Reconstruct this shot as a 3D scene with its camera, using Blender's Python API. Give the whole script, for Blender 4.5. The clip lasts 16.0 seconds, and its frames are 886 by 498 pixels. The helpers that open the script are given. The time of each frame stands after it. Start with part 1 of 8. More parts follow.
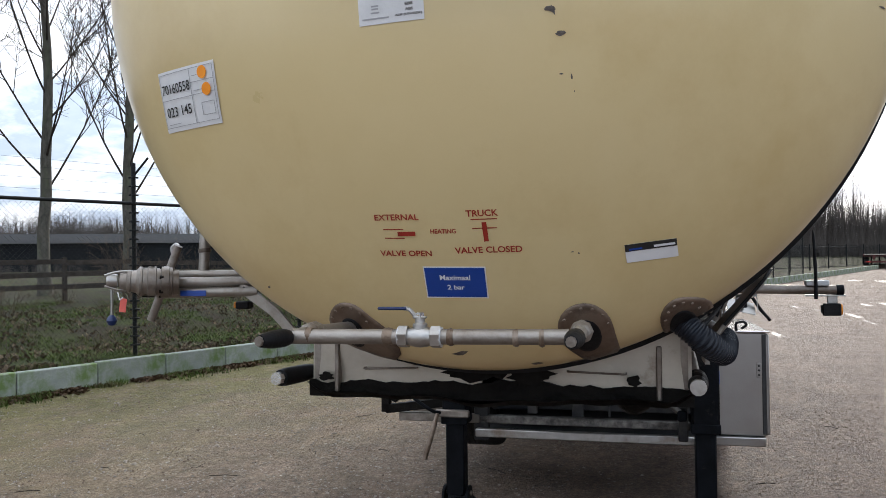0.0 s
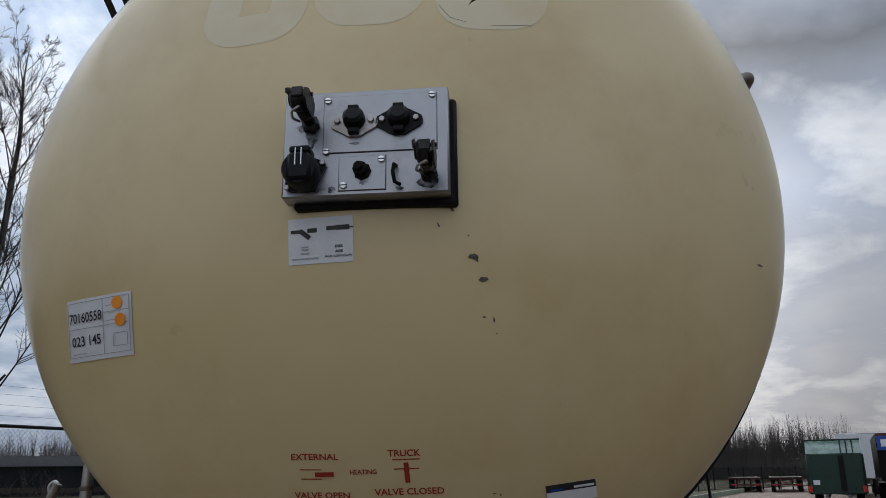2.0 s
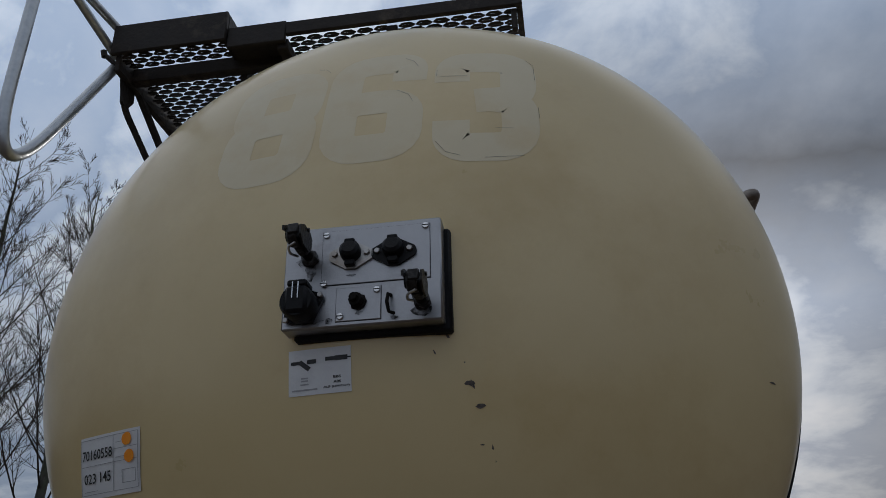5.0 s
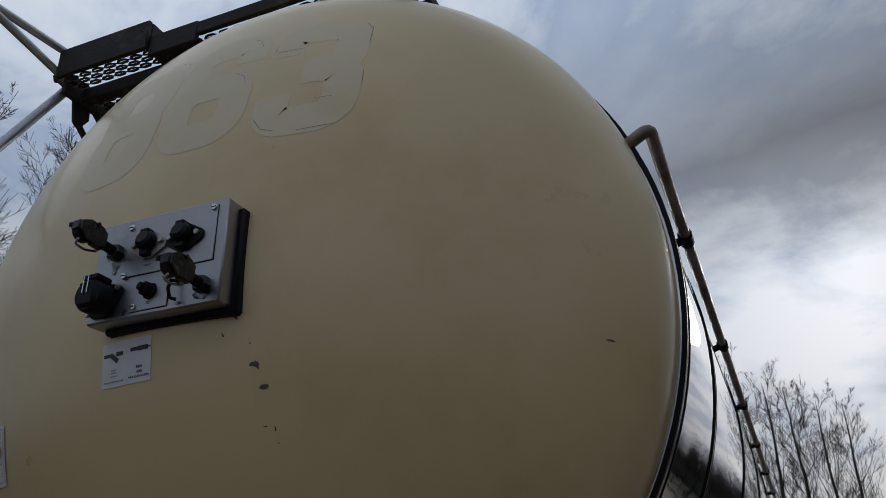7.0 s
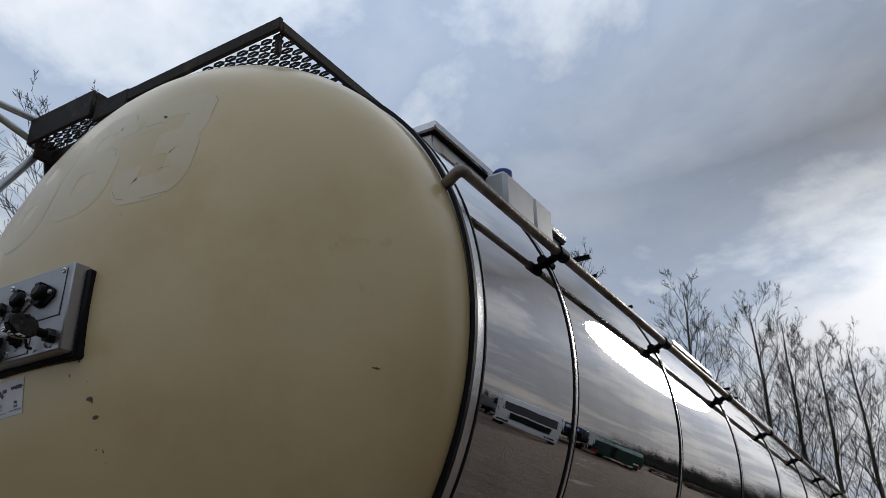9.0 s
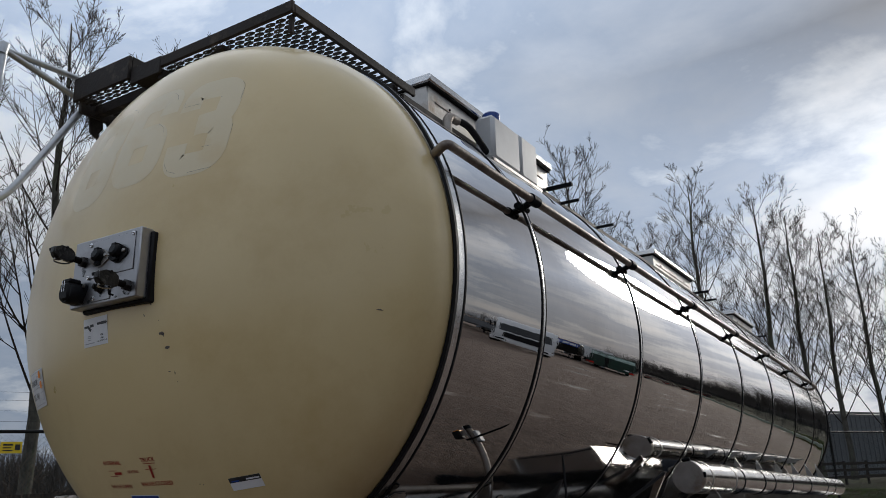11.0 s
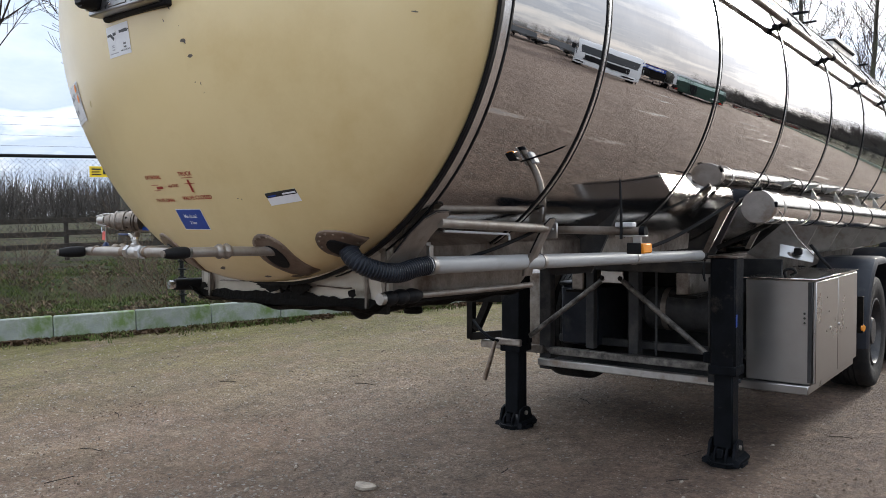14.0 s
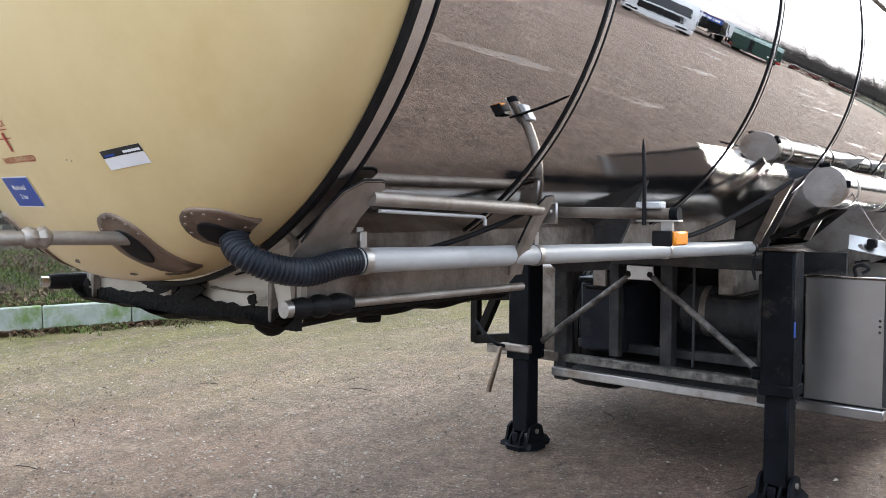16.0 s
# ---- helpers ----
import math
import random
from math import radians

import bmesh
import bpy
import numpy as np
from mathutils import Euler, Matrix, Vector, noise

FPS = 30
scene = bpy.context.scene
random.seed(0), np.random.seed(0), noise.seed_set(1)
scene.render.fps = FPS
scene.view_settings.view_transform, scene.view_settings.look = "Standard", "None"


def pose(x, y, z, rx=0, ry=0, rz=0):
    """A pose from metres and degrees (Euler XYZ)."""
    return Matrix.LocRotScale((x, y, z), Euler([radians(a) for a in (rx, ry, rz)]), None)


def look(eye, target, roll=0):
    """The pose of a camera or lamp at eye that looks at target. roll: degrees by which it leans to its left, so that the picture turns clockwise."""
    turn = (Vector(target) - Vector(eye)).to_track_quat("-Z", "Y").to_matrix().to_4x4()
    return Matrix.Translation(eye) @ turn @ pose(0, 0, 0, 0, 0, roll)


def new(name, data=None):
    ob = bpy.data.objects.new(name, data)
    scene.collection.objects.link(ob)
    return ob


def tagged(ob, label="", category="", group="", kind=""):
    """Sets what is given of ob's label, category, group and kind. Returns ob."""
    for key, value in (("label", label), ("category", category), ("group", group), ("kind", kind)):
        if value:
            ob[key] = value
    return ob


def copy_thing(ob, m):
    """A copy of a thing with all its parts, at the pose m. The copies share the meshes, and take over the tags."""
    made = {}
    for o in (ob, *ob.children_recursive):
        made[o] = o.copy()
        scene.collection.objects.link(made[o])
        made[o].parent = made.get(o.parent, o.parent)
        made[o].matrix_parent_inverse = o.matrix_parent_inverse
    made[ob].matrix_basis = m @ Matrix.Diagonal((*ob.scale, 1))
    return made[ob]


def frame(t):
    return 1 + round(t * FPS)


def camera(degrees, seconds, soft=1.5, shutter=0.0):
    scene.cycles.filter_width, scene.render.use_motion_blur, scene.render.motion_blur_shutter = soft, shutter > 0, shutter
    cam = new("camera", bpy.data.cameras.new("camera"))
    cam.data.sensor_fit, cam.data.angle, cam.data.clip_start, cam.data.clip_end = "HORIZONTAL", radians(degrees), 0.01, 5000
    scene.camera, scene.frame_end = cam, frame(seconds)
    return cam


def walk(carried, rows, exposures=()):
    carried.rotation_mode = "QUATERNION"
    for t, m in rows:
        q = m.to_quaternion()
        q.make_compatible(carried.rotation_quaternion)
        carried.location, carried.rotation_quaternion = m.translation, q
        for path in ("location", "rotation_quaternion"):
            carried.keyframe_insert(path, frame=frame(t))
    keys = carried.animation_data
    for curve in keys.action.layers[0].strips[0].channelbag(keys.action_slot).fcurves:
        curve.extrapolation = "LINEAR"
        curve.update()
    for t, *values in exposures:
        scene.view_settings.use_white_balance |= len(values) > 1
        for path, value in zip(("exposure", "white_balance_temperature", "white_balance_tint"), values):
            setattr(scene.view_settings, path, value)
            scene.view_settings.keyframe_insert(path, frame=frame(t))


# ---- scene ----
cam = camera(57.9, 16.0, soft=0.6)
PATH = [
    (0, (0.411, -2.287, 1.712), (-0.058, -0.343, 1.722), -0.7),
    (0.5, (0.373, -2.305, 1.733), (-0.061, -0.353, 1.742), -0.6),
    (1, (0.326, -2.304, 1.742), (0.042, -0.335, 1.949), -0.9),
    (1.5, (0.34, -2.3, 1.745), (0.143, -0.331, 2.035), -1.0),
    (2, (0.311, -2.331, 1.753), (0.159, -0.412, 2.296), -0.9),
    (2.5, (0.321, -2.346, 1.783), (0.172, -0.434, 2.353), -0.9),
    (3, (0.327, -2.361, 1.774), (0.187, -0.466, 2.398), -1.3),
    (3.5, (0.341, -2.369, 1.798), (0.176, -0.527, 2.561), -1.6),
    (4, (0.338, -2.391, 1.826), (0.148, -0.561, 2.611), -1.8),
    (4.2, (0.321, -2.378, 1.788), (0.140, -0.570, 2.621), -1.4),
    (6.3, (0.943, -2.255, 1.716), (0.368, -0.519, 2.548), -1.3),
    (6.5, (1.021, -2.189, 1.704), (0.408, -0.476, 2.540), -1.0),
    (7, (1.256, -2.01, 1.733), (0.57, -0.316, 2.544), -1.8),
    (7.5, (1.475, -1.884, 1.715), (0.678, -0.243, 2.535), -1.8),
    (8, (1.713, -1.821, 1.713), (0.878, -0.202, 2.539), -2.2),
    (8.2, (1.803, -1.837, 1.712), (0.934, -0.234, 2.533), -2.1),
    (10.3, (2.462, -2.21, 1.717), (1.482, -0.596, 2.376), -2.4),
    (10.5, (2.483, -2.277, 1.714), (1.491, -0.654, 2.332), -2.3),
    (11, (2.516, -2.443, 1.713), (1.513, -0.799, 2.255), -2.1),
    (11.5, (2.544, -2.47, 1.72), (1.53, -0.81, 2.182), -1.9),
    (12, (2.571, -2.448, 1.719), (1.539, -0.757, 1.992), -1.8),
    (12.5, (2.59, -2.43, 1.719), (1.546, -0.725, 1.768), -1.5),
    (13, (2.586, -2.387, 1.705), (1.478, -0.724, 1.632), -1.3),
    (13.5, (2.584, -2.288, 1.691), (1.387, -0.689, 1.6), -1.2),
    (14, (2.482, -2.179, 1.665), (1.267, -0.594, 1.564), -1.0),
    (14.5, (2.244, -2.008, 1.662), (0.999, -0.446, 1.562), -1.0),
    (15, (2.143, -1.838, 1.635), (0.879, -0.291, 1.53), -0.9),
    (15.5, (2.112, -1.549, 1.61), (0.837, -0.012, 1.497), -0.7),
    (16, (2.12, -1.296, 1.614), (0.836, 0.231, 1.486), -0.7),
]
EXPO = [(0, 1.00, 6360), (0.6, 0.82, 6330), (1, 0.46, 6300), (1.5, 0.18, 6320), (2, -0.16, 6210), (2.5, -0.34, 6150), (3.5, -0.56, 6110), (4.2, -0.74, 6090), (6.3, -1.08, 6080), (8.2, -0.95, 6200), (10.3, -0.47, 6320),
        (11.2, -0.47, 6320), (12, -0.04, 6360), (12.5, 0.24, 6400), (13, 0.80, 6390), (14, 1.14, 6410), (15, 1.36, 6380), (15.6, 1.66, 6310), (16, 1.94, 6240)]
walk(cam, [(t, look(e, a, r)) for t, e, a, r in PATH], [(t, v, k, 10) for t, v, k in EXPO])


# ---- light ----
SUN_DIR = Vector((0.15, 0.93, 0.33)).normalized()
world = bpy.data.worlds.new("overcast_sky")
scene.world = world
world.use_nodes = True
wn, wl = world.node_tree.nodes, world.node_tree.links
wn.clear()


def wnode(kind, **inputs):
    n = wn.new(kind)
    for k, v in inputs.items():
        n.inputs[k.replace("_", " ")].default_value = v
    return n


w_out = wn.new("ShaderNodeOutputWorld")
w_bg = wnode("ShaderNodeBackground", Strength=1.0)
w_sky = wn.new("ShaderNodeTexSky")
w_sky.sky_type = "NISHITA"
w_sky.sun_disc = False
w_sky.sun_elevation = math.asin(SUN_DIR.z)
w_sky.sun_rotation = math.atan2(SUN_DIR.x, SUN_DIR.y)
w_sky.dust_density = 3.0
w_dim = wn.new("ShaderNodeVectorMath")
w_dim.operation = "SCALE"
w_dim.inputs["Scale"].default_value = 0.10
wl.new(w_sky.outputs[0], w_dim.inputs[0])
w_tc = wn.new("ShaderNodeTexCoord")
w_sep = wn.new("ShaderNodeSeparateXYZ")
wl.new(w_tc.outputs["Generated"], w_sep.inputs[0])


def wmath(op, a, b=None, clamp=False):
    n = wn.new("ShaderNodeMath")
    n.operation, n.use_clamp = op, clamp
    for slot, v in ((0, a), (1, b)):
        if v is None:
            continue
        if isinstance(v, (int, float)):
            n.inputs[slot].default_value = v
        else:
            wl.new(v, n.inputs[slot])
    return n.outputs[0]


# the cloud deck lies on a plane overhead, so that it closes up towards the horizon
w_h = wmath("ADD", wmath("MAXIMUM", w_sep.outputs["Z"], 0.0), 0.28)
w_div = wn.new("ShaderNodeVectorMath")
w_div.operation = "DIVIDE"
w_cmb = wn.new("ShaderNodeCombineXYZ")
for k in range(3):
    wl.new(w_h, w_cmb.inputs[k])
wl.new(w_tc.outputs["Generated"], w_div.inputs[0])
wl.new(w_cmb.outputs[0], w_div.inputs[1])
w_big = wnode("ShaderNodeTexNoise", Scale=1.5, Detail=7.0, Roughness=0.55, Distortion=0.25)
w_fine = wnode("ShaderNodeTexNoise", Scale=3.6, Detail=8.0, Roughness=0.6, Distortion=0.3)
wl.new(w_div.outputs[0], w_big.inputs["Vector"])
wl.new(w_div.outputs[0], w_fine.inputs["Vector"])
w_mix = wmath("ADD", wmath("MULTIPLY", w_big.outputs["Fac"], 0.65), wmath("MULTIPLY", w_fine.outputs["Fac"], 0.35))
w_ramp = wn.new("ShaderNodeValToRGB")
for e, (p, c) in zip([w_ramp.color_ramp.elements[0], w_ramp.color_ramp.elements[1], w_ramp.color_ramp.elements.new(0.5), w_ramp.color_ramp.elements.new(0.56)],
                     [(0.42, (0.97, 0.99, 1.03, 1)), (0.60, (0.275, 0.36, 0.50, 1)), (0.485, (0.755, 0.82, 0.91, 1)), (0.54, (0.46, 0.55, 0.695, 1))]):
    e.position, e.color = p, c
wl.new(w_mix, w_ramp.inputs[0])
# thin veil round the sun
w_dot = wn.new("ShaderNodeVectorMath")
w_dot.operation = "DOT_PRODUCT"
w_nrm = wn.new("ShaderNodeVectorMath")
w_nrm.operation = "NORMALIZE"
wl.new(w_tc.outputs["Generated"], w_nrm.inputs[0])
wl.new(w_nrm.outputs[0], w_dot.inputs[0])
w_dot.inputs[1].default_value = SUN_DIR
w_halo = wmath("POWER", wmath("MAXIMUM", w_dot.outputs["Value"], 0.0), 30.0)
w_halo2 = wmath("POWER", wmath("MAXIMUM", w_dot.outputs["Value"], 0.0), 4.0)
# the sun stands under the edge of a darker bank of cloud
w_edge = wmath("ADD", w_sep.outputs["Z"], wmath("MULTIPLY", wmath("SUBTRACT", w_big.outputs["Fac"], 0.5), 0.25))
w_low = wmath("DIVIDE", wmath("SUBTRACT", 0.42, w_edge), 0.10, True)
w_dot2 = wn.new("ShaderNodeVectorMath")
w_dot2.operation = "DOT_PRODUCT"
wl.new(w_nrm.outputs[0], w_dot2.inputs[0])
w_dot2.inputs[1].default_value = Vector((0.30, 0.80, 0.52)).normalized()
w_bank = wmath("POWER", wmath("MAXIMUM", w_dot2.outputs["Value"], 0.0), 4.0)
w_belt = wmath("SUBTRACT", 1.0, wmath("DIVIDE", wmath("ABSOLUTE", wmath("SUBTRACT", w_edge, 0.49)), 0.16, True))
w_bank = wmath("MULTIPLY", w_bank, w_belt)
w_gain = wmath("ADD", wmath("MULTIPLY", wmath("MULTIPLY", w_halo, w_low), 0.55), wmath("MULTIPLY", w_halo2, 0.36))
# the deck is brighter overhead than low down
w_gain = wmath("ADD", w_gain, wmath("MULTIPLY", wmath("DIVIDE", w_sep.outputs["Z"], 0.65, True), 0.46))
w_gain = wmath("SUBTRACT", wmath("ADD", w_gain, 0.62), wmath("MULTIPLY", w_bank, 0.95))
# a heavier cloud stands low over the open yard
w_dot3 = wn.new("ShaderNodeVectorMath")
w_dot3.operation = "DOT_PRODUCT"
wl.new(w_nrm.outputs[0], w_dot3.inputs[0])
w_dot3.inputs[1].default_value = (0.90, 0.43, 0.0)
w_yard = wmath("MULTIPLY", wmath("DIVIDE", wmath("SUBTRACT", w_dot3.outputs["Value"], 0.51), 0.22, True), wmath("DIVIDE", wmath("SUBTRACT", 0.55, w_edge), 0.30, True))
w_gain = wmath("MULTIPLY", w_gain, wmath("SUBTRACT", 1.0, wmath("MULTIPLY", w_yard, 0.52)))
# and a brighter, thinner part of the deck high over the verge
w_dot4 = wn.new("ShaderNodeVectorMath")
w_dot4.operation = "DOT_PRODUCT"
wl.new(w_nrm.outputs[0], w_dot4.inputs[0])
w_dot4.inputs[1].default_value = Vector((-0.75, 0.45, 0.50)).normalized()
w_thin = wmath("MULTIPLY", wmath("DIVIDE", wmath("SUBTRACT", w_dot4.outputs["Value"], 0.62), 0.34, True), wmath("DIVIDE", wmath("SUBTRACT", w_edge, 0.26), 0.26, True))
w_gain = wmath("ADD", w_gain, wmath("MULTIPLY", w_thin, 0.55))
w_cl = wn.new("ShaderNodeVectorMath")
w_cl.operation = "SCALE"
wl.new(w_ramp.outputs[0], w_cl.inputs[0])
wl.new(w_gain, w_cl.inputs["Scale"])
w_fin = wn.new("ShaderNodeMix")
w_fin.data_type = "RGBA"
w_fin.inputs["Factor"].default_value = 0.95
wl.new(w_dim.outputs[0], w_fin.inputs["A"])
wl.new(w_cl.outputs[0], w_fin.inputs["B"])
wl.new(w_fin.outputs["Result"], w_bg.inputs["Color"])
wl.new(w_bg.outputs[0], w_out.inputs[0])

sun = new("sun", bpy.data.lights.new("sun", "SUN"))
sun.data.energy, sun.data.angle, sun.data.color = 1.5, radians(10.0), (1.0, 0.94, 0.84)
sun.matrix_world = look((0, 0, 30), Vector((0, 0, 30)) - SUN_DIR)


# ---- materials ----
def surf(name, c1, c2, scale=6.0, rough=(0.4, 0.6), metal=0.0, bump=0.15, bscale=40.0, stretch=(1, 1, 1), c3=None, s3=1.2, f3=(0.5, 0.7), spec=0.5, coat=0.0, rnd=0.0, bdist=0.01):
    """Two-tone noise colour, a second coarser tone c3 for stains, noise-driven gloss and fine relief."""
    m = bpy.data.materials.new(name)
    m.use_nodes = True
    N, L = m.node_tree.nodes, m.node_tree.links
    b = N["Principled BSDF"]
    b.inputs["Metallic"].default_value = metal
    b.inputs["Specular IOR Level"].default_value = spec
    b.inputs["Coat Weight"].default_value = coat
    b.inputs["Coat Roughness"].default_value = 0.12
    tc = N.new("ShaderNodeTexCoord")
    mp = N.new("ShaderNodeMapping")
    mp.inputs["Scale"].default_value = stretch
    L.new(tc.outputs["Object"], mp.inputs[0])
    n1 = N.new("ShaderNodeTexNoise")
    n1.inputs["Scale"].default_value, n1.inputs["Detail"].default_value, n1.inputs["Roughness"].default_value = scale, 8.0, 0.62
    L.new(mp.outputs[0], n1.inputs["Vector"])
    r1 = N.new("ShaderNodeValToRGB")
    r1.color_ramp.elements[0].position, r1.color_ramp.elements[1].position = 0.35, 0.65
    r1.color_ramp.elements[0].color, r1.color_ramp.elements[1].color = (*c1, 1), (*c2, 1)
    L.new(n1.outputs["Fac"], r1.inputs[0])
    col = r1.outputs[0]
    if c3:
        n3 = N.new("ShaderNodeTexNoise")
        n3.inputs["Scale"].default_value, n3.inputs["Detail"].default_value, n3.inputs["Roughness"].default_value = s3, 9.0, 0.68
        L.new(mp.outputs[0], n3.inputs["Vector"])
        mr = N.new("ShaderNodeMapRange")
        mr.inputs["From Min"].default_value, mr.inputs["From Max"].default_value = f3
        L.new(n3.outputs["Fac"], mr.inputs[0])
        mx = N.new("ShaderNodeMix")
        mx.data_type = "RGBA"
        L.new(mr.outputs[0], mx.inputs["Factor"])
        L.new(col, mx.inputs["A"])
        mx.inputs["B"].default_value = (*c3, 1)
        col = mx.outputs["Result"]
    if rnd:
        oi = N.new("ShaderNodeObjectInfo")
        hv = N.new("ShaderNodeHueSaturation")
        mv = N.new("ShaderNodeMapRange")
        mv.inputs["To Min"].default_value, mv.inputs["To Max"].default_value = 1 - rnd, 1 + rnd
        L.new(oi.outputs["Random"], mv.inputs[0])
        L.new(mv.outputs[0], hv.inputs["Value"])
        L.new(col, hv.inputs["Color"])
        col = hv.outputs[0]
    L.new(col, b.inputs["Base Color"])
    rr = N.new("ShaderNodeMapRange")
    rr.inputs["From Min"].default_value, rr.inputs["From Max"].default_value = 0.3, 0.7
    rr.inputs["To Min"].default_value, rr.inputs["To Max"].default_value = rough
    L.new(n1.outputs["Fac"], rr.inputs[0])
    L.new(rr.outputs[0], b.inputs["Roughness"])
    if bump:
        n2 = N.new("ShaderNodeTexNoise")
        n2.inputs["Scale"].default_value, n2.inputs["Detail"].default_value = bscale, 6.0
        L.new(mp.outputs[0], n2.inputs["Vector"])
        bp = N.new("ShaderNodeBump")
        bp.inputs["Strength"].default_value, bp.inputs["Distance"].default_value = bump, bdist
        L.new(n2.outputs["Fac"], bp.inputs["Height"])
        L.new(bp.outputs[0], b.inputs["Normal"])
    return m


CREAM = surf("cream_paint", (0.665, 0.522, 0.268), (0.705, 0.562, 0.302), 2.2, (0.26, 0.36), 0, 0.03, 220, c3=(0.53, 0.37, 0.15), s3=1.25, f3=(0.49, 0.86), coat=0.28)
GHOST = surf("pale_cream_paint", (0.70, 0.598, 0.392), (0.728, 0.628, 0.425), 6, (0.30, 0.42), 0, 0.02, 200, c3=(0.68, 0.55, 0.325), s3=5, f3=(0.5, 0.7))
APRON = surf("stained_beige_steel", (0.40, 0.36, 0.30), (0.54, 0.50, 0.43), 4, (0.34, 0.5), 0.45, 0.10, 60, c3=(0.17, 0.115, 0.07), s3=5, f3=(0.58, 0.74))
STEEL = surf("brushed_steel", (0.40, 0.385, 0.365), (0.52, 0.505, 0.485), 9, (0.34, 0.52), 1, 0.12, 120, c3=(0.27, 0.22, 0.175), s3=5, f3=(0.52, 0.72))
BRIGHT = surf("bright_steel", (0.70, 0.70, 0.70), (0.78, 0.78, 0.78), 5, (0.14, 0.28), 1, 0.08, 200, c3=(0.55, 0.53, 0.50), s3=8, f3=(0.55, 0.75))
DIRTY = surf("dirty_steel", (0.24, 0.21, 0.18), (0.36, 0.325, 0.29), 7, (0.35, 0.6), 0.7, 0.25, 60, c3=(0.085, 0.06, 0.044), s3=4, f3=(0.42, 0.66))
RUSTY = surf("weld_stained_steel", (0.20, 0.15, 0.11), (0.33, 0.27, 0.22), 14, (0.4, 0.62), 0.7, 0.25, 90, c3=(0.12, 0.075, 0.045), s3=9, f3=(0.48, 0.68))
PLATE = surf("stained_cover_plate", (0.16, 0.11, 0.08), (0.25, 0.19, 0.145), 12, (0.32, 0.5), 0.55, 0.15, 70, c3=(0.07, 0.05, 0.04), s3=7, f3=(0.5, 0.7))
GREASE = surf("greasy_black_steel", (0.005, 0.0045, 0.004), (0.014, 0.0125, 0.011), 12, (0.35, 0.7), 0.0, 0.5, 50, c3=(0.035, 0.027, 0.021), s3=5, f3=(0.62, 0.80), spec=0.06)
RUBBER = surf("black_rubber", (0.006, 0.006, 0.007), (0.013, 0.013, 0.014), 18, (0.42, 0.65), 0, 0.15, 120, spec=0.16)
PLASTIC = surf("black_plastic", (0.006, 0.006, 0.007), (0.012, 0.012, 0.013), 14, (0.35, 0.5), 0, 0.1, 160, spec=0.16)
FENDER = surf("dusty_black_plastic", (0.016, 0.019, 0.026), (0.027, 0.030, 0.038), 6, (0.36, 0.5), 0, 0.05, 60, c3=(0.09, 0.085, 0.08), s3=4, f3=(0.55, 0.8), spec=0.22)
LEGPAINT = surf("worn_black_paint", (0.004, 0.005, 0.006), (0.009, 0.010, 0.013), 8, (0.45, 0.65), 0, 0.25, 50, c3=(0.06, 0.05, 0.042), s3=5, f3=(0.62, 0.80), spec=0.07)
BROWNPAINT = surf("dark_brown_paint", (0.020, 0.016, 0.014), (0.036, 0.030, 0.026), 9, (0.5, 0.7), 0, 0.2, 60, c3=(0.11, 0.085, 0.065), s3=5, f3=(0.55, 0.75), spec=0.22)
GALV = surf("galvanised_tube", (0.42, 0.44, 0.46), (0.56, 0.58, 0.60), 22, (0.3, 0.5), 0.85, 0.1, 90)
GREYPIPE = surf("grey_plastic_pipe", (0.345, 0.35, 0.35), (0.41, 0.418, 0.418), 4, (0.4, 0.55), 0, 0.05, 60, c3=(0.28, 0.27, 0.25), s3=5, f3=(0.55, 0.78))
WHITEPL = surf("white_plastic", (0.50, 0.51, 0.52), (0.58, 0.59, 0.60), 5, (0.35, 0.5), 0, 0.05, 50, c3=(0.52, 0.52, 0.50), s3=4, f3=(0.55, 0.8))
PAPER = surf("white_label", (0.72, 0.72, 0.73), (0.78, 0.78, 0.78), 10, (0.35, 0.5), 0, 0.12, 60, c3=(0.6, 0.6, 0.61), s3=9, f3=(0.55, 0.8))
INK = surf("black_ink", (0.015, 0.015, 0.016), (0.03, 0.03, 0.03), 30, (0.4, 0.5), 0, 0)
GREYINK = surf("grey_ink", (0.32, 0.32, 0.33), (0.42, 0.42, 0.43), 30, (0.4, 0.5), 0, 0)
REDINK = surf("dark_red_lettering", (0.30, 0.022, 0.012), (0.36, 0.03, 0.018), 20, (0.35, 0.45), 0, 0)
BLUE = surf("blue_sticker", (0.008, 0.05, 0.28), (0.012, 0.06, 0.33), 12, (0.3, 0.4), 0, 0)
WHITEINK = surf("white_lettering", (0.7, 0.72, 0.75), (0.78, 0.8, 0.82), 20, (0.4, 0.5), 0, 0)
ORANGE = surf("orange_dot", (0.95, 0.30, 0.01), (1.0, 0.34, 0.015), 20, (0.4, 0.5), 0, 0)
AMBER = surf("amber_lens", (0.75, 0.25, 0.02), (0.85, 0.32, 0.03), 30, (0.12, 0.2), 0, 0.2, 300)
REDTAG = surf("red_tag", (0.62, 0.10, 0.08), (0.7, 0.14, 0.10), 15, (0.4, 0.6), 0, 0)
REDLAMP = surf("red_lamp", (0.55, 0.02, 0.015), (0.6, 0.03, 0.02), 15, (0.15, 0.25), 0, 0)
YELLOW = surf("yellow_sign", (0.78, 0.55, 0.02), (0.82, 0.6, 0.03), 9, (0.4, 0.5), 0, 0)
CHIP = surf("chipped_primer", (0.05, 0.04, 0.035), (0.16, 0.13, 0.11), 60, (0.5, 0.7), 0, 0.3, 200)
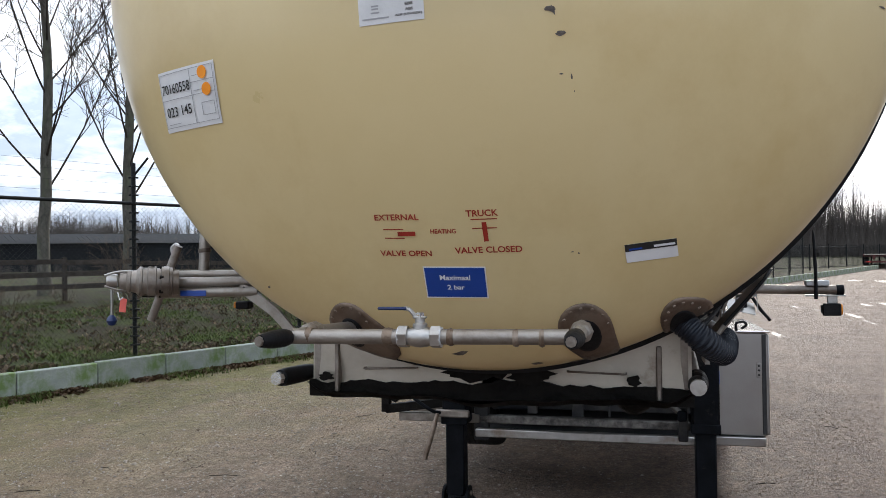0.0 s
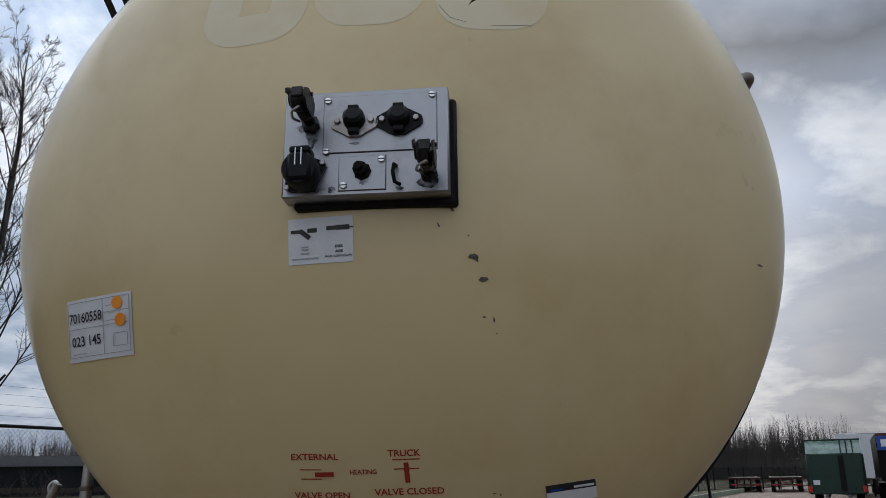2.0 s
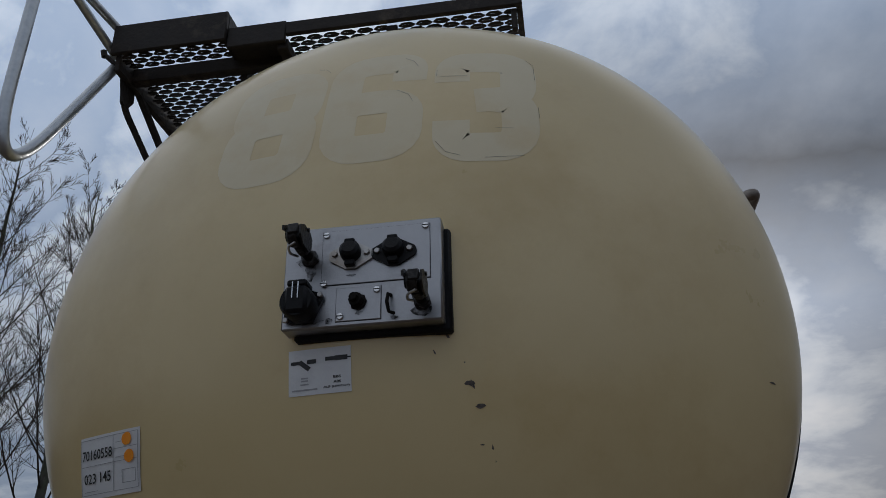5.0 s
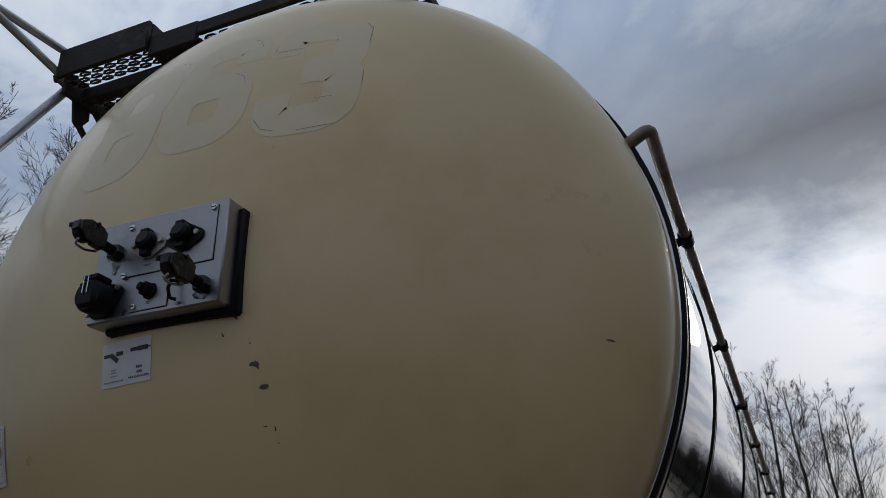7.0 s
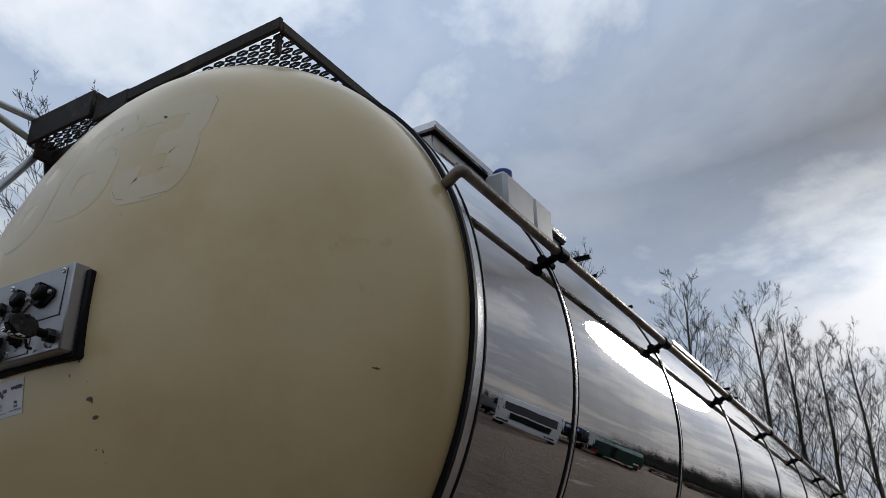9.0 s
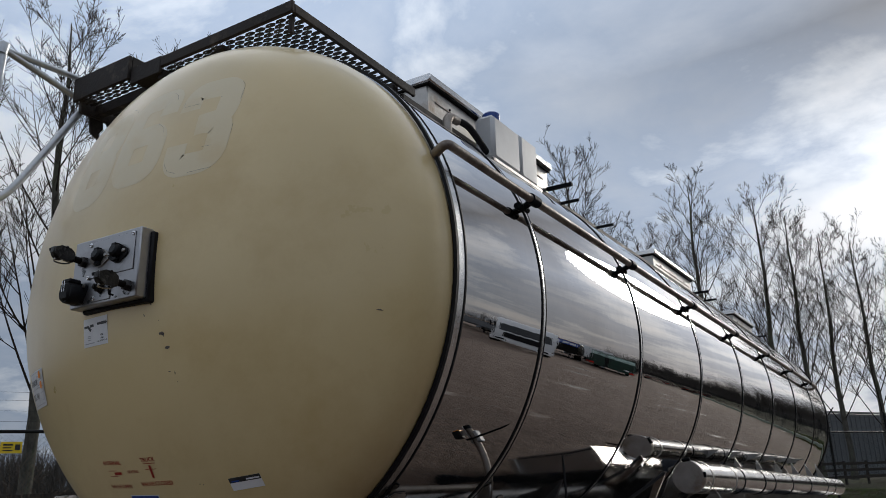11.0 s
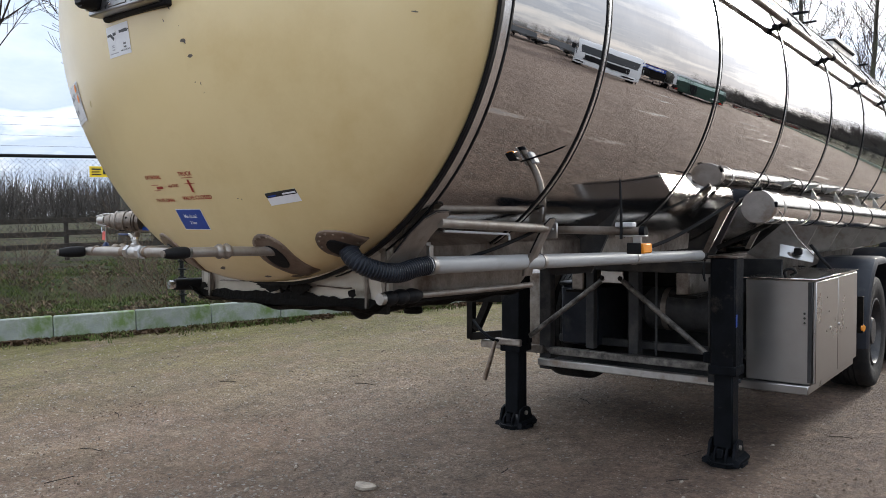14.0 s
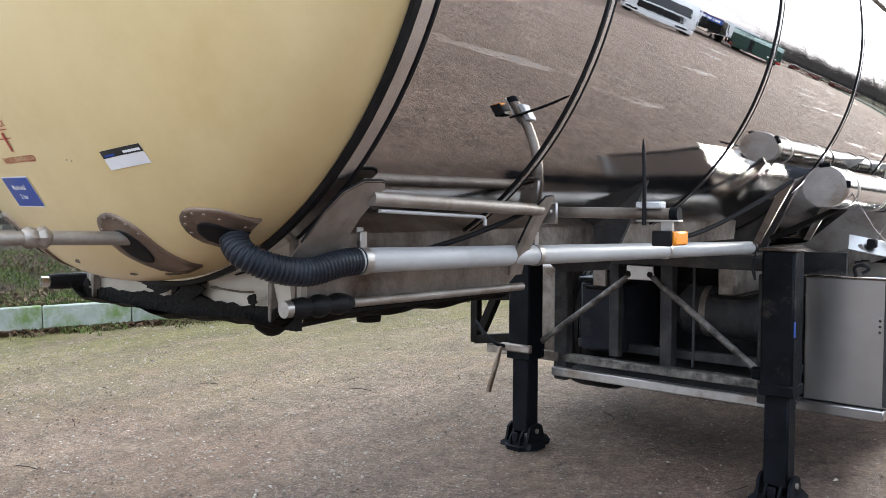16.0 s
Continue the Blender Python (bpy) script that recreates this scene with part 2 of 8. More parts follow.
PIPESTEEL = surf("weathered_pipe_steel", (0.27, 0.24, 0.21), (0.40, 0.37, 0.335), 11, (0.42, 0.58), 0.8, 0.15, 110, c3=(0.17, 0.125, 0.09), s3=7, f3=(0.54, 0.72))
LOCKER = surf("satin_locker_steel", (0.34, 0.332, 0.32), (0.39, 0.382, 0.37), 3, (0.26, 0.36), 1, 0.06, 150, c3=(0.38, 0.36, 0.33), s3=1.5, f3=(0.55, 0.8))
CASTIRON = surf("oily_cast_iron", (0.022, 0.021, 0.020), (0.055, 0.052, 0.05), 30, (0.3, 0.5), 0.6, 0.3, 120, c3=(0.14, 0.135, 0.13), s3=22, f3=(0.58, 0.72), spec=0.3)
HOSE = surf("blue_black_hose", (0.009, 0.012, 0.018), (0.016, 0.020, 0.028), 14, (0.32, 0.44), 0, 0.1, 90, spec=0.28)
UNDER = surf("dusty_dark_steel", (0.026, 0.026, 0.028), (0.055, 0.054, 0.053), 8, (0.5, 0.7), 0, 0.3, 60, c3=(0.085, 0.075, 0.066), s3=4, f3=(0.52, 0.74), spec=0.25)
TUBESTEEL = surf("rolled_tube_steel", (0.46, 0.445, 0.43), (0.55, 0.535, 0.52), 5, (0.09, 0.18), 1, 0.06, 60, c3=(0.36, 0.33, 0.30), s3=4, f3=(0.52, 0.75))
LIDSTEEL = surf("bright_lid_steel", (0.62, 0.61, 0.60), (0.68, 0.67, 0.66), 5, (0.06, 0.12), 1, 0.05, 90, c3=(0.52, 0.50, 0.47), s3=4, f3=(0.55, 0.8))
BRACE = surf("scuffed_brace_steel", (0.055, 0.050, 0.046), (0.27, 0.25, 0.225), 16, (0.4, 0.6), 0.5, 0.3, 70, c3=(0.03, 0.027, 0.025), s3=6, f3=(0.50, 0.66))
NAVY = surf("navy_plastic", (0.006, 0.018, 0.075), (0.010, 0.026, 0.10), 12, (0.35, 0.5), 0, 0.05, 80)
BOXSTEEL = surf("dull_box_steel", (0.37, 0.37, 0.385), (0.44, 0.44, 0.455), 9, (0.34, 0.48), 1, 0.06, 150, c3=(0.26, 0.25, 0.25), s3=7, f3=(0.55, 0.78))
BLUECAP = surf("blue_cap", (0.01, 0.05, 0.26), (0.015, 0.07, 0.32), 10, (0.35, 0.45), 0, 0)
TYRE = surf("tyre_rubber", (0.011, 0.011, 0.012), (0.021, 0.021, 0.021), 16, (0.6, 0.8), 0, 0.3, 80, c3=(0.042, 0.038, 0.033), s3=5, f3=(0.5, 0.75), spec=0.22)
RIM = surf("dusty_wheel_rim", (0.018, 0.018, 0.020), (0.04, 0.04, 0.042), 14, (0.4, 0.6), 0.3, 0.2, 70, c3=(0.075, 0.065, 0.056), s3=6, f3=(0.5, 0.75))
CONCRETE = surf("mossy_concrete", (0.24, 0.265, 0.235), (0.33, 0.355, 0.315), 9, (0.75, 0.9), 0, 0.4, 90, c3=(0.12, 0.18, 0.055), s3=2.4, f3=(0.46, 0.64), rnd=0.10)
BARK = surf("grey_poplar_bark", (0.058, 0.053, 0.044), (0.125, 0.117, 0.098), 7, (0.8, 0.95), 0, 0.6, 30, stretch=(1, 1, 0.35), c3=(0.11, 0.13, 0.075), s3=1.5, f3=(0.5, 0.7), spec=0.12)
TWIG = surf("bare_twigs", (0.026, 0.020, 0.016), (0.052, 0.042, 0.034), 3, (0.8, 0.95), 0, 0, spec=0.12)
SCRUB = surf("brown_scrub", (0.075, 0.055, 0.04), (0.14, 0.105, 0.075), 3, (0.8, 0.95), 0, 0, spec=0.12)
GRASS = surf("winter_grass", (0.032, 0.060, 0.010), (0.110, 0.138, 0.037), 9.0, (0.7, 0.9), 0, 0, c3=(0.105, 0.080, 0.045), s3=1.6, f3=(0.51, 0.62), spec=0.12)
WOODS = surf("grey_brown_wood", (0.062, 0.054, 0.048), (0.118, 0.105, 0.094), 3, (0.8, 0.95), 0, 0, spec=0.10)
LEAF = surf("dead_leaves", (0.035, 0.022, 0.014), (0.13, 0.085, 0.05), 8, (0.6, 0.8), 0, 0, spec=0.12)
LITTER = surf("bleached_leaves", (0.030, 0.020, 0.013), (0.22, 0.165, 0.105), 14, (0.6, 0.8), 0, 0, spec=0.12)
CRUMB = surf("dark_dirt", (0.10, 0.073, 0.053), (0.25, 0.185, 0.135), 12, (0.75, 0.95), 0, 0, spec=0.12)
PEBBLE = surf("loose_gravel", (0.16, 0.13, 0.10), (0.44, 0.38, 0.31), 9, (0.7, 0.9), 0, 0.2, 80)
WOOD = surf("weathered_rail_wood", (0.028, 0.023, 0.019), (0.060, 0.050, 0.042), 5, (0.8, 0.95), 0, 0.3, 40, spec=0.1)
SHED = surf("dark_cladding", (0.009, 0.010, 0.012), (0.016, 0.018, 0.021), 0.6, (0.8, 0.95), 0, 0.1, 3, spec=0.1)
FENCEMAT = surf("black_fence_paint", (0.008, 0.009, 0.009), (0.014, 0.014, 0.014), 12, (0.4, 0.6), 0, 0.1, 60, spec=0.15)
WIRE = surf("dark_green_wire", (0.014, 0.017, 0.016), (0.026, 0.030, 0.028), 12, (0.5, 0.65), 0.0, 0, spec=0.2)
REDPAINT = surf("red_chassis_paint", (0.060, 0.009, 0.009), (0.105, 0.014, 0.012), 3, (0.35, 0.5), 0, 0.1, 30)
GREENPAINT = surf("green_truck_paint", (0.003, 0.026, 0.016), (0.004, 0.036, 0.022), 2, (0.25, 0.4), 0, 0.03, 20, c3=(0.006, 0.020, 0.013), s3=1.5, f3=(0.5, 0.75))
# pale tone stands in for the sky's sheen on glossy dark green
SHEENGREEN = surf("sky_sheen_green_sheet", (0.13, 0.20, 0.17), (0.22, 0.30, 0.26), 2, (0.2, 0.35), 0, 0.05, 20, c3=(0.08, 0.13, 0.10), s3=2.5, f3=(0.5, 0.7))
WHITEPAINT = surf("white_truck_paint", (0.62, 0.63, 0.64), (0.70, 0.71, 0.72), 1.5, (0.25, 0.4), 0, 0.03, 20)
GREYPAINT = surf("grey_truck_paint", (0.10, 0.11, 0.12), (0.16, 0.17, 0.18), 1.5, (0.4, 0.6), 0, 0.05, 20)
GLASS = surf("dark_cab_glass", (0.012, 0.014, 0.016), (0.02, 0.022, 0.025), 2, (0.03, 0.06), 0, 0)


def ground_material():
    m = bpy.data.materials.new("wet_gravel")
    m.use_nodes = True
    N, L = m.node_tree.nodes, m.node_tree.links
    b = N["Principled BSDF"]
    b.inputs["Specular IOR Level"].default_value = 0.3
    geo = N.new("ShaderNodeNewGeometry")

    def noise_at(scale, detail=6.0, rough=0.6):
        n = N.new("ShaderNodeTexNoise")
        n.inputs["Scale"].default_value, n.inputs["Detail"].default_value, n.inputs["Roughness"].default_value = scale, detail, rough
        L.new(geo.outputs["Position"], n.inputs["Vector"])
        return n.outputs["Fac"]

    def ranged(v, a, c, lo=0.0, hi=1.0):
        n = N.new("ShaderNodeMapRange")
        n.inputs["From Min"].default_value, n.inputs["From Max"].default_value = a, c
        n.inputs["To Min"].default_value, n.inputs["To Max"].default_value = lo, hi
        L.new(v, n.inputs[0])
        return n.outputs[0]

    def mixed(f, a, c):
        n = N.new("ShaderNodeMix")
        n.data_type = "RGBA"
        L.new(f, n.inputs["Factor"])
        for key, v in (("A", a), ("B", c)):
            if isinstance(v, tuple):
                n.inputs[key].default_value = (*v, 1)
            else:
                L.new(v, n.inputs[key])
        return n.outputs["Result"]

    def prod(a, c):
        n = N.new("ShaderNodeMath")
        n.operation = "MULTIPLY"
        L.new(a, n.inputs[0])
        L.new(c, n.inputs[1])
        return n.outputs[0]

    fine = noise_at(60, 5, 0.7)
    col = mixed(ranged(fine, 0.34, 0.66), (0.116, 0.076, 0.052), (0.350, 0.262, 0.192))
    col = mixed(ranged(noise_at(1.1, 8), 0.42, 0.66, 0.0, 0.75), col, (0.272, 0.186, 0.130))
    col = mixed(ranged(noise_at(4.5, 8, 0.7), 0.52, 0.72, 0.0, 0.55), col, (0.110, 0.080, 0.055))

    clump = noise_at(13, 10, 0.78)
    col = mixed(ranged(clump, 0.52, 0.74, 0.0, 0.85), col, (0.066, 0.047, 0.032))
    col = mixed(ranged(clump, 0.48, 0.28, 0.0, 0.75), col, (0.375, 0.295, 0.205))
    col = mixed(ranged(noise_at(0.42, 7, 0.65), 0.46, 0.62, 0.0, 0.55), col, (0.225, 0.138, 0.092))
    col = mixed(ranged(noise_at(0.8, 8, 0.70), 0.55, 0.68, 0.0, 0.5), col, (0.120, 0.088, 0.064))
    # stones of several sizes
    beds = ranged(noise_at(1.9, 8, 0.7), 0.40, 0.60, 0.12, 1.0)

    def stones(scale, share, lo, hi, edge=(0.42, 0.28)):
        nonlocal col
        vor = N.new("ShaderNodeTexVoronoi")
        vor.inputs["Scale"].default_value = scale
        L.new(geo.outputs["Position"], vor.inputs["Vector"])
        sepc = N.new("ShaderNodeSeparateColor")
        L.new(vor.outputs["Color"], sepc.inputs[0])
        pick = prod(beds, prod(ranged(sepc.outputs[0], share, share + 0.06), ranged(vor.outputs["Distance"], *edge)))
        col = mixed(pick, col, mixed(sepc.outputs[1], lo, hi))
        return pick

    col = mixed(ranged(noise_at(2.3, 9, 0.72), 0.50, 0.68, 0.0, 0.6), col, (0.150, 0.098, 0.062))
    col = mixed(ranged(noise_at(3.1, 9, 0.72), 0.56, 0.70, 0.0, 0.55), col, (0.36, 0.285, 0.205))
    s1 = stones(90, 0.76, (0.13, 0.105, 0.085), (0.46, 0.41, 0.35))
    s2 = stones(44, 0.80, (0.24, 0.205, 0.17), (0.62, 0.57, 0.50))
    s3 = stones(26, 0.90, (0.26, 0.23, 0.20), (0.68, 0.64, 0.58), (0.38, 0.26))
    s5 = stones(13, 0.955, (0.30, 0.26, 0.22), (0.62, 0.58, 0.52), (0.24, 0.17))
    s4 = stones(15, 0.90, (0.045, 0.034, 0.026), (0.085, 0.065, 0.05), (0.36, 0.15))
    # across the yard: distance from the kerb
    dot = N.new("ShaderNodeVectorMath")
    dot.operation = "DOT_PRODUCT"
    dot.inputs[1].default_value = (0.922, -0.3872, 0)
    L.new(geo.outputs["Position"], dot.inputs[0])
    d = dot.outputs["Value"]
    base = 0.922 * -6.75 - 0.3872 * 6.55
    moss = prod(ranged(d, base + 5.2, base + 0.9), ranged(noise_at(1.3, 9, 0.75), 0.32, 0.54))
    col = mixed(prod(moss, ranged(fine, 0.25, 0.60, 0.45, 1.0)), col, (0.136, 0.130, 0.026))
    thin = prod(ranged(d, base + 9.0, base + 2.0, 0.0, 0.5), ranged(noise_at(0.75, 9, 0.72), 0.36, 0.62))
    col = mixed(prod(thin, ranged(fine, 0.30, 0.62, 0.3, 1.0)), col, (0.190, 0.165, 0.070))
    # damp and standing water in the wheel tracks farther out in the yard
    sx = N.new("ShaderNodeSeparateXYZ")
    L.new(geo.outputs["Position"], sx.inputs[0])
    x = sx.outputs["X"]
    mp = N.new("ShaderNodeMapping")
    mp.inputs["Rotation"].default_value = (0, 0, radians(16))
    mp.inputs["Scale"].default_value = (0.9, 0.20, 1)
    L.new(geo.outputs["Position"], mp.inputs[0])
    wet_n = N.new("ShaderNodeTexNoise")
    wet_n.inputs["Scale"].default_value, wet_n.inputs["Detail"].default_value, wet_n.inputs["Roughness"].default_value = 0.85, 9.0, 0.68
    L.new(mp.outputs[0], wet_n.inputs["Vector"])
    wet = prod(ranged(wet_n.outputs["Fac"], 0.60, 0.67), ranged(x, 1.6, 3.4))
    damp = ranged(x, -1.8, 1.4)
    col = mixed(prod(damp, ranged(noise_at(0.6, 6), 0.3, 0.7, 0.45, 0.92)), col, mixed(ranged(clump, 0.36, 0.62), (0.188, 0.120, 0.090), (0.080, 0.051, 0.040)))
    lift = N.new("ShaderNodeHueSaturation")
    grit = prod(ranged(noise_at(38, 9, 0.82), 0.36, 0.64, 0.50, 1.22), ranged(noise_at(7, 6, 0.7), 0.35, 0.65, 0.98, 1.42))
    lift.inputs["Saturation"].default_value = 0.98
    L.new(grit, lift.inputs["Value"])
    L.new(col, lift.inputs["Color"])
    tr = N.new("ShaderNodeMapping")
    tr.inputs["Rotation"].default_value = (0, 0, radians(-24))
    tr.inputs["Scale"].default_value = (1.5, 0.42, 1)
    L.new(geo.outputs["Position"], tr.inputs[0])
    tr_n = N.new("ShaderNodeTexNoise")
    tr_n.inputs["Scale"].default_value, tr_n.inputs["Detail"].default_value, tr_n.inputs["Roughness"].default_value = 1.0, 9.0, 0.74
    L.new(tr.outputs[0], tr_n.inputs["Vector"])
    ruts = N.new("ShaderNodeHueSaturation")
    L.new(ranged(tr_n.outputs["Fac"], 0.36, 0.64, 0.78, 1.24), ruts.inputs["Value"])
    L.new(lift.outputs[0], ruts.inputs["Color"])
    # farther out the gravel is rolled into smooth mud
    mud = mixed(ranged(noise_at(1.7, 9, 0.7), 0.36, 0.64), (0.150, 0.102, 0.077), (0.235, 0.170, 0.130))
    col = mixed(ranged(x, 1.8, 3.6, 0.0, 0.72), ruts.outputs[0], mud)
    col = mixed(wet, col, (0.055, 0.043, 0.035))
    L.new(col, b.inputs["Base Color"])
    rg = N.new("ShaderNodeMapRange")
    rg.inputs["To Min"].default_value, rg.inputs["To Max"].default_value = 0.80, 0.27
    L.new(wet, rg.inputs[0])
    L.new(rg.outputs[0], b.inputs["Roughness"])
    bp = N.new("ShaderNodeBump")
    bp.inputs["Distance"].default_value = 0.032
    inv = ranged(wet, 0.0, 0.8, 0.9, 0.06)
    L.new(inv, bp.inputs["Strength"])
    hsum = N.new("ShaderNodeMath")
    hsum.operation = "ADD"
    L.new(fine, hsum.inputs[0])
    L.new(ranged(clump, 0.2, 0.8, 0, 2.2), hsum.inputs[1])
    L.new(hsum.outputs[0], bp.inputs["Height"])
    L.new(bp.outputs[0], b.inputs["Normal"])
    return m


def stain_material():
    """A thin film of black grease, broken up where it has been wiped."""
    m = surf("grease_film", (0.010, 0.009, 0.009), (0.03, 0.028, 0.026), 40, (0.4, 0.6), 0, 0, spec=0.1)
    N, L = m.node_tree.nodes, m.node_tree.links
    tc, n, r = N.new("ShaderNodeTexCoord"), N.new("ShaderNodeTexNoise"), N.new("ShaderNodeMapRange")
    n.inputs["Scale"].default_value, n.inputs["Detail"].default_value, n.inputs["Roughness"].default_value = 55.0, 8.0, 0.7
    r.inputs["From Min"].default_value, r.inputs["From Max"].default_value = 0.40, 0.62
    r.inputs["To Min"].default_value, r.inputs["To Max"].default_value = 0.10, 0.85
    L.new(tc.outputs["Object"], n.inputs["Vector"])
    L.new(n.outputs["Fac"], r.inputs[0])
    L.new(r.outputs[0], N["Principled BSDF"].inputs["Alpha"])
    return m


STAIN = stain_material()


def shell_material():
    """Mirror-bright steel with cloudy wiping marks, and a film of dried road spray low on the flank."""
    m = surf("polished_steel", (0.57, 0.555, 0.545), (0.63, 0.615, 0.605), 3.0, (0.012, 0.05), 1, 0.10, 1.7, bdist=0.012)
    N, L = m.node_tree.nodes, m.node_tree.links
    b = N["Principled BSDF"]

    def math_node(op, p, q, clamp=False):
        n = N.new("ShaderNodeMath")
        n.operation, n.use_clamp = op, clamp
        for slot, v in ((0, p), (1, q)):
            if isinstance(v, (int, float)):
                n.inputs[slot].default_value = v
            else:
                L.new(v, n.inputs[slot])
        return n.outputs[0]

    def cloud(scale, stretch, rough):
        mp = N.new("ShaderNodeMapping")
        mp.inputs["Scale"].default_value = stretch
        L.new(tc.outputs["Object"], mp.inputs[0])
        n = N.new("ShaderNodeTexNoise")
        n.inputs["Scale"].default_value, n.inputs["Detail"].default_value, n.inputs["Roughness"].default_value = scale, 8.0, rough
        L.new(mp.outputs[0], n.inputs["Vector"])
        return n.outputs["Fac"]

    tc = N.new("ShaderNodeTexCoord")
    sp = N.new("ShaderNodeSeparateXYZ")
    L.new(tc.outputs["Object"], sp.inputs[0])
    low = math_node("DIVIDE", math_node("SUBTRACT", 2.02, math_node("ADD", sp.outputs["Z"], math_node("MULTIPLY", cloud(1.4, (1, 0.5, 1), 0.6), 0.35))), 0.30, True)
    spray = math_node("MULTIPLY", low, math_node("MULTIPLY", math_node("SUBTRACT", cloud(5.0, (1, 0.4, 1), 0.7), 0.18), 2.0, True), True)
    wipe = math_node("MULTIPLY", math_node("SUBTRACT", cloud(2.6, (0.5, 0.25, 1.4), 0.72), 0.52), 0.45, True)
    rough = math_node("ADD", math_node("ADD", 0.014, math_node("MULTIPLY", spray, 0.24)), wipe)
    L.new(rough, b.inputs["Roughness"])
    mx = N.new("ShaderNodeMix")
    mx.data_type = "RGBA"
    L.new(math_node("MULTIPLY", spray, 0.55), mx.inputs["Factor"])
    L.new(b.inputs["Base Color"].links[0].from_socket, mx.inputs["A"])
    mx.inputs["B"].default_value = (0.36, 0.30, 0.25, 1)
    L.new(mx.outputs["Result"], b.inputs["Base Color"])
    return m


SHELL = shell_material()
GRAVEL = ground_material()
SOIL = surf("verge_soil_and_turf", (0.028, 0.038, 0.011), (0.055, 0.062, 0.022), 1.3, (0.85, 0.95), 0, 0.8, 22, c3=(0.036, 0.027, 0.018), s3=0.8, f3=(0.40, 0.57), bdist=0.05, spec=0.08)


# ---- mesh helpers ----
def part(name, bm, material, parent=None, label="", sharp=38.0, smooth=True):
    me = bpy.data.meshes.new(name)
    bmesh.ops.recalc_face_normals(bm, faces=bm.faces[:])
    bm.to_mesh(me)
    bm.free()
    me.materials.append(material)
    if smooth:
        me.polygons.foreach_set("use_smooth", [True] * len(me.polygons))
        me.set_sharp_from_angle(angle=radians(sharp))
    ob = new(name, me)
    if parent:
        ob.parent = parent
    if label:
        ob["label"] = label
    return ob


def raw(name, verts, faces, material, parent=None, label="", smooth=False):
    me = bpy.data.meshes.new(name)
    me.from_pydata(verts, [], faces)
    me.materials.append(material)
    if smooth:
        me.polygons.foreach_set("use_smooth", [True] * len(me.polygons))
    ob = new(name, me)
    if parent:
        ob.parent = parent
    if label:
        ob["label"] = label
    return ob


def cbox(bm, x0, x1, y0, y1, z0, z1, b=0.006, m=None):
    """A box with chamfered edges."""
    lo, hi = (min(x0, x1), min(y0, y1), min(z0, z1)), (max(x0, x1), max(y0, y1), max(z0, z1))
    b = min(b, *(0.45 * (h - l) for l, h in zip(lo, hi)))
    vs = {}
    for sx in (0, 1):
        for sy in (0, 1):
            for sz in (0, 1):
                c = [(lo, hi)[s][k] for k, s in enumerate((sx, sy, sz))]
                inn = [c[k] + (b if s == 0 else -b) for k, s in enumerate((sx, sy, sz))]
                for k in range(3):
                    p = list(inn)
                    p[k] = c[k]
                    p = Vector(p)
                    vs[sx, sy, sz, k] = bm.verts.new(m @ p if m else p)
    for k in range(3):
        i, j = [a for a in range(3) if a != k]
        for s in (0, 1):
            q = []
            for a, c in ((0, 0), (1, 0), (1, 1), (0, 1)):
                key = [0, 0, 0]
                key[k], key[i], key[j] = s, a, c
                q.append(vs[(*key, k)])
            bm.faces.new(q)
        for a in (0, 1):
            for c in (0, 1):
                k0, k1 = [0, 0, 0], [0, 0, 0]
                k0[i] = k1[i] = a
                k0[j] = k1[j] = c
                k1[k] = 1
                bm.faces.new([vs[(*k0, i)], vs[(*k1, i)], vs[(*k1, j)], vs[(*k0, j)]])
    for sx in (0, 1):
        for sy in (0, 1):
            for sz in (0, 1):
                bm.faces.new([vs[sx, sy, sz, k] for k in range(3)])
    return bm


def box(x0, x1, y0, y1, z0, z1, b=0.006, m=None):
    return cbox(bmesh.new(), x0, x1, y0, y1, z0, z1, b, m)


def rounded(pts, rad, n=5):
    """A polyline with its corners rounded."""
    pts = [Vector(p) for p in pts]
    out = [pts[0]]
    for a, p, c in zip(pts, pts[1:], pts[2:]):
        u, v = (a - p), (c - p)
        r = min(rad, 0.48 * u.length, 0.48 * v.length)
        s, e = p + u.normalized() * r, p + v.normalized() * r
        for k in range(n + 1):
            t = k / n
            out.append(s * (1 - t) ** 2 + p * 2 * t * (1 - t) + e * t * t)
    out.append(pts[-1])
    return out


def tube(bm, pts, r, n=12, radii=None, caps=True):
    pts = [Vector(p) for p in pts]
    rings, up = [], None
    for k, p in enumerate(pts):
        t = (pts[min(k + 1, len(pts) - 1)] - pts[max(k - 1, 0)]).normalized()
        if up is None:
            up = t.orthogonal().normalized()
        up = (up - t * up.dot(t))
        up = up.normalized() if up.length > 1e-6 else t.orthogonal().normalized()
        side = t.cross(up)
        rr = radii[k] if radii else r
        rings.append([bm.verts.new(p + (up * math.cos(2 * math.pi * a / n) + side * math.sin(2 * math.pi * a / n)) * rr) for a in range(n)])
    for q, w in zip(rings, rings[1:]):
        for a in range(n):
            bm.faces.new((q[a], q[(a + 1) % n], w[(a + 1) % n], w[a]))
    if caps:
        bm.faces.new(rings[0])
        bm.faces.new(rings[-1][::-1])
    return bm


def rod(a, b, r, n=12):
    return tube(bmesh.new(), [a, b], r, n)


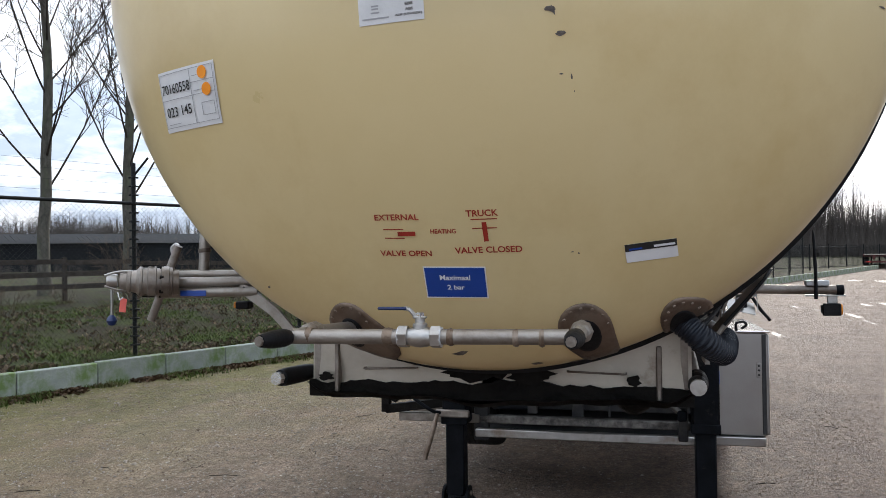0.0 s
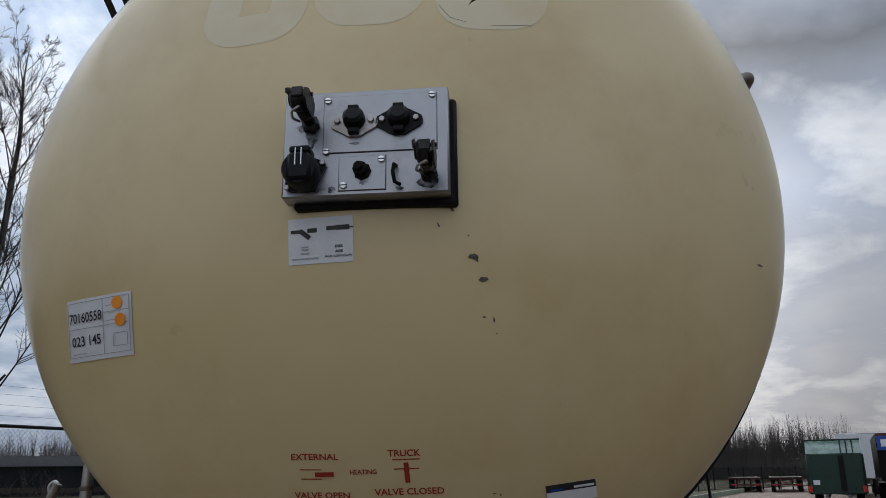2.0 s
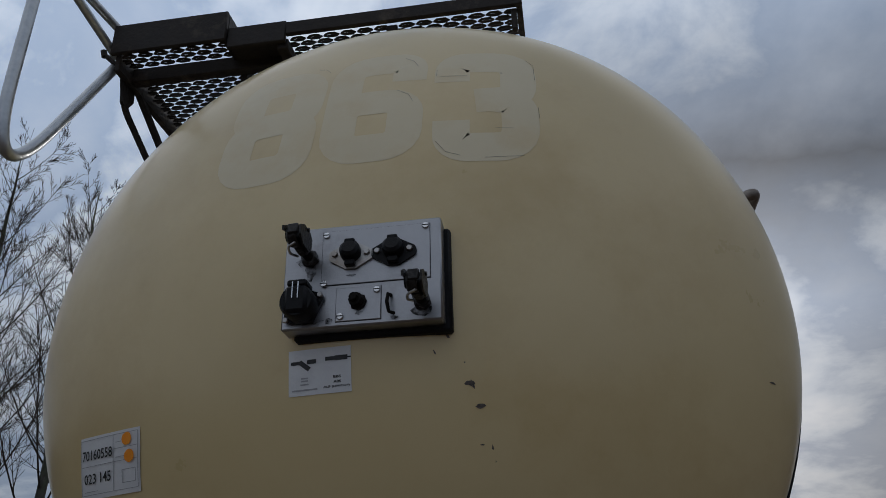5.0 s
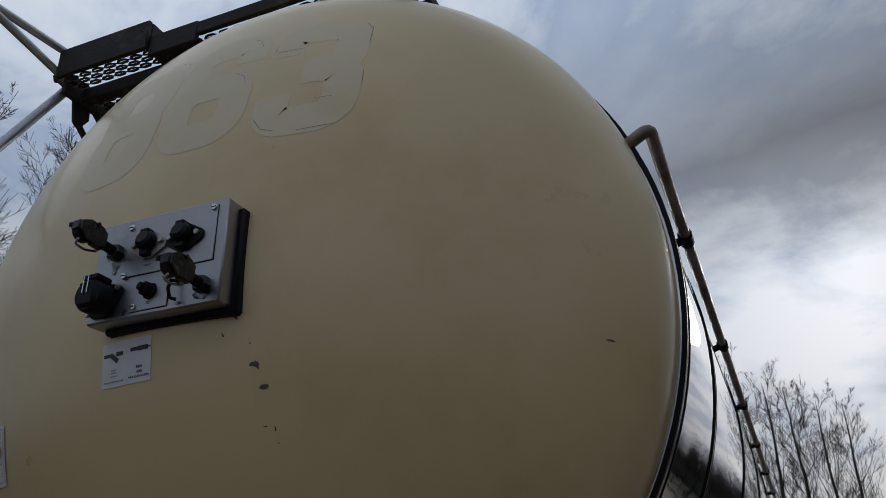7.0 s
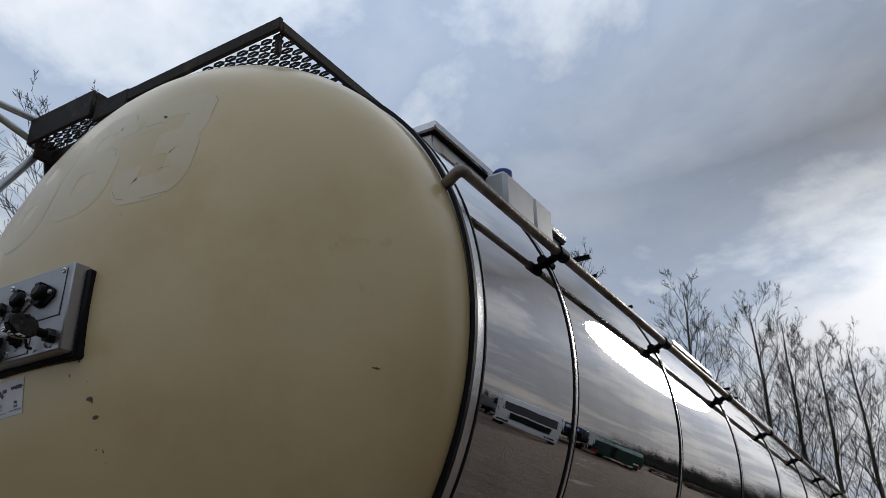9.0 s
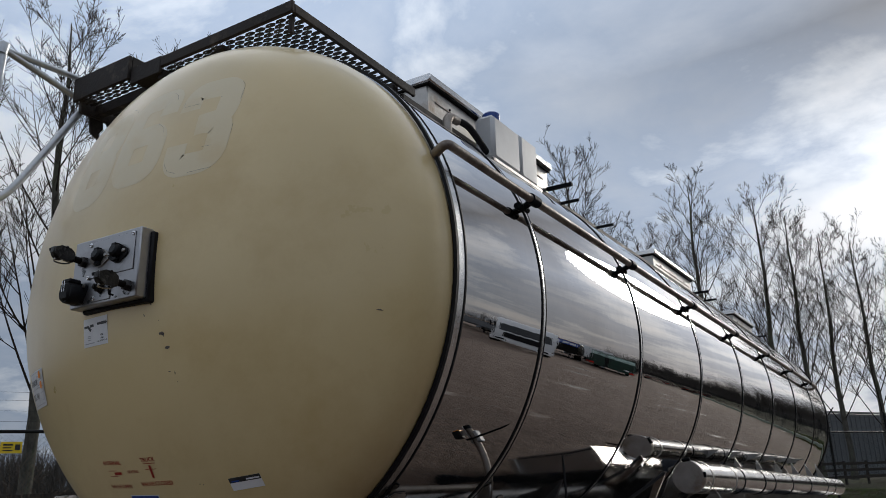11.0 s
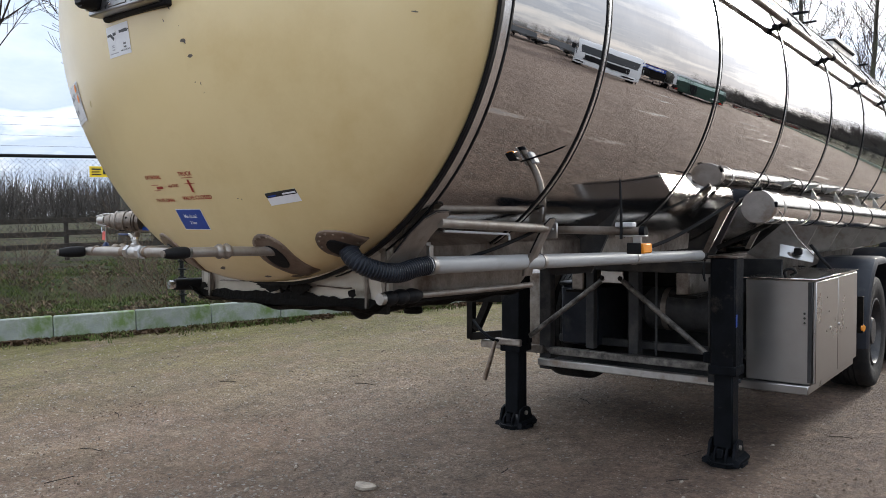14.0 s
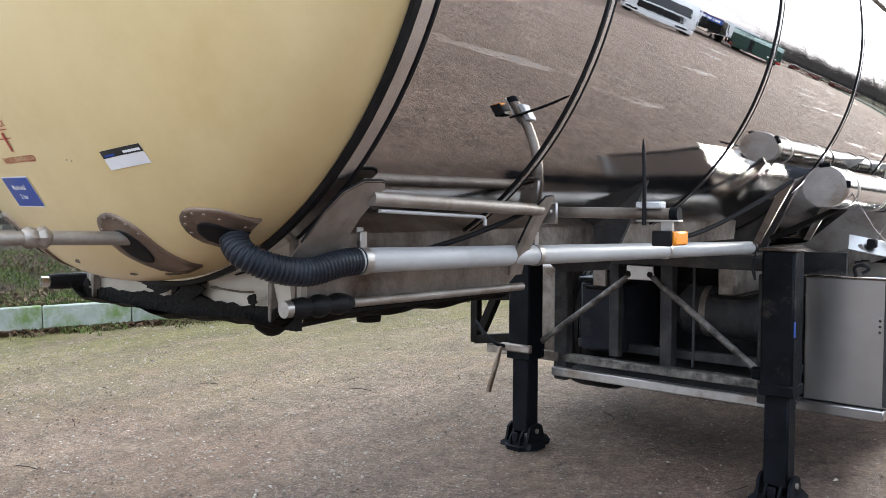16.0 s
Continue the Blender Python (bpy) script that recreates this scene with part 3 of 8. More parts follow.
def revolve(bm, prof, origin, axis, n=24, closed=False):
    """prof: (radius, height along axis) from origin."""
    axis = Vector(axis).normalized()
    u = axis.orthogonal().normalized()
    v = axis.cross(u)
    o = Vector(origin)
    rings = []
    for r, h in prof:
        if r < 1e-5:
            rings.append([bm.verts.new(o + axis * h)])
        else:
            rings.append([bm.verts.new(o + axis * h + (u * math.cos(2 * math.pi * k / n) + v * math.sin(2 * math.pi * k / n)) * r) for k in range(n)])
    pairs = list(zip(rings, rings[1:]))
    if closed:
        pairs.append((rings[-1], rings[0]))
    for q, w in pairs:
        for k in range(n):
            a, b2 = q[k % len(q)], q[(k + 1) % len(q)]
            c, d = w[(k + 1) % len(w)], w[k % len(w)]
            f = []
            for x in (a, b2, c, d):
                if x not in f:
                    f.append(x)
            if len(f) > 2:
                bm.faces.new(f)
    return bm


def prism(bm, pts, vec):
    vec = Vector(vec)
    a = [bm.verts.new(Vector(p)) for p in pts]
    c = [bm.verts.new(Vector(p) + vec) for p in pts]
    bm.faces.new(a)
    bm.faces.new(c[::-1])
    for k in range(len(a)):
        j = (k + 1) % len(a)
        bm.faces.new((a[j], a[k], c[k], c[j]))
    return bm


def bolt(bm, p, axis, r=0.012, h=0.008):
    return revolve(bm, [(0, h), (r * 0.8, h), (r, h * 0.6), (r, 0)], p, axis, 6)


# ---- the yard ----
KERB0, U, NR = Vector((-6.75, 6.55, 0)), Vector((0.3872, 0.9220, 0)), Vector((0.9220, -0.3872, 0))


def yard(s, d, z=0.0):
    p = KERB0 + U * s + NR * d
    return Vector((p.x, p.y, z))


def verge_z(s, d):
    """Height of the land behind the kerb: bank, shallow ditch, field."""
    t = -d
    z = 0.27 + 0.03 * noise.noise((s * 0.8, d * 0.8, 1.0))
    if t > 1.2:
        z -= 0.45 * max(0.0, 1 - abs(t - 4.4) / 2.6)
    if t > 7:
        z += 0.10 * min(1, (t - 7) / 4) + 0.12 * noise.noise((s * 0.2, d * 0.2, 5.0))
    return z


def build_ground():
    ss = [-900, -400, -200, -120, -80, -60] + [-45 + 1.5 * k for k in range(88)] + [100, 130, 170, 240, 400, 900, 1500]
    left = [-1500, -900, -500, -300, -180, -120, -80, -55, -40, -30, -24, -20, -17, -14.5, -12.5, -11, -9.5, -8.5, -7.5, -6.8, -6, -5.2, -4.4, -3.6, -2.8, -2.1, -1.5, -1, -0.6, -0.3, -0.12]
    right = [0.0, 0.3, 0.7, 1.2, 1.8] + [2.5 + k * 0.9 for k in range(34)] + [36, 42, 50, 60, 75, 100, 140, 200, 300, 500, 900, 1500]
    verts, faces, mats = [], [], []
    cols = [(d, True) for d in left] + [(-0.12, None), *[(d, False) for d in right]]
    for s in ss:
        for d, kind in cols:
            if kind:
                z = verge_z(s, d)
            else:
                z = 0.0 if kind is None or d < 0.1 else 0.012 * noise.noise((s * 0.5, d * 0.5, 2.0)) - 0.006
            verts.append(yard(s, d, z))
    w = len(cols)
    for a in range(len(ss) - 1):
        for c in range(w - 1):
            faces.append((a * w + c, a * w + c + 1, (a + 1) * w + c + 1, (a + 1) * w + c))
            mats.append(0 if cols[c + 1][1] else 1)
    me = bpy.data.meshes.new("ground")
    me.from_pydata(verts, [], faces)
    me.materials.append(SOIL)
    me.materials.append(GRAVEL)
    me.polygons.foreach_set("material_index", mats)
    me.polygons.foreach_set("use_smooth", [True] * len(faces))
    tagged(new("ground", me), "damp brown gravel yard with a grassy verge", "ground", kind="structure")


build_ground()

# ---- tank trailer ----
TILT, ZC, RT = -1.25, 2.478, 1.10
TRAILER_M = Matrix.Translation((0, 0, ZC)) @ pose(0, 0, 0, TILT) @ Matrix.Translation((0, 0, -ZC))
trailer = tagged(new("tank_trailer"), "polished steel tank semi-trailer with cream front, standing on landing legs", "trailer")
trailer.matrix_world = TRAILER_M
LENGTH = 9.72
RH, RS, A0, RK = 1.09, 1.95, 0.645, 0.38
SC_Y = RS - A0
RC = RH - RK
KY = SC_Y - math.sqrt((RS - RK) ** 2 - RC ** 2)
R_T = RC / (RS - RK) * RS


def dent(dx, dz):
    """How far the pressed dome falls short of a true dish low down and on one side."""
    r = math.hypot(dx, dz)
    if r < 1e-6:
        return 0.0
    q = min(1.0, r / RH)
    g = min(1.0, max(0.0, 0.5 + 0.9 * (0.5 * dx - 0.87 * dz) / r))
    return 0.113 * g * g * (3 - 2 * g) * q ** 3 * (1 - q ** 12)


def wrap(x, z, off=0.0):
    """The point of the front dome at (x, z), raised by off along its normal."""
    dx, dz = x, z - ZC
    r = math.hypot(dx, dz)
    if r <= R_T:
        p = Vector((x, SC_Y - math.sqrt(RS * RS - r * r), z))
        n = (p - Vector((0, SC_Y, ZC))).normalized()
    else:
        k = min(r, RH - 0.001) / r
        dx, dz, r = dx * k, dz * k, r * k
        p = Vector((dx, KY - math.sqrt(max(1e-9, RK * RK - (r - RC) ** 2)), dz + ZC))
        n = (p - Vector((dx / r * RC, KY, ZC + dz / r * RC))).normalized()
    return p + n * off + Vector((0, dent(dx, dz), 0))


def tp(name, bm, material, label="", parent=None, **k):
    return part(name, bm, material, parent or trailer, label, **k)


def head_profile():
    prof = [(0.0, -A0)]
    for k in range(1, 25):
        r = R_T * k / 24
        prof.append((r, SC_Y - math.sqrt(RS * RS - r * r)))
    a0 = math.asin((R_T - RC) / RK)
    for k in range(1, 13):
        a = a0 + (math.pi / 2 - a0) * k / 12
        prof.append((RC + RK * math.sin(a), KY - RK * math.cos(a)))
    return prof


HEADP = head_profile()
head_bm = revolve(bmesh.new(), HEADP + [(RH, -0.036)], (0, 0, ZC), (0, 1, 0), 128)
for v in head_bm.verts:
    if v.co.y < -0.04:
        v.co.y += dent(v.co.x, v.co.z - ZC)
tp("front_head", head_bm, CREAM, "cream painted domed tank end", sharp=60)
shell_prof = [(RH - 0.01, -0.034), (RT, -0.033)] + [(RT, LENGTH * k / 24) for k in range(25)]
shell_prof += [(RT - 0.2 + 0.2 * math.cos(a * math.pi / 16), LENGTH + 0.2 * math.sin(a * math.pi / 16)) for a in range(1, 8)] + [(0.6, LENGTH + 0.34), (0, LENGTH + 0.42)]
tp("tank_shell", revolve(bmesh.new(), shell_prof, (0, 0, ZC), (0, 1, 0), 128), SHELL, "mirror polished stainless steel shell", sharp=70)


def band(y, w, h, material, name, label=""):
    prof = [(RT - 0.004, y - w / 2), (RT + h, y - w / 2 + 0.002), (RT + h, y + w / 2 - 0.002), (RT - 0.004, y + w / 2)]
    return tp(name, revolve(bmesh.new(), prof, (0, 0, ZC), (0, 1, 0), 128), material, label, sharp=60)


band(-0.032, 0.020, 0.009, RUBBER, "rim_seal", "black rubber rim seal")
band(0.001, 0.042, 0.005, BRIGHT, "rim_strip")
band(0.030, 0.011, 0.008, RUBBER, "rim_seal")
RINGS = [0.71, 2.00, 3.28, 4.56, 5.86, 7.15, 8.45, LENGTH - 0.02]
for y in RINGS:
    for dy in (-0.016, 0.016):
        band(y + dy, 0.009, 0.005, RUBBER, "seam_ring")
    band(y, 0.02, 0.004, BRIGHT, "seam_strip")

# hand rail pipe along the shoulder of the shell, on studs over each seam
ang = [math.atan2(2.902 - ZC, 1.05), math.atan2(2.815 - ZC, 1.06)]


def shoulder(y, r):
    a = ang[0] + (ang[1] - ang[0]) * min(1, max(0, y / 8.5))
    return Vector((r * math.cos(a), y, ZC + r * math.sin(a)))


tp("side_pipe", tube(bmesh.new(), rounded([shoulder(-0.03, RT - 0.01), shoulder(-0.055, 1.168), shoulder(0.3, 1.165)], 0.07) + [shoulder(0.6 * k, 1.165) for k in range(1, 15)] + [shoulder(8.95, 1.165), shoulder(9.05, RT)], 0.019, 12), DIRTY, "dull metal pipe along the shell")
for y in RINGS[:-1]:
    bm = bmesh.new()
    tube(bm, [shoulder(y - 0.01, RT - 0.005), shoulder(y - 0.01, 1.165)], 0.016, 8)
    tube(bm, [shoulder(y - 0.055, 1.102), shoulder(y + 0.035, 1.102)], 0.018, 8)
    tube(bm, [shoulder(y - 0.045, 1.165), shoulder(y + 0.025, 1.165)], 0.026, 12)
    tp("pipe_stud", bm, LEGPAINT)


# ---- lettering, labels and marks on the front head ----
def glyphs(s, bold=0.0):
    """Flat letters of the built-in font: 2D points in a unit box, faces, and the box's true width over height."""
    cu = bpy.data.curves.new("letters", "FONT")
    cu.body, cu.size, cu.offset, cu.resolution_u = s, 1.0, bold, 3
    ob = bpy.data.objects.new("letters", cu)
    me = bpy.data.meshes.new_from_object(ob)
    co = [(v.co.x, v.co.y) for v in me.vertices]
    fs = [tuple(p.vertices) for p in me.polygons]
    bpy.data.objects.remove(ob)
    bpy.data.curves.remove(cu)
    bpy.data.meshes.remove(me)
    xs, ys = [c[0] for c in co], [c[1] for c in co]
    x0, x1, y0, y1 = min(xs), max(xs), min(ys), max(ys)
    return [((x - x0) / (x1 - x0) - 0.5, (y - y0) / (y1 - y0) - 0.5) for x, y in co], fs


def onto(cx, cz, rot, off):
    c, s = math.cos(radians(rot)), math.sin(radians(rot))
    return lambda u, v: wrap(cx + u * c - v * s, cz + u * s + v * c, off)


def word(s, at, w, h, material, parent, dx=0.0, dz=0.0, bold=0.02):
    co, fs = glyphs(s, bold)
    return raw("lettering", [at(dx + u * w, dz + v * h) for u, v in co], fs, material, parent)


def patch(name, at, w, h, material, parent, dx=0.0, dz=0.0, n=8, crumple=0.0, label=""):
    vs, fs = [], []
    for j in range(n + 1):
        for i in range(n + 1):
            u, v = dx + (i / n - 0.5) * w, dz + (j / n - 0.5) * h
            p = at(u, v)
            if crumple:
                p = p + Vector((0, -1, 0)) * crumple * (0.5 + 0.5 * noise.noise((u * 40, v * 40, 3)))
            vs.append(p)
    for j in range(n):
        for i in range(n):
            a = j * (n + 1) + i
            fs.append((a, a + 1, a + n + 2, a + n + 1))
    return raw(name, vs, fs, material, parent, label, smooth=True)


def blob(name, at, pts, material, parent, label=""):
    """A small irregular flat mark."""
    return raw(name, [at(u, v) for u, v in pts], [tuple(range(len(pts)))], material, parent, label)


def strip_line(at, a, b, w, material, parent, name="line", n=6):
    a, b = Vector((*a, 0)), Vector((*b, 0))
    d = (b - a).normalized()
    q = Vector((-d.y, d.x, 0)) * w / 2
    vs, fs = [], []
    for k in range(n + 1):
        p = a.lerp(b, k / n)
        vs += [at((p + q).x, (p + q).y), at((p - q).x, (p - q).y)]
        if k:
            m = 2 * k
            fs.append((m - 2, m - 1, m + 1, m))
    return raw(name, vs, fs, material, parent)


# red heating valve diagram
for s, x0, x1, zc, h, rot in (("EXTERNAL", -0.187, -0.077, 1.786, 0.0135, -1), ("TRUCK", 0.035, 0.109, 1.791, 0.0145, 1), ("VALVE OPEN", -0.187, -0.057, 1.703, 0.0135, -1),
                              ("VALVE CLOSED", 0.0, 0.157, 1.709, 0.0145, 1), ("HEATING", -0.053, 0.008, 1.752, 0.0105, 0)):
    word(s, onto((x0 + x1) / 2, zc, rot, 0.0012), x1 - x0, h, REDINK, trailer)
flat = onto(0, 0, 0, 0.0012)
flat2 = onto(0, 0, 0, 0.002)
strip_line(flat, (-0.169, 1.759), (-0.119, 1.758), 0.0022, REDINK, trailer)
strip_line(flat, (-0.168, 1.739), (-0.118, 1.738), 0.0022, REDINK, trailer)
strip_line(flat2, (-0.134, 1.748), (-0.090, 1.748), 0.010, REDINK, trailer, "valve_mark")
strip_line(flat, (0.045, 1.777), (0.106, 1.778), 0.0022, REDINK, trailer)
strip_line(flat, (0.047, 1.757), (0.104, 1.758), 0.0022, REDINK, trailer)
strip_line(flat2, (0.075, 1.771), (0.077, 1.728), 0.011, REDINK, trailer, "valve_mark")

# blue pressure sticker
at = onto(-0.009, 1.633, -0.5, 0.0015)
st = patch("pressure_sticker", at, 0.152, 0.076, PAPER, trailer, label="blue sticker with white lettering")
patch("blue_field", onto(-0.009, 1.633, -0.5, 0.0021), 0.146, 0.070, BLUE, st)
at = onto(-0.009, 1.633, -0.5, 0.0028)
word("Maximaal", at, 0.074, 0.0125, WHITEINK, st, 0, 0.012)
word("2 bar", at, 0.042, 0.0115, WHITEINK, st, 0, -0.011)

# inspection sticker: dark printed band over a white field
at = onto(0.445, 1.704, 7.5, 0.0015)
st = patch("inspection_sticker", at, 0.117, 0.041, PAPER, trailer, label="white sticker with a dark printed band")
at2 = onto(0.445, 1.704, 7.5, 0.0022)
patch("dark_band", at2, 0.117, 0.016, INK, st, 0, 0.0125)
at3 = onto(0.445, 1.704, 7.5, 0.003)
patch("printed_bar", at3, 0.048, 0.005, WHITEINK, st, 0.03, 0.0105, n=2)
patch("printed_bar", at3, 0.03, 0.004, BLUE, st, -0.035, 0.009, n=2)

# connector label under the socket box
at = onto(-0.099, 2.251, 1.0, 0.0015)
st = patch("connector_label", at, 0.150, 0.104, PAPER, trailer, label="white connector label with printed symbols")
at = onto(-0.099, 2.251, 1.0, 0.0024)
for s, w, dz in (("EBS", 0.018, -0.016), ("ABS", 0.018, -0.027), ("ALB (LSV/CDF)", 0.062, -0.038)):
    word(s, at, w, 0.0062, INK, st, 0.042 if w < 0.03 else 0.040, dz, 0.03)
for k, (dx, dz, w, h, r) in enumerate(((-0.056, 0.022, 0.026, 0.008, 0), (-0.036, 0.015, 0.03, 0.011, -38), (-0.019, 0.023, 0.022, 0.010, 0), (0.028, 0.026, 0.028, 0.009, 0), (0.052, 0.026, 0.030, 0.011, 0), (0.066, 0.026, 0.018, 0.003, 0))):
    strip_line(at, (dx - w / 2 * math.cos(radians(r)), dz - w / 2 * math.sin(radians(r))), (dx + w / 2 * math.cos(radians(r)), dz + w / 2 * math.sin(radians(r))), h, INK, st, "printed_symbol", 2)
for dz, w in ((-0.014, 0.016), (-0.020, 0.016), (-0.028, 0.02), (-0.040, 0.062)):
    patch("printed_bar", at, w, 0.0035, GREYINK, st, -0.036, dz, n=2)

# paper stock label with two orange dots
LAB = (-0.681, 2.102, 1.2)


def lab_at(off):
    q = onto(*LAB, off)
    return lambda u, v: q(u * 1.34, v * 0.92)


st = patch("stock_label", lab_at(0.0015), 0.152, 0.160, PAPER, trailer, crumple=0.0014, label="crumpled paper label with orange dots")
at = lab_at(0.0045)
for a, b in (((-0.072, 0.072), (0.072, 0.072)), ((-0.072, 0.004), (0.072, 0.004)), ((-0.072, -0.068), (0.072, -0.068)), ((0.012, 0.072), (0.012, -0.068)), ((-0.072, 0.072), (-0.072, -0.068)), ((0.072, 0.072), (0.072, -0.068)), ((0.012, 0.036), (0.072, 0.036)),
             ((0.034, -0.02), (0.066, -0.02)), ((0.034, -0.052), (0.066, -0.052)), ((0.034, -0.02), (0.034, -0.052)), ((0.066, -0.02), (0.066, -0.052)), ((0.018, 0.052), (0.032, 0.052)), ((0.018, 0.014), (0.04, 0.014)), ((-0.064, -0.06), (-0.03, -0.06))):
    strip_line(at, a, b, 0.0016, GREYINK, st, "rule_line", 3)
word("70160558", at, 0.078, 0.026, INK, st, -0.030, 0.032, 0.012)
word("023 145", at, 0.070, 0.026, INK, st, -0.030, -0.028, 0.012)
for dx, dz in ((0.046, 0.056), (0.052, 0.012)):
    blob("orange_dot", lab_at(0.0052), [(dx + (0.0125 if math.cos(a) < 0.6 else 0.011) * math.cos(a), dz + 0.0165 * math.sin(a)) for a in [2 * math.pi * k / 16 for k in range(16)]], ORANGE, st)

# chips and scratches in the paint
rng = random.Random(4)
for x, z, w, h, r in ((0.243, 2.206, 0.026, 0.013, 12), (0.248, 2.203, 0.008, 0.022, 20), (0.262, 2.156, 0.022, 0.013, 0), (0.198, 2.312, 0.006, 0.015, 40), (0.167, 2.277, 0.005, 0.011, 30), (0.233, 2.252, 0.005, 0.005, 0), (0.956, 2.245, 0.018, 0.005, -8),
                      (0.283, 2.070, 0.004, 0.014, 5), (0.262, 2.075, 0.010, 0.003, 0), (0.288, 2.04, 0.003, 0.005, 0), (0.269, 1.702, 0.008, 0.003, 0), (0.283, 1.699, 0.004, 0.006, 0), (-0.03, 1.449, 0.05, 0.011, 8), (0.265, 1.424, 0.06, 0.010, 10), (0.16, 1.42, 0.035, 0.008, 6), (0.35, 3.13, 0.005, 0.005, 0), (-0.56, 1.62, 0.012, 0.006, 30)):
    n = 9
    blob("paint_chip", onto(x, z, r, 0.0012), [(w / 2 * math.cos(2 * math.pi * k / n) * rng.uniform(0.55, 1.2), h / 2 * math.sin(2 * math.pi * k / n) * rng.uniform(0.55, 1.2)) for k in range(n)], CHIP, trailer)


# the pale ghost of three large digits
def ribbon(pts, w, material, name, off, closed=False, parent=None, step=0.02):
    fine = []
    seq = pts + [pts[0]] if closed else pts
    for a, b in zip(seq, seq[1:]):
        n = max(1, int(math.dist(a, b) / step))
        fine += [(a[0] + (b[0] - a[0]) * k / n, a[1] + (b[1] - a[1]) * k / n) for k in range(n)]
    if not closed:
        fine.append(seq[-1])
    m = len(fine)
    vs, fs = [], []
    for k, p in enumerate(fine):
        a = fine[(k - 1) % m] if closed or k else p
        b = fine[(k + 1) % m] if closed or k < m - 1 else p
        dx, dz = b[0] - a[0], b[1] - a[1]
        q = math.hypot(dx, dz) or 1
        nx, nz = -dz / q * w / 2, dx / q * w / 2
        for t in (-1, -0.33, 0.33, 1):
            vs.append(wrap(p[0] + nx * t, p[1] + nz * t, off))
    for k in range(m if closed else m - 1):
        for t in range(3):
            a, b = 4 * k + t, 4 * ((k + 1) % m) + t
            fs.append((a, a + 1, b + 1, b))
    return raw(name, vs, fs, material, parent or trailer, smooth=True)


def loop(cx, cz, w, h, rad, n=5):
    out = []
    for sx, sz, a0 in ((1, 1, 0), (-1, 1, 90), (-1, -1, 180), (1, -1, 270)):
        for k in range(n + 1):
            a = radians(a0 + 90 * k / n)
            out.append((cx + sx * (w / 2 - rad) + rad * math.cos(a), cz + sz * (h / 2 - rad) + rad * math.sin(a)))
    return out


DW, DH, ST = 0.280, 0.450, 0.098


def smooth_path(pts, rad=0.07):
    return [(p.x, p.y) for p in rounded(pts, rad, 6)]


for kind, cx, cz, lean in (("8", -0.295, 3.005, -0.05), ("6", 0.0, 3.03, -0.02), ("3", 0.305, 3.01, 0.0)):
    def skew(pts):
        return [(x + lean * (z - cz) * -1.2, z) for x, z in pts]
    w, h = DW - ST, DH - ST
    top = loop(cx, cz + h / 4, w, h / 2, 0.055)
    low = loop(cx, cz - h / 4, w, h / 2, 0.055)
    if kind == "8":
        ribbon(skew(top), ST, GHOST, "ghost_digit", 0.0003, True)
        ribbon(skew(low), ST, GHOST, "ghost_digit", 0.0006, True)
    elif kind == "6":
        ribbon(skew(low), ST, GHOST, "ghost_digit", 0.0006, True)
        ribbon(skew(smooth_path([(cx + w / 2, cz + h * 0.24), (cx + w / 2, cz + h / 2), (cx - w / 2, cz + h / 2), (cx - w / 2, cz - h * 0.2)])), ST, GHOST, "ghost_digit", 0.0003)
    else:
        ribbon(skew(smooth_path([(cx - w / 2, cz + h * 0.24), (cx - w / 2, cz + h / 2), (cx + w / 2, cz + h / 2), (cx + w / 2, cz + 0.01), (cx - w * 0.15, cz)])), ST, GHOST, "ghost_digit", 0.0003)
        ribbon(skew(smooth_path([(cx + w * 0.05, cz + 0.004), (cx + w / 2, cz - 0.01), (cx + w / 2, cz - h / 2), (cx - w / 2, cz - h / 2), (cx - w / 2, cz - h * 0.22)])), ST, GHOST, "ghost_digit", 0.0006)
# torn dark edges left by the removed digits
for pts in ([(0.075, 3.228), (0.10, 3.21), (0.115, 3.18)], [(0.06, 3.075), (0.095, 3.05), (0.108, 3.02)], [(0.17, 3.125), (0.17, 3.155)], [(0.18, 3.122), (0.255, 3.12)],
            [(0.42, 3.195), (0.44, 3.17), (0.442, 3.10)], [(0.445, 2.985), (0.447, 2.94)], [(0.172, 2.86), (0.20, 2.82), (0.24, 2.805)], [(0.30, 2.797), (0.40, 2.803)], [(0.33, 2.90), (0.375, 2.90)], [(-0.19, 3.232), (-0.165, 3.225), (-0.15, 3.205)]):
    ribbon(pts, 0.0010, CHIP, "torn_edge", 0.0012, step=0.012)

# ---- socket box ----
bx = tp("socket_box", box(-0.176, 0.198, -0.692, -0.637, 2.330, 2.586, 0.004), BOXSTEEL, "brushed steel socket box with air and electric couplings")
tp("rubber_gasket", box(-0.158, 0.213, -0.652, -0.606, 2.316, 2.576, 0.006), RUBBER, parent=bx)


def face(u, v):
    return -0.176 + 0.374 * u, 2.586 - 0.256 * v


def on_box(name, bm, material, label=""):
    return part(name, bm, material, bx, label)


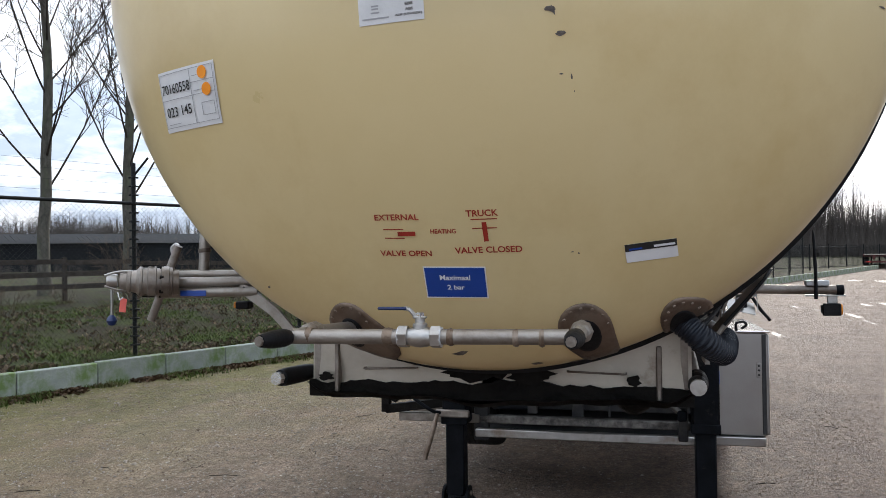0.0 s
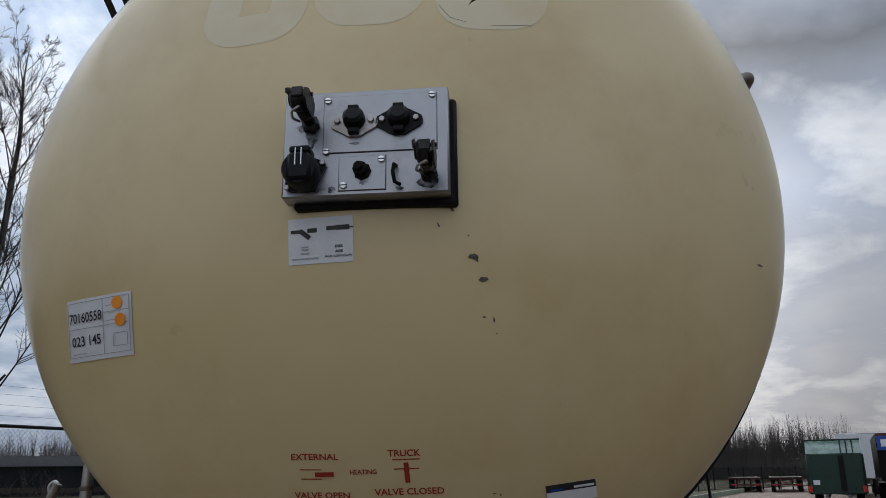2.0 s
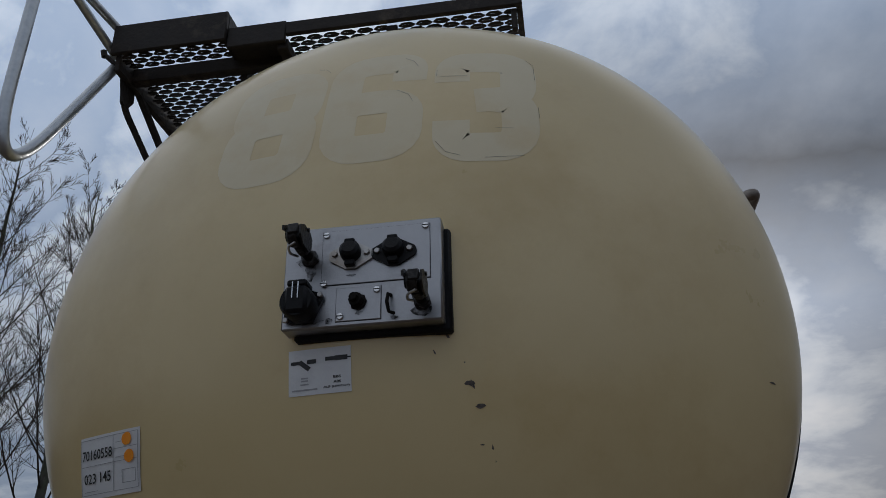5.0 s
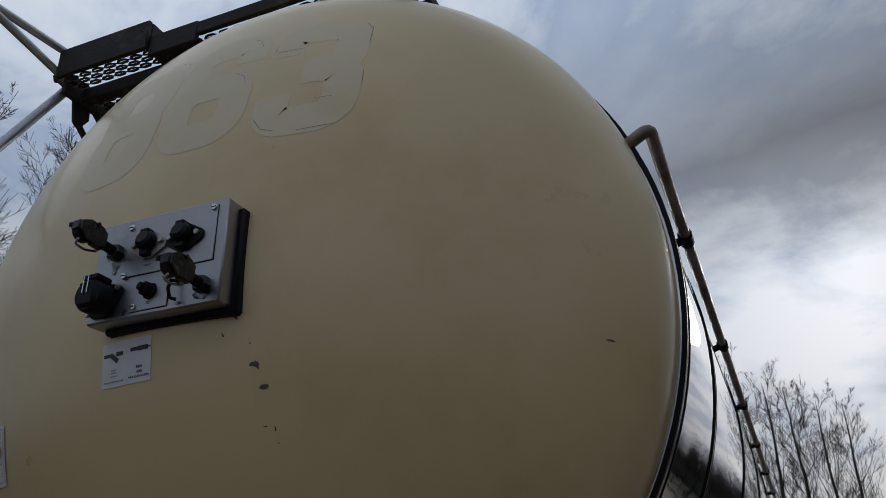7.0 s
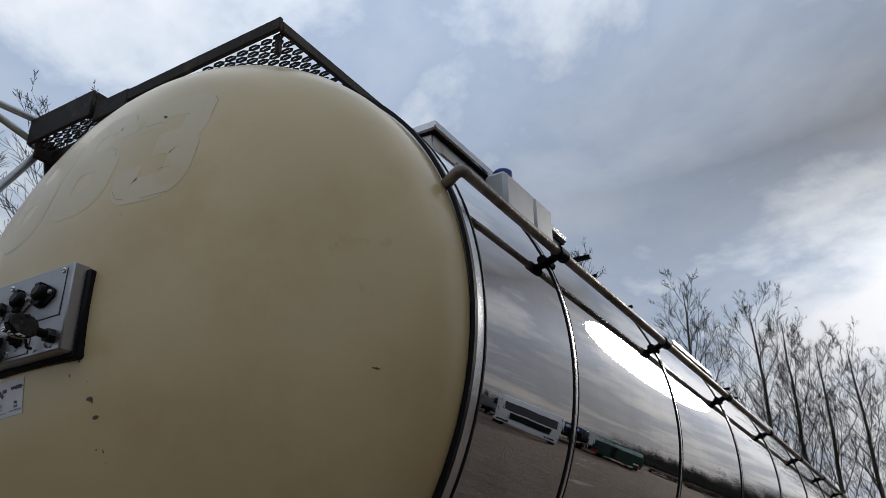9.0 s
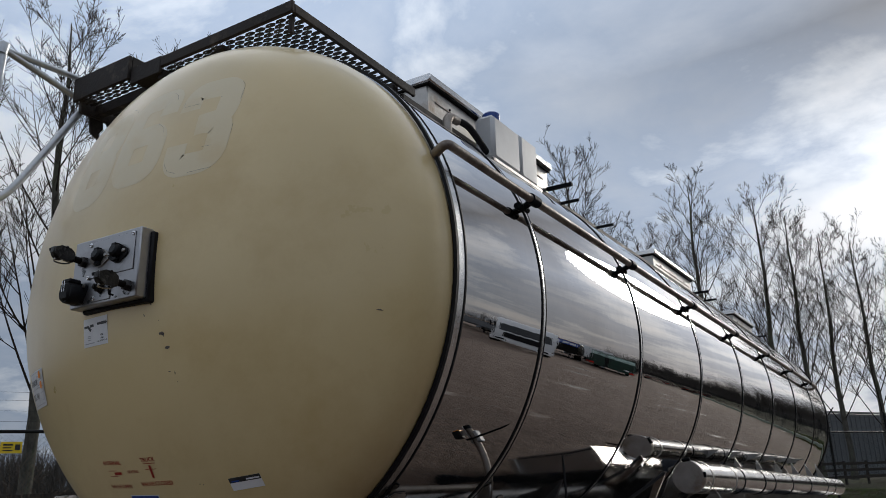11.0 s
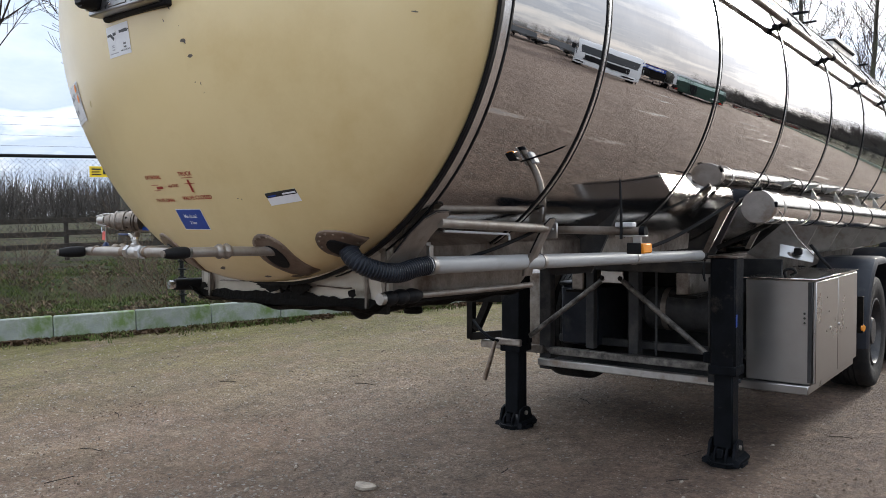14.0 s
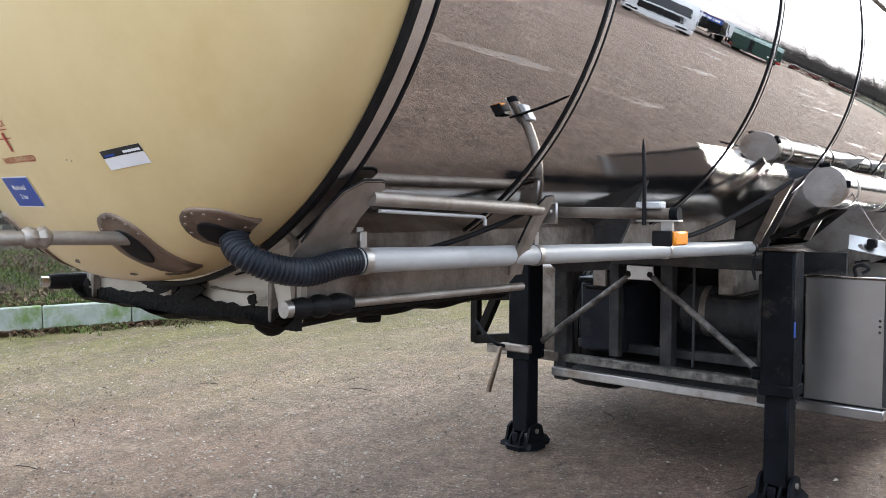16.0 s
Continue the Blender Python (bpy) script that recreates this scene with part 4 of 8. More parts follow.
x0, z0 = face(0.245, 0.06)
x1, z1 = face(0.93, 0.60)
on_box("cover_plate", box(x0, x1, -0.6955, -0.691, z1, z0, 0.001), BOXSTEEL)
for a, b in (((x0, z0), (x1, z0)), ((x1, z0), (x1, z1)), ((x0, z1), (x1, z1)), ((x0, z0), (x0, z1))):
    on_box("plate_edge", box(min(a[0], b[0]) - 0.001, max(a[0], b[0]) + 0.001, -0.6935, -0.691, min(a[1], b[1]) - 0.001, max(a[1], b[1]) + 0.001, 0.0003), INK)
x0, z0 = face(0.345, 0.64)
x1, z1 = face(0.625, 0.955)
on_box("cover_plate", box(x0 - 0.001, x1 + 0.001, -0.6935, -0.691, z1 - 0.001, z0 + 0.001, 0.001), INK)
on_box("cover_plate", box(x0, x1, -0.6955, -0.692, z1, z0, 0.001), BOXSTEEL)
for u, v in ((0.27, 0.10), (0.905, 0.085), (0.265, 0.585), (0.60, 0.68), (0.375, 0.91)):
    x, z = face(u, v)
    bm = revolve(bmesh.new(), [(0, 0.0055), (0.007, 0.005), (0.0085, 0.003), (0.0085, 0)], (x, -0.695, z), (0, -1, 0), 14)
    on_box("screw", bm, BRIGHT)
    on_box("screw_slot", box(x - 0.0075, x + 0.0075, -0.7012, -0.7, z - 0.0011, z + 0.0011, 0.0003, None), INK)
for u, dark in ((0.435, False), (0.705, True)):
    x, z = face(u, 0.315)
    sock = on_box("round_socket", revolve(bmesh.new(), [(0.0, 0.032), (0.016, 0.032), (0.0235, 0.026), (0.025, 0.016), (0.025, 0.0)], (x, -0.695, z), (0, -1, 0.25), 22), PLASTIC, "black round electric socket with a hinged lid")
    bm = bmesh.new()
    prism(bm, [(x + p[0], -0.696, z - 0.004 + p[1]) for p in ((0.053, 0.006), (0.050, 0.012), (0.012, 0.033), (-0.012, 0.033), (-0.050, 0.012), (-0.053, 0.006), (-0.053, -0.006), (-0.049, -0.012), (-0.012, -0.034), (0.012, -0.034), (0.049, -0.012), (0.053, -0.006))], (0, -0.006, 0))
    part("flange", bm, PLASTIC if dark else STEEL, bx)
    part("hinge", box(x - 0.012, x + 0.012, -0.722, -0.7, z + 0.019, z + 0.031, 0.002), PLASTIC, bx)
    part("lid_tab", box(x - 0.012, x + 0.012, -0.716, -0.7, z - 0.034, z - 0.02, 0.002), PLASTIC, bx)
    for s in (-1, 1):
        part("bolt", bolt(bmesh.new(), (x + s * 0.038, -0.701, z), (0, -1, 0), 0.008, 0.008), STEEL, bx)
# large black EBS socket
x, z = face(0.15, 0.79)
on_box("square_socket", prism(bmesh.new(), [(x + c[0], -0.692, z + c[1]) for c in ((-0.046, -0.034), (-0.03, -0.042), (0.02, -0.04), (0.045, 0.012), (0.042, 0.026), (0.02, 0.034), (-0.03, 0.034), (-0.042, 0.008))], (0, -0.012, 0)), PLASTIC)
on_box("socket_base", revolve(bmesh.new(), [(0, 0.05), (0.036, 0.05), (0.040, 0.042), (0.040, 0)], (x - 0.004, -0.700, z - 0.004), (0, -1, 0), 22), PLASTIC)
on_box("socket_lid", box(x - 0.030, x + 0.024, -0.758, -0.7, z - 0.036, z + 0.03, 0.008), PLASTIC, "black square trailer socket with closed lid")
on_box("lid_spring", box(x - 0.026, x + 0.02, -0.752, -0.704, z + 0.03, z + 0.046, 0.004), PLASTIC)
for s in (-0.009, 0.004):
    on_box("spring_wire", tube(bmesh.new(), [(x + s, -0.7605, z + 0.036), (x + s, -0.7605, z - 0.004)], 0.0014, 6), BRIGHT)
for dx, dz in ((-0.04, -0.034), (0.038, 0.022)):
    on_box("bolt", bolt(bmesh.new(), (x + dx, -0.704, z + dz), (0, -1, 0), 0.007, 0.006), STEEL)
# threaded stud with nut
x, z = face(0.485, 0.785)
bm = revolve(bmesh.new(), [(0.0, 0.03), (0.010, 0.03), (0.011, 0.02), (0.017, 0.018), (0.017, 0.004), (0.021, 0.002), (0.021, 0.0)], (x, -0.695, z), (-0.2, -1, 0.15), 8)
on_box("hose_stud", bm, GREASE)
# eye hook
x, z = face(0.685, 0.835)
on_box("eye_hook", tube(bmesh.new(), [(x, -0.693, z + 0.024), (x - 0.002, -0.712, z + 0.02), (x - 0.004, -0.716, z), (x, -0.712, z - 0.022), (x + 0.012, -0.705, z - 0.026)], 0.0042, 8), GREASE)


def air_coupling(u, v, lean):
    """A palm coupling: stalk, block, round seal face and the two guide plates."""
    x, z = face(u, v)
    d = Vector((lean[0], -1, lean[1])).normalized()
    m = Matrix.Translation((x, -0.692, z)) @ d.to_track_quat("Y", "Z").to_matrix().to_4x4()
    t3 = m.to_3x3()

    def disc(prof, o, axis, n=20, closed=False):
        return revolve(bmesh.new(), prof, m @ Vector(o), t3 @ Vector(axis), n, closed)

    cp = on_box("air_coupling", disc([(0, 0.012), (0.012, 0.012), (0.012, 0.062), (0.0, 0.062)], (0, 0, 0), (0, 1, 0), 14), GREASE, "greasy cast air coupling with a round seal face")
    part("hex_nut", disc([(0, 0), (0.021, 0), (0.021, 0.016), (0.017, 0.019), (0, 0.019)], (0, 0, 0), (0, 1, 0), 6), CASTIRON, cp, sharp=20)
    part("coupling_body", cbox(bmesh.new(), -0.015, 0.012, 0.046, 0.086, -0.019, 0.020, 0.006, m), CASTIRON, cp)
    part("palm", disc([(0, -0.012), (0.023, -0.012), (0.026, -0.008), (0.026, 0.008), (0.022, 0.012), (0.015, 0.012), (0.015, 0.004), (0, 0.004)], (0.002, 0.104, 0.002), (1, 0, 0), 24), CASTIRON, cp, sharp=25)
    part("rubber_seal", disc([(0.009, 0), (0.015, 0.003), (0.015, 0.011), (0.009, 0.012)], (0.008, 0.104, 0.002), (1, 0, 0), 18, True), RUBBER, cp)
    for sx, z0, z1 in ((-1, -0.024, 0.026), (1, 0.012, 0.030)):
        bm = prism(bmesh.new(), [m @ Vector((sx * 0.018, 0.058 + q[0], q[1])) for q in ((0, z0 * 0.5), (0.014, z0), (0.050, z0), (0.072, z0 * 0.4), (0.074, z1 * 0.5), (0.052, z1), (0.016, z1), (0, z1 * 0.6))], t3 @ Vector((sx * 0.0045, 0, 0)))
        part("guide_plate", bm, CASTIRON, cp)
    part("end_lug", cbox(bmesh.new(), -0.016, 0.010, 0.126, 0.133, -0.008, 0.018, 0.003, m), CASTIRON, cp)
    part("cross_pin", tube(bmesh.new(), [m @ Vector((-0.026, 0.090, 0.024)), m @ Vector((0.026, 0.090, 0.024))], 0.005, 8), CASTIRON, cp)
    part("spring_wire", tube(bmesh.new(), rounded([m @ Vector(q) for q in ((0.012, 0.05, -0.018), (0.020, 0.075, -0.026), (0.012, 0.11, -0.030), (-0.008, 0.12, -0.026))], 0.01), 0.003, 6), STEEL, cp)


air_coupling(0.17, 0.33, (-0.04, 0.12))
air_coupling(0.88, 0.83, (0.0, 0.05))

# grease that has run down the face below the couplings
rng = random.Random(9)
for u, v, w, h, off in ((0.175, 0.43, 0.030, 0.060, 0.0006), (0.15, 0.34, 0.055, 0.036, 0.0006), (0.88, 0.90, 0.050, 0.036, 0.0006), (0.30, 0.94, 0.022, 0.020, 0.0006), (0.49, 0.885, 0.020, 0.016, 0.0042), (0.435, 0.52, 0.024, 0.007, 0.0042), (0.705, 0.95, 0.020, 0.010, 0.0006), (0.20, 0.93, 0.060, 0.016, 0.0006)):
    x, z = face(u, v)
    n = 14
    vs = [(x + w / 2 * math.cos(2 * math.pi * k / n) * rng.uniform(0.6, 1.15), -0.692 - off, z + h / 2 * math.sin(2 * math.pi * k / n) * rng.uniform(0.6, 1.15)) for k in range(n)]
    raw("grease_mark", vs, [tuple(range(n))], STAIN, bx)

# ---- heating valve pipe across the foot of the head ----
def plate_patch(pts, off, material, name, label="", dens=7):
    """A thin riveted cover that follows the head; pts: outline in (x, z)."""
    cx, cz = sum(p[0] for p in pts) / len(pts), sum(p[1] for p in pts) / len(pts)
    vs, fs = [wrap(cx, cz, off)], []
    n = len(pts)
    for k in range(1, dens + 1):
        for p in pts:
            vs.append(wrap(cx + (p[0] - cx) * k / dens, cz + (p[1] - cz) * k / dens, off))
    for p in pts:
        vs.append(wrap(p[0], p[1], -0.002))
    for i in range(n):
        fs.append((0, 1 + i, 1 + (i + 1) % n))
        for k in range(dens):
            a, b = 1 + k * n + i, 1 + k * n + (i + 1) % n
            fs.append((a, a + n, b + n, b))
    return raw(name, vs, fs, material, trailer, label, smooth=True)


def tear(cx, cz, r, tx, tz, n=26):
    """A round cover whose lower side is drawn out to a tail at (tx, tz)."""
    out = []
    ax = math.atan2(tz - cz, tx - cx)
    L = math.hypot(tx - cx, tz - cz)
    for k in range(n):
        a = 2 * math.pi * k / n
        q = r
        f = max(0.0, math.cos(a))
        q = r + (L - r) * f ** 5
        out.append((cx + q * math.cos(a + ax), cz + q * math.sin(a + ax)))
    return out


COVERS = [(-0.318, 1.515, 0.066, -0.20, 1.442), (0.288, 1.515, 0.066, 0.345, 1.415), (0.523, 1.536, 0.057, 0.60, 1.566)]
for cx, cz, r, tx, tz in COVERS:
    plate_patch(tear(cx, cz, r, tx, tz), 0.006, PLATE, "cover_plate", "brown stained riveted cover plate")
    plate_patch([(cx + 0.036 * math.cos(a), cz - 0.012 + 0.040 * math.sin(a)) for a in [2 * math.pi * k / 18 for k in range(18)]], 0.009, RUBBER, "rubber_collar")
    for k in range(7):
        a = radians(20 + 26 * k)
        x, z = cx + (r - 0.009) * math.cos(a), cz + (r - 0.009) * math.sin(a)
        p = wrap(x, z, 0.006)
        tp("rivet", bolt(bmesh.new(), p, wrap(x, z, 0.02) - p, 0.0045, 0.003), RUSTY)

ZP = 1.517
vp = tp("heating_pipe", tube(bmesh.new(), [(-0.345, -0.615, ZP), (0.275, -0.61, ZP + 0.006)], 0.0165, 16), PIPESTEEL, "weld-stained steel heating pipe with a ball valve")
for x0, x1 in ((-0.122, -0.100), (0.020, 0.034), (0.16, 0.172), (0.215, 0.225), (-0.30, -0.285)):
    part("weld_bead", tube(bmesh.new(), [(x0, -0.613, ZP + 0.003), ((x0 + x1) / 2, -0.613, ZP + 0.003), (x1, -0.613, ZP + 0.003)], 0.0185, 16, [0.017, 0.0195, 0.017]), RUSTY, vp)
VX = -0.0405
vb = part("ball_valve", tube(bmesh.new(), [(VX - 0.030 + 0.06 * k / 8, -0.613, ZP + 0.003) for k in range(9)], 0.022, 16, [0.017, 0.0195, 0.021, 0.0225, 0.023, 0.0225, 0.021, 0.0195, 0.017]), STEEL, vp, "steel ball valve with a blue lever", sharp=30)
for a, b in ((-0.046, -0.026), (0.026, 0.046)):
    part("hex_nut", tube(bmesh.new(), [(VX + a, -0.613, ZP + 0.003), (VX + b, -0.613, ZP + 0.003)], 0.0245, 6), STEEL, vb, sharp=20)
    part("seal_ring", tube(bmesh.new(), [(VX + (a if a < 0 else b) - 0.002, -0.613, ZP + 0.003), (VX + (a if a < 0 else b) + 0.002, -0.613, ZP + 0.003)], 0.0215, 20), WHITEPL, vb)
part("bonnet", revolve(bmesh.new(), [(0.016, 0.0), (0.016, 0.012), (0.011, 0.016), (0.011, 0.026), (0, 0.026)], (VX, -0.613, ZP + 0.018), (0, 0, 1), 16), STEEL, vb)
part("stem_nut", revolve(bmesh.new(), [(0, 0.009), (0.010, 0.009), (0.010, 0), (0, 0)], (VX, -0.613, ZP + 0.046), (0, 0, 1), 6), BRIGHT, vb, sharp=20)
bm = bmesh.new()
cbox(bm, VX - 0.014, VX + 0.014, -0.622, -0.604, ZP + 0.042, ZP + 0.047, 0.001)
tube(bm, rounded([(VX - 0.010, -0.614, ZP + 0.046), (VX - 0.022, -0.616, ZP + 0.062), (VX - 0.034, -0.617, ZP + 0.0635)], 0.006), 0.005, 8)
part("lever", bm, STEEL, vb)
bm = bmesh.new()
cbox(bm, -0.133, -0.068, -0.625, -0.611, ZP + 0.060, ZP + 0.0665, 0.0028)
part("lever_grip", bm, NAVY, vb, "navy blue plastic lever grip")
for sx, x, z, base in ((-1, -0.335, ZP, (-0.318, 1.505)), (1, 0.292, ZP + 0.008, (0.288, 1.510))):
    back = wrap(*base, -0.01)
    part("pipe_elbow", tube(bmesh.new(), [back, (x, -0.50, z), (x, -0.60, z), (x, -0.625, z)], 0.0165, 14), PIPESTEEL, vp)
    part("union_nut", tube(bmesh.new(), [(x, -0.53 + 0.06 * k / 6, z) for k in range(7)], 0.025, 8, [0.018, 0.025, 0.025, 0.021, 0.026, 0.026, 0.018]), PIPESTEEL, vp)
    e = Vector((x - (0.026 if sx < 0 else 0.004), -0.718, z - 0.002))
    s = Vector((x, -0.635, z))
    part("rubber_sleeve", tube(bmesh.new(), [s.lerp(e, k / 8) for k in range(9)], 0.024, 16, [0.017, 0.0195, 0.0205, 0.0195, 0.020, 0.019, 0.0175, 0.0155, 0.013]), RUBBER, vp, "black rubber sleeve over the pipe end")
    part("pipe_plug", tube(bmesh.new(), [e, e + (e - s).normalized() * 0.006], 0.011, 8), DIRTY, vp)

# ---- hose, grey rail and pipes along the side ----
def ribbed(pts, r, pitch=0.0105):
    """A corrugated hose along a smoothed line, with even ribs."""
    pts = rounded(pts, 0.12, 14)
    fine, rad, left = [], [], 0.0
    for a, b in zip(pts, pts[1:]):
        L = (b - a).length
        while left < L:
            fine.append(a.lerp(b, left / L))
            rad.append((r, r * 0.985, r * 0.90, r * 0.90)[len(fine) % 4])
            left += pitch / 4
        left -= L
    return tube(bmesh.new(), fine, r, 18, rad)


tp("ribbed_hose", ribbed([wrap(0.517, 1.522, -0.02), (0.566, -0.165, 1.486), (0.618, -0.09, 1.445), (0.636, 0.0, 1.436), (0.648, 0.07, 1.456), (0.652, 0.15, 1.460)], 0.0355), HOSE, "black corrugated hose", sharp=25)
rail = tp("hose_rail", tube(bmesh.new(), [(0.652, 0.13, 1.46), (0.684, 2.90, 1.40)], 0.033, 18), GREYPIPE, "grey pipe along the lower side")
part("rail_cap", tube(bmesh.new(), [(0.684, 2.88, 1.40), (0.684, 2.915, 1.40)], 0.0345, 18), RUBBER, rail)
for y in (0.15, 0.93, 1.9):
    x, z = 0.651 + 0.0115 * y, 1.462 - 0.0214 * y
    part("pipe_clamp", tube(bmesh.new(), [(x, y - 0.012, z), (x, y + 0.012, z)], 0.0365, 18), STEEL, rail)
    part("clamp_strap", box(x - 0.008, x + 0.008, y - 0.012, y + 0.012, z + 0.03, z + 0.075, 0.002), STEEL, rail)
tp("clamp_plate", box(0.642, 0.648, 0.138, 0.162, 1.50, 1.545, 0.002), STEEL)
tp("upper_pipe", tube(bmesh.new(), [(0.735, 0.10, 1.617), (0.738, 0.84, 1.590)], 0.019, 14), PIPESTEEL, "grey pipe below the tank")
tp("thin_pipe", tube(bmesh.new(), rounded([(0.735, 0.13, 1.586), (0.735, 0.53, 1.570), (0.735, 0.56, 1.568), (0.735, 0.56, 1.545)], 0.02), 0.005, 8), GREYPIPE)


def fin(y, dz, wide=1.0, foot=0.66, name="side_bracket"):
    """A leaning leaf-shaped sheet bracket from the sub-frame up past the rail, with a rubber edging on its upper side."""
    upper = [(0.120, 1.655), (0.104, 1.658), (0.048, 1.655), (0.005, 1.630), (-0.018, 1.584), (-0.03, 1.511), (-0.05, 1.45), (-0.06, 1.41)]
    lower = [(0.06, 1.41), (0.09, 1.455), (0.104, 1.507), (0.110, 1.57), (0.126, 1.622), (0.130, 1.645)]

    def at_fin(u, v, off=0.0):
        return (foot + off + (0.757 - foot) / 0.195 * max(0, v - 1.46), y + 0.1 + (u - 0.1) * wide, v + dz)

    ob = tp(name, prism(bmesh.new(), [at_fin(u, v) for u, v in upper + lower], (0.012, -0.003, 0)), PIPESTEEL, "bent sheet steel bracket")
    part("edge_trim", tube(bmesh.new(), [at_fin(u, v, 0.006) for u, v in [lower[-1]] + upper[:6]], 0.005, 8), RUBBER, ob)
    return ob


fin(0.0, 0.0, 1.0, 0.583)
fin(0.765, -0.025, 0.55)
# lower side skirt of the sub-frame
for s in (-1, 1):
    bm = bmesh.new()
    prism(bm, [(s * 0.545, 0.02, 1.325), (s * 0.545, 0.02, 1.525), (s * 0.56, 0.2, 1.54), (s * 0.57, 3.0, 1.545), (s * 0.56, 3.0, 1.44), (s * 0.56, 1.05, 1.42), (s * 0.55, 0.92, 1.33)], (-s * 0.02, 0, 0))
    tp("side_skirt", bm, DIRTY, "dirty steel sub-frame skirt")
    tp("skirt_flange", box(s * 0.45, s * 0.57, 0.03, 0.94, 1.312, 1.328, 0.003), GREASE)
lp = tp("lower_pipe", tube(bmesh.new(), [(0.576, 0.16, 1.343), (0.612, 0.93, 1.336)], 0.013, 12), PIPESTEEL, "thin steel pipe with a black coupling")
part("coupling_sleeve", tube(bmesh.new(), [(0.568 + 0.0009 * k, -0.015 + 0.2 * k / 10, 1.344) for k in range(11)], 0.03, 14, [0.022, 0.026, 0.027, 0.021, 0.030, 0.030, 0.022, 0.029, 0.029, 0.024, 0.016]), RUBBER, lp)
part("pipe_plug", tube(bmesh.new(), [(0.567, -0.034, 1.344), (0.568, -0.012, 1.344)], 0.022, 12), STEEL, lp)
lp = tp("lower_pipe", tube(bmesh.new(), [(-0.60, -0.02, 1.345), (-0.575, 0.6, 1.34)], 0.014, 12), STEEL)
part("coupling_sleeve", tube(bmesh.new(), [(-0.615, -0.075, 1.347), (-0.612, -0.05, 1.347), (-0.60, 0.06, 1.345), (-0.59, 0.14, 1.344)], 0.027, 14, [0.024, 0.027, 0.027, 0.02]), RUBBER, lp)
part("pipe_plug", tube(bmesh.new(), [(-0.618, -0.10, 1.348), (-0.613, -0.07, 1.347)], 0.019, 8), BRIGHT, lp)

# front apron, coupling plate and greasy underside
for s in (-1, 1):
    bm = bmesh.new()
    n = 12
    top = []
    for k in range(n + 1):
        x = 0.03 + 0.525 * k / n
        zt = ZC - math.sqrt(RT * RT - x * x) + 0.02
        top.append((s * x, 0.02 + 0.02 * math.cos(k), zt))
    bot = [(s * 0.555, 0.03, 1.33), (s * 0.54, 0.02, 1.285), (s * 0.10, 0.02, 1.305), (s * 0.03, 0.02, 1.325)]
    prism(bm, top + bot, (0, 0.02, 0))
    tp("front_apron", bm, APRON, "stained beige steel apron under the tank")
    tp("apron_rib", box(s * 0.46, s * 0.475, 0.0, 0.025, 1.30, 1.45, 0.003), DIRTY)
    tp("apron_handle", tube(bmesh.new(), rounded([(s * 0.22, 0.018, 1.375), (s * 0.22, -0.012, 1.377), (s * 0.38, -0.012, 1.372), (s * 0.38, 0.018, 1.372)], 0.015), 0.003, 8), DIRTY)
bm = bmesh.new()
vs = {}
nx, ny = 40, 22
for j in range(ny + 1):
    for i in range(nx + 1):
        x, y = -0.57 + 1.14 * i / nx, -0.03 + 0.98 * j / ny
        edge = max(0, abs(x) - 0.5) * 0.6
        z = 1.282 + edge - 0.016 * math.exp(-((x) / 0.12) ** 2) + 0.010 * noise.noise((x * 9, y * 9, 0))
        if j == 0:
            z += 0.02
        vs[i, j] = bm.verts.new((x, y, z))
for j in range(ny):
    for i in range(nx):
        bm.faces.new((vs[i, j], vs[i + 1, j], vs[i + 1, j + 1], vs[i, j + 1]))
bmesh.ops.solidify(bm, geom=bm.faces[:], thickness=-0.022)
tp("coupling_plate", bm, GREASE, "greasy black fifth wheel coupling plate")
tp("king_pin", revolve(bmesh.new(), [(0, -0.09), (0.043, -0.09), (0.045, -0.07), (0.036, -0.06), (0.036, -0.03), (0.045, -0.02), (0.06, 0.0)], (0.10, 0.72, 1.285), (0, 0, 1), 20), GREASE)
tp("grease_lump", revolve(bmesh.new(), [(0, -0.035), (0.02, -0.03), (0.045, -0.012), (0.05, 0.0)], (0.40, 0.06, 1.285), (0, 0, 1), 10), GREASE)
bm = bmesh.new()
edge = []
for k in range(61):
    x = -0.56 + 1.12 * k / 60
    edge.append((x, 0.012, 1.336 + 0.034 * noise.noise((x * 5, 0, 3)) + 0.016 * noise.noise((x * 23, 2, 3))))
prism(bm, edge + [(0.56, 0.012, 1.284), (-0.56, 0.012, 1.284)], (0, 0.018, 0))
tp("grease_smear", bm, GREASE, "black grease smeared along the edge")
rng = random.Random(14)
for x, z, w, h in ((-0.50, 1.345, 0.05, 0.03), (-0.06, 1.365, 0.16, 0.06), (0.02, 1.375, 0.10, 0.05), (0.12, 1.362, 0.14, 0.05), (0.40, 1.355, 0.04, 0.04)):
    n = 16
    vs = [(x + w / 2 * math.cos(2 * math.pi * k / n) * rng.uniform(0.6, 1.2), 0.0115 - 0.003 * (k % 2), z + h / 2 * math.sin(2 * math.pi * k / n) * rng.uniform(0.5, 1.2)) for k in range(n)]
    bm = bmesh.new()
    prism(bm, [(p[0], -0.004, p[2]) for p in vs], (0, 0.004, 0))
    tp("grease_mark", bm, GREASE)
for s in (-1, 1):
    tp("chassis_beam", box(s * 0.36, s * 0.46, 3.3, 9.6, 1.10, 1.36, 0.01), DIRTY)
    tp("beam_flange", box(s * 0.31, s * 0.51, 3.3, 9.6, 1.08, 1.102, 0.004), GREASE)
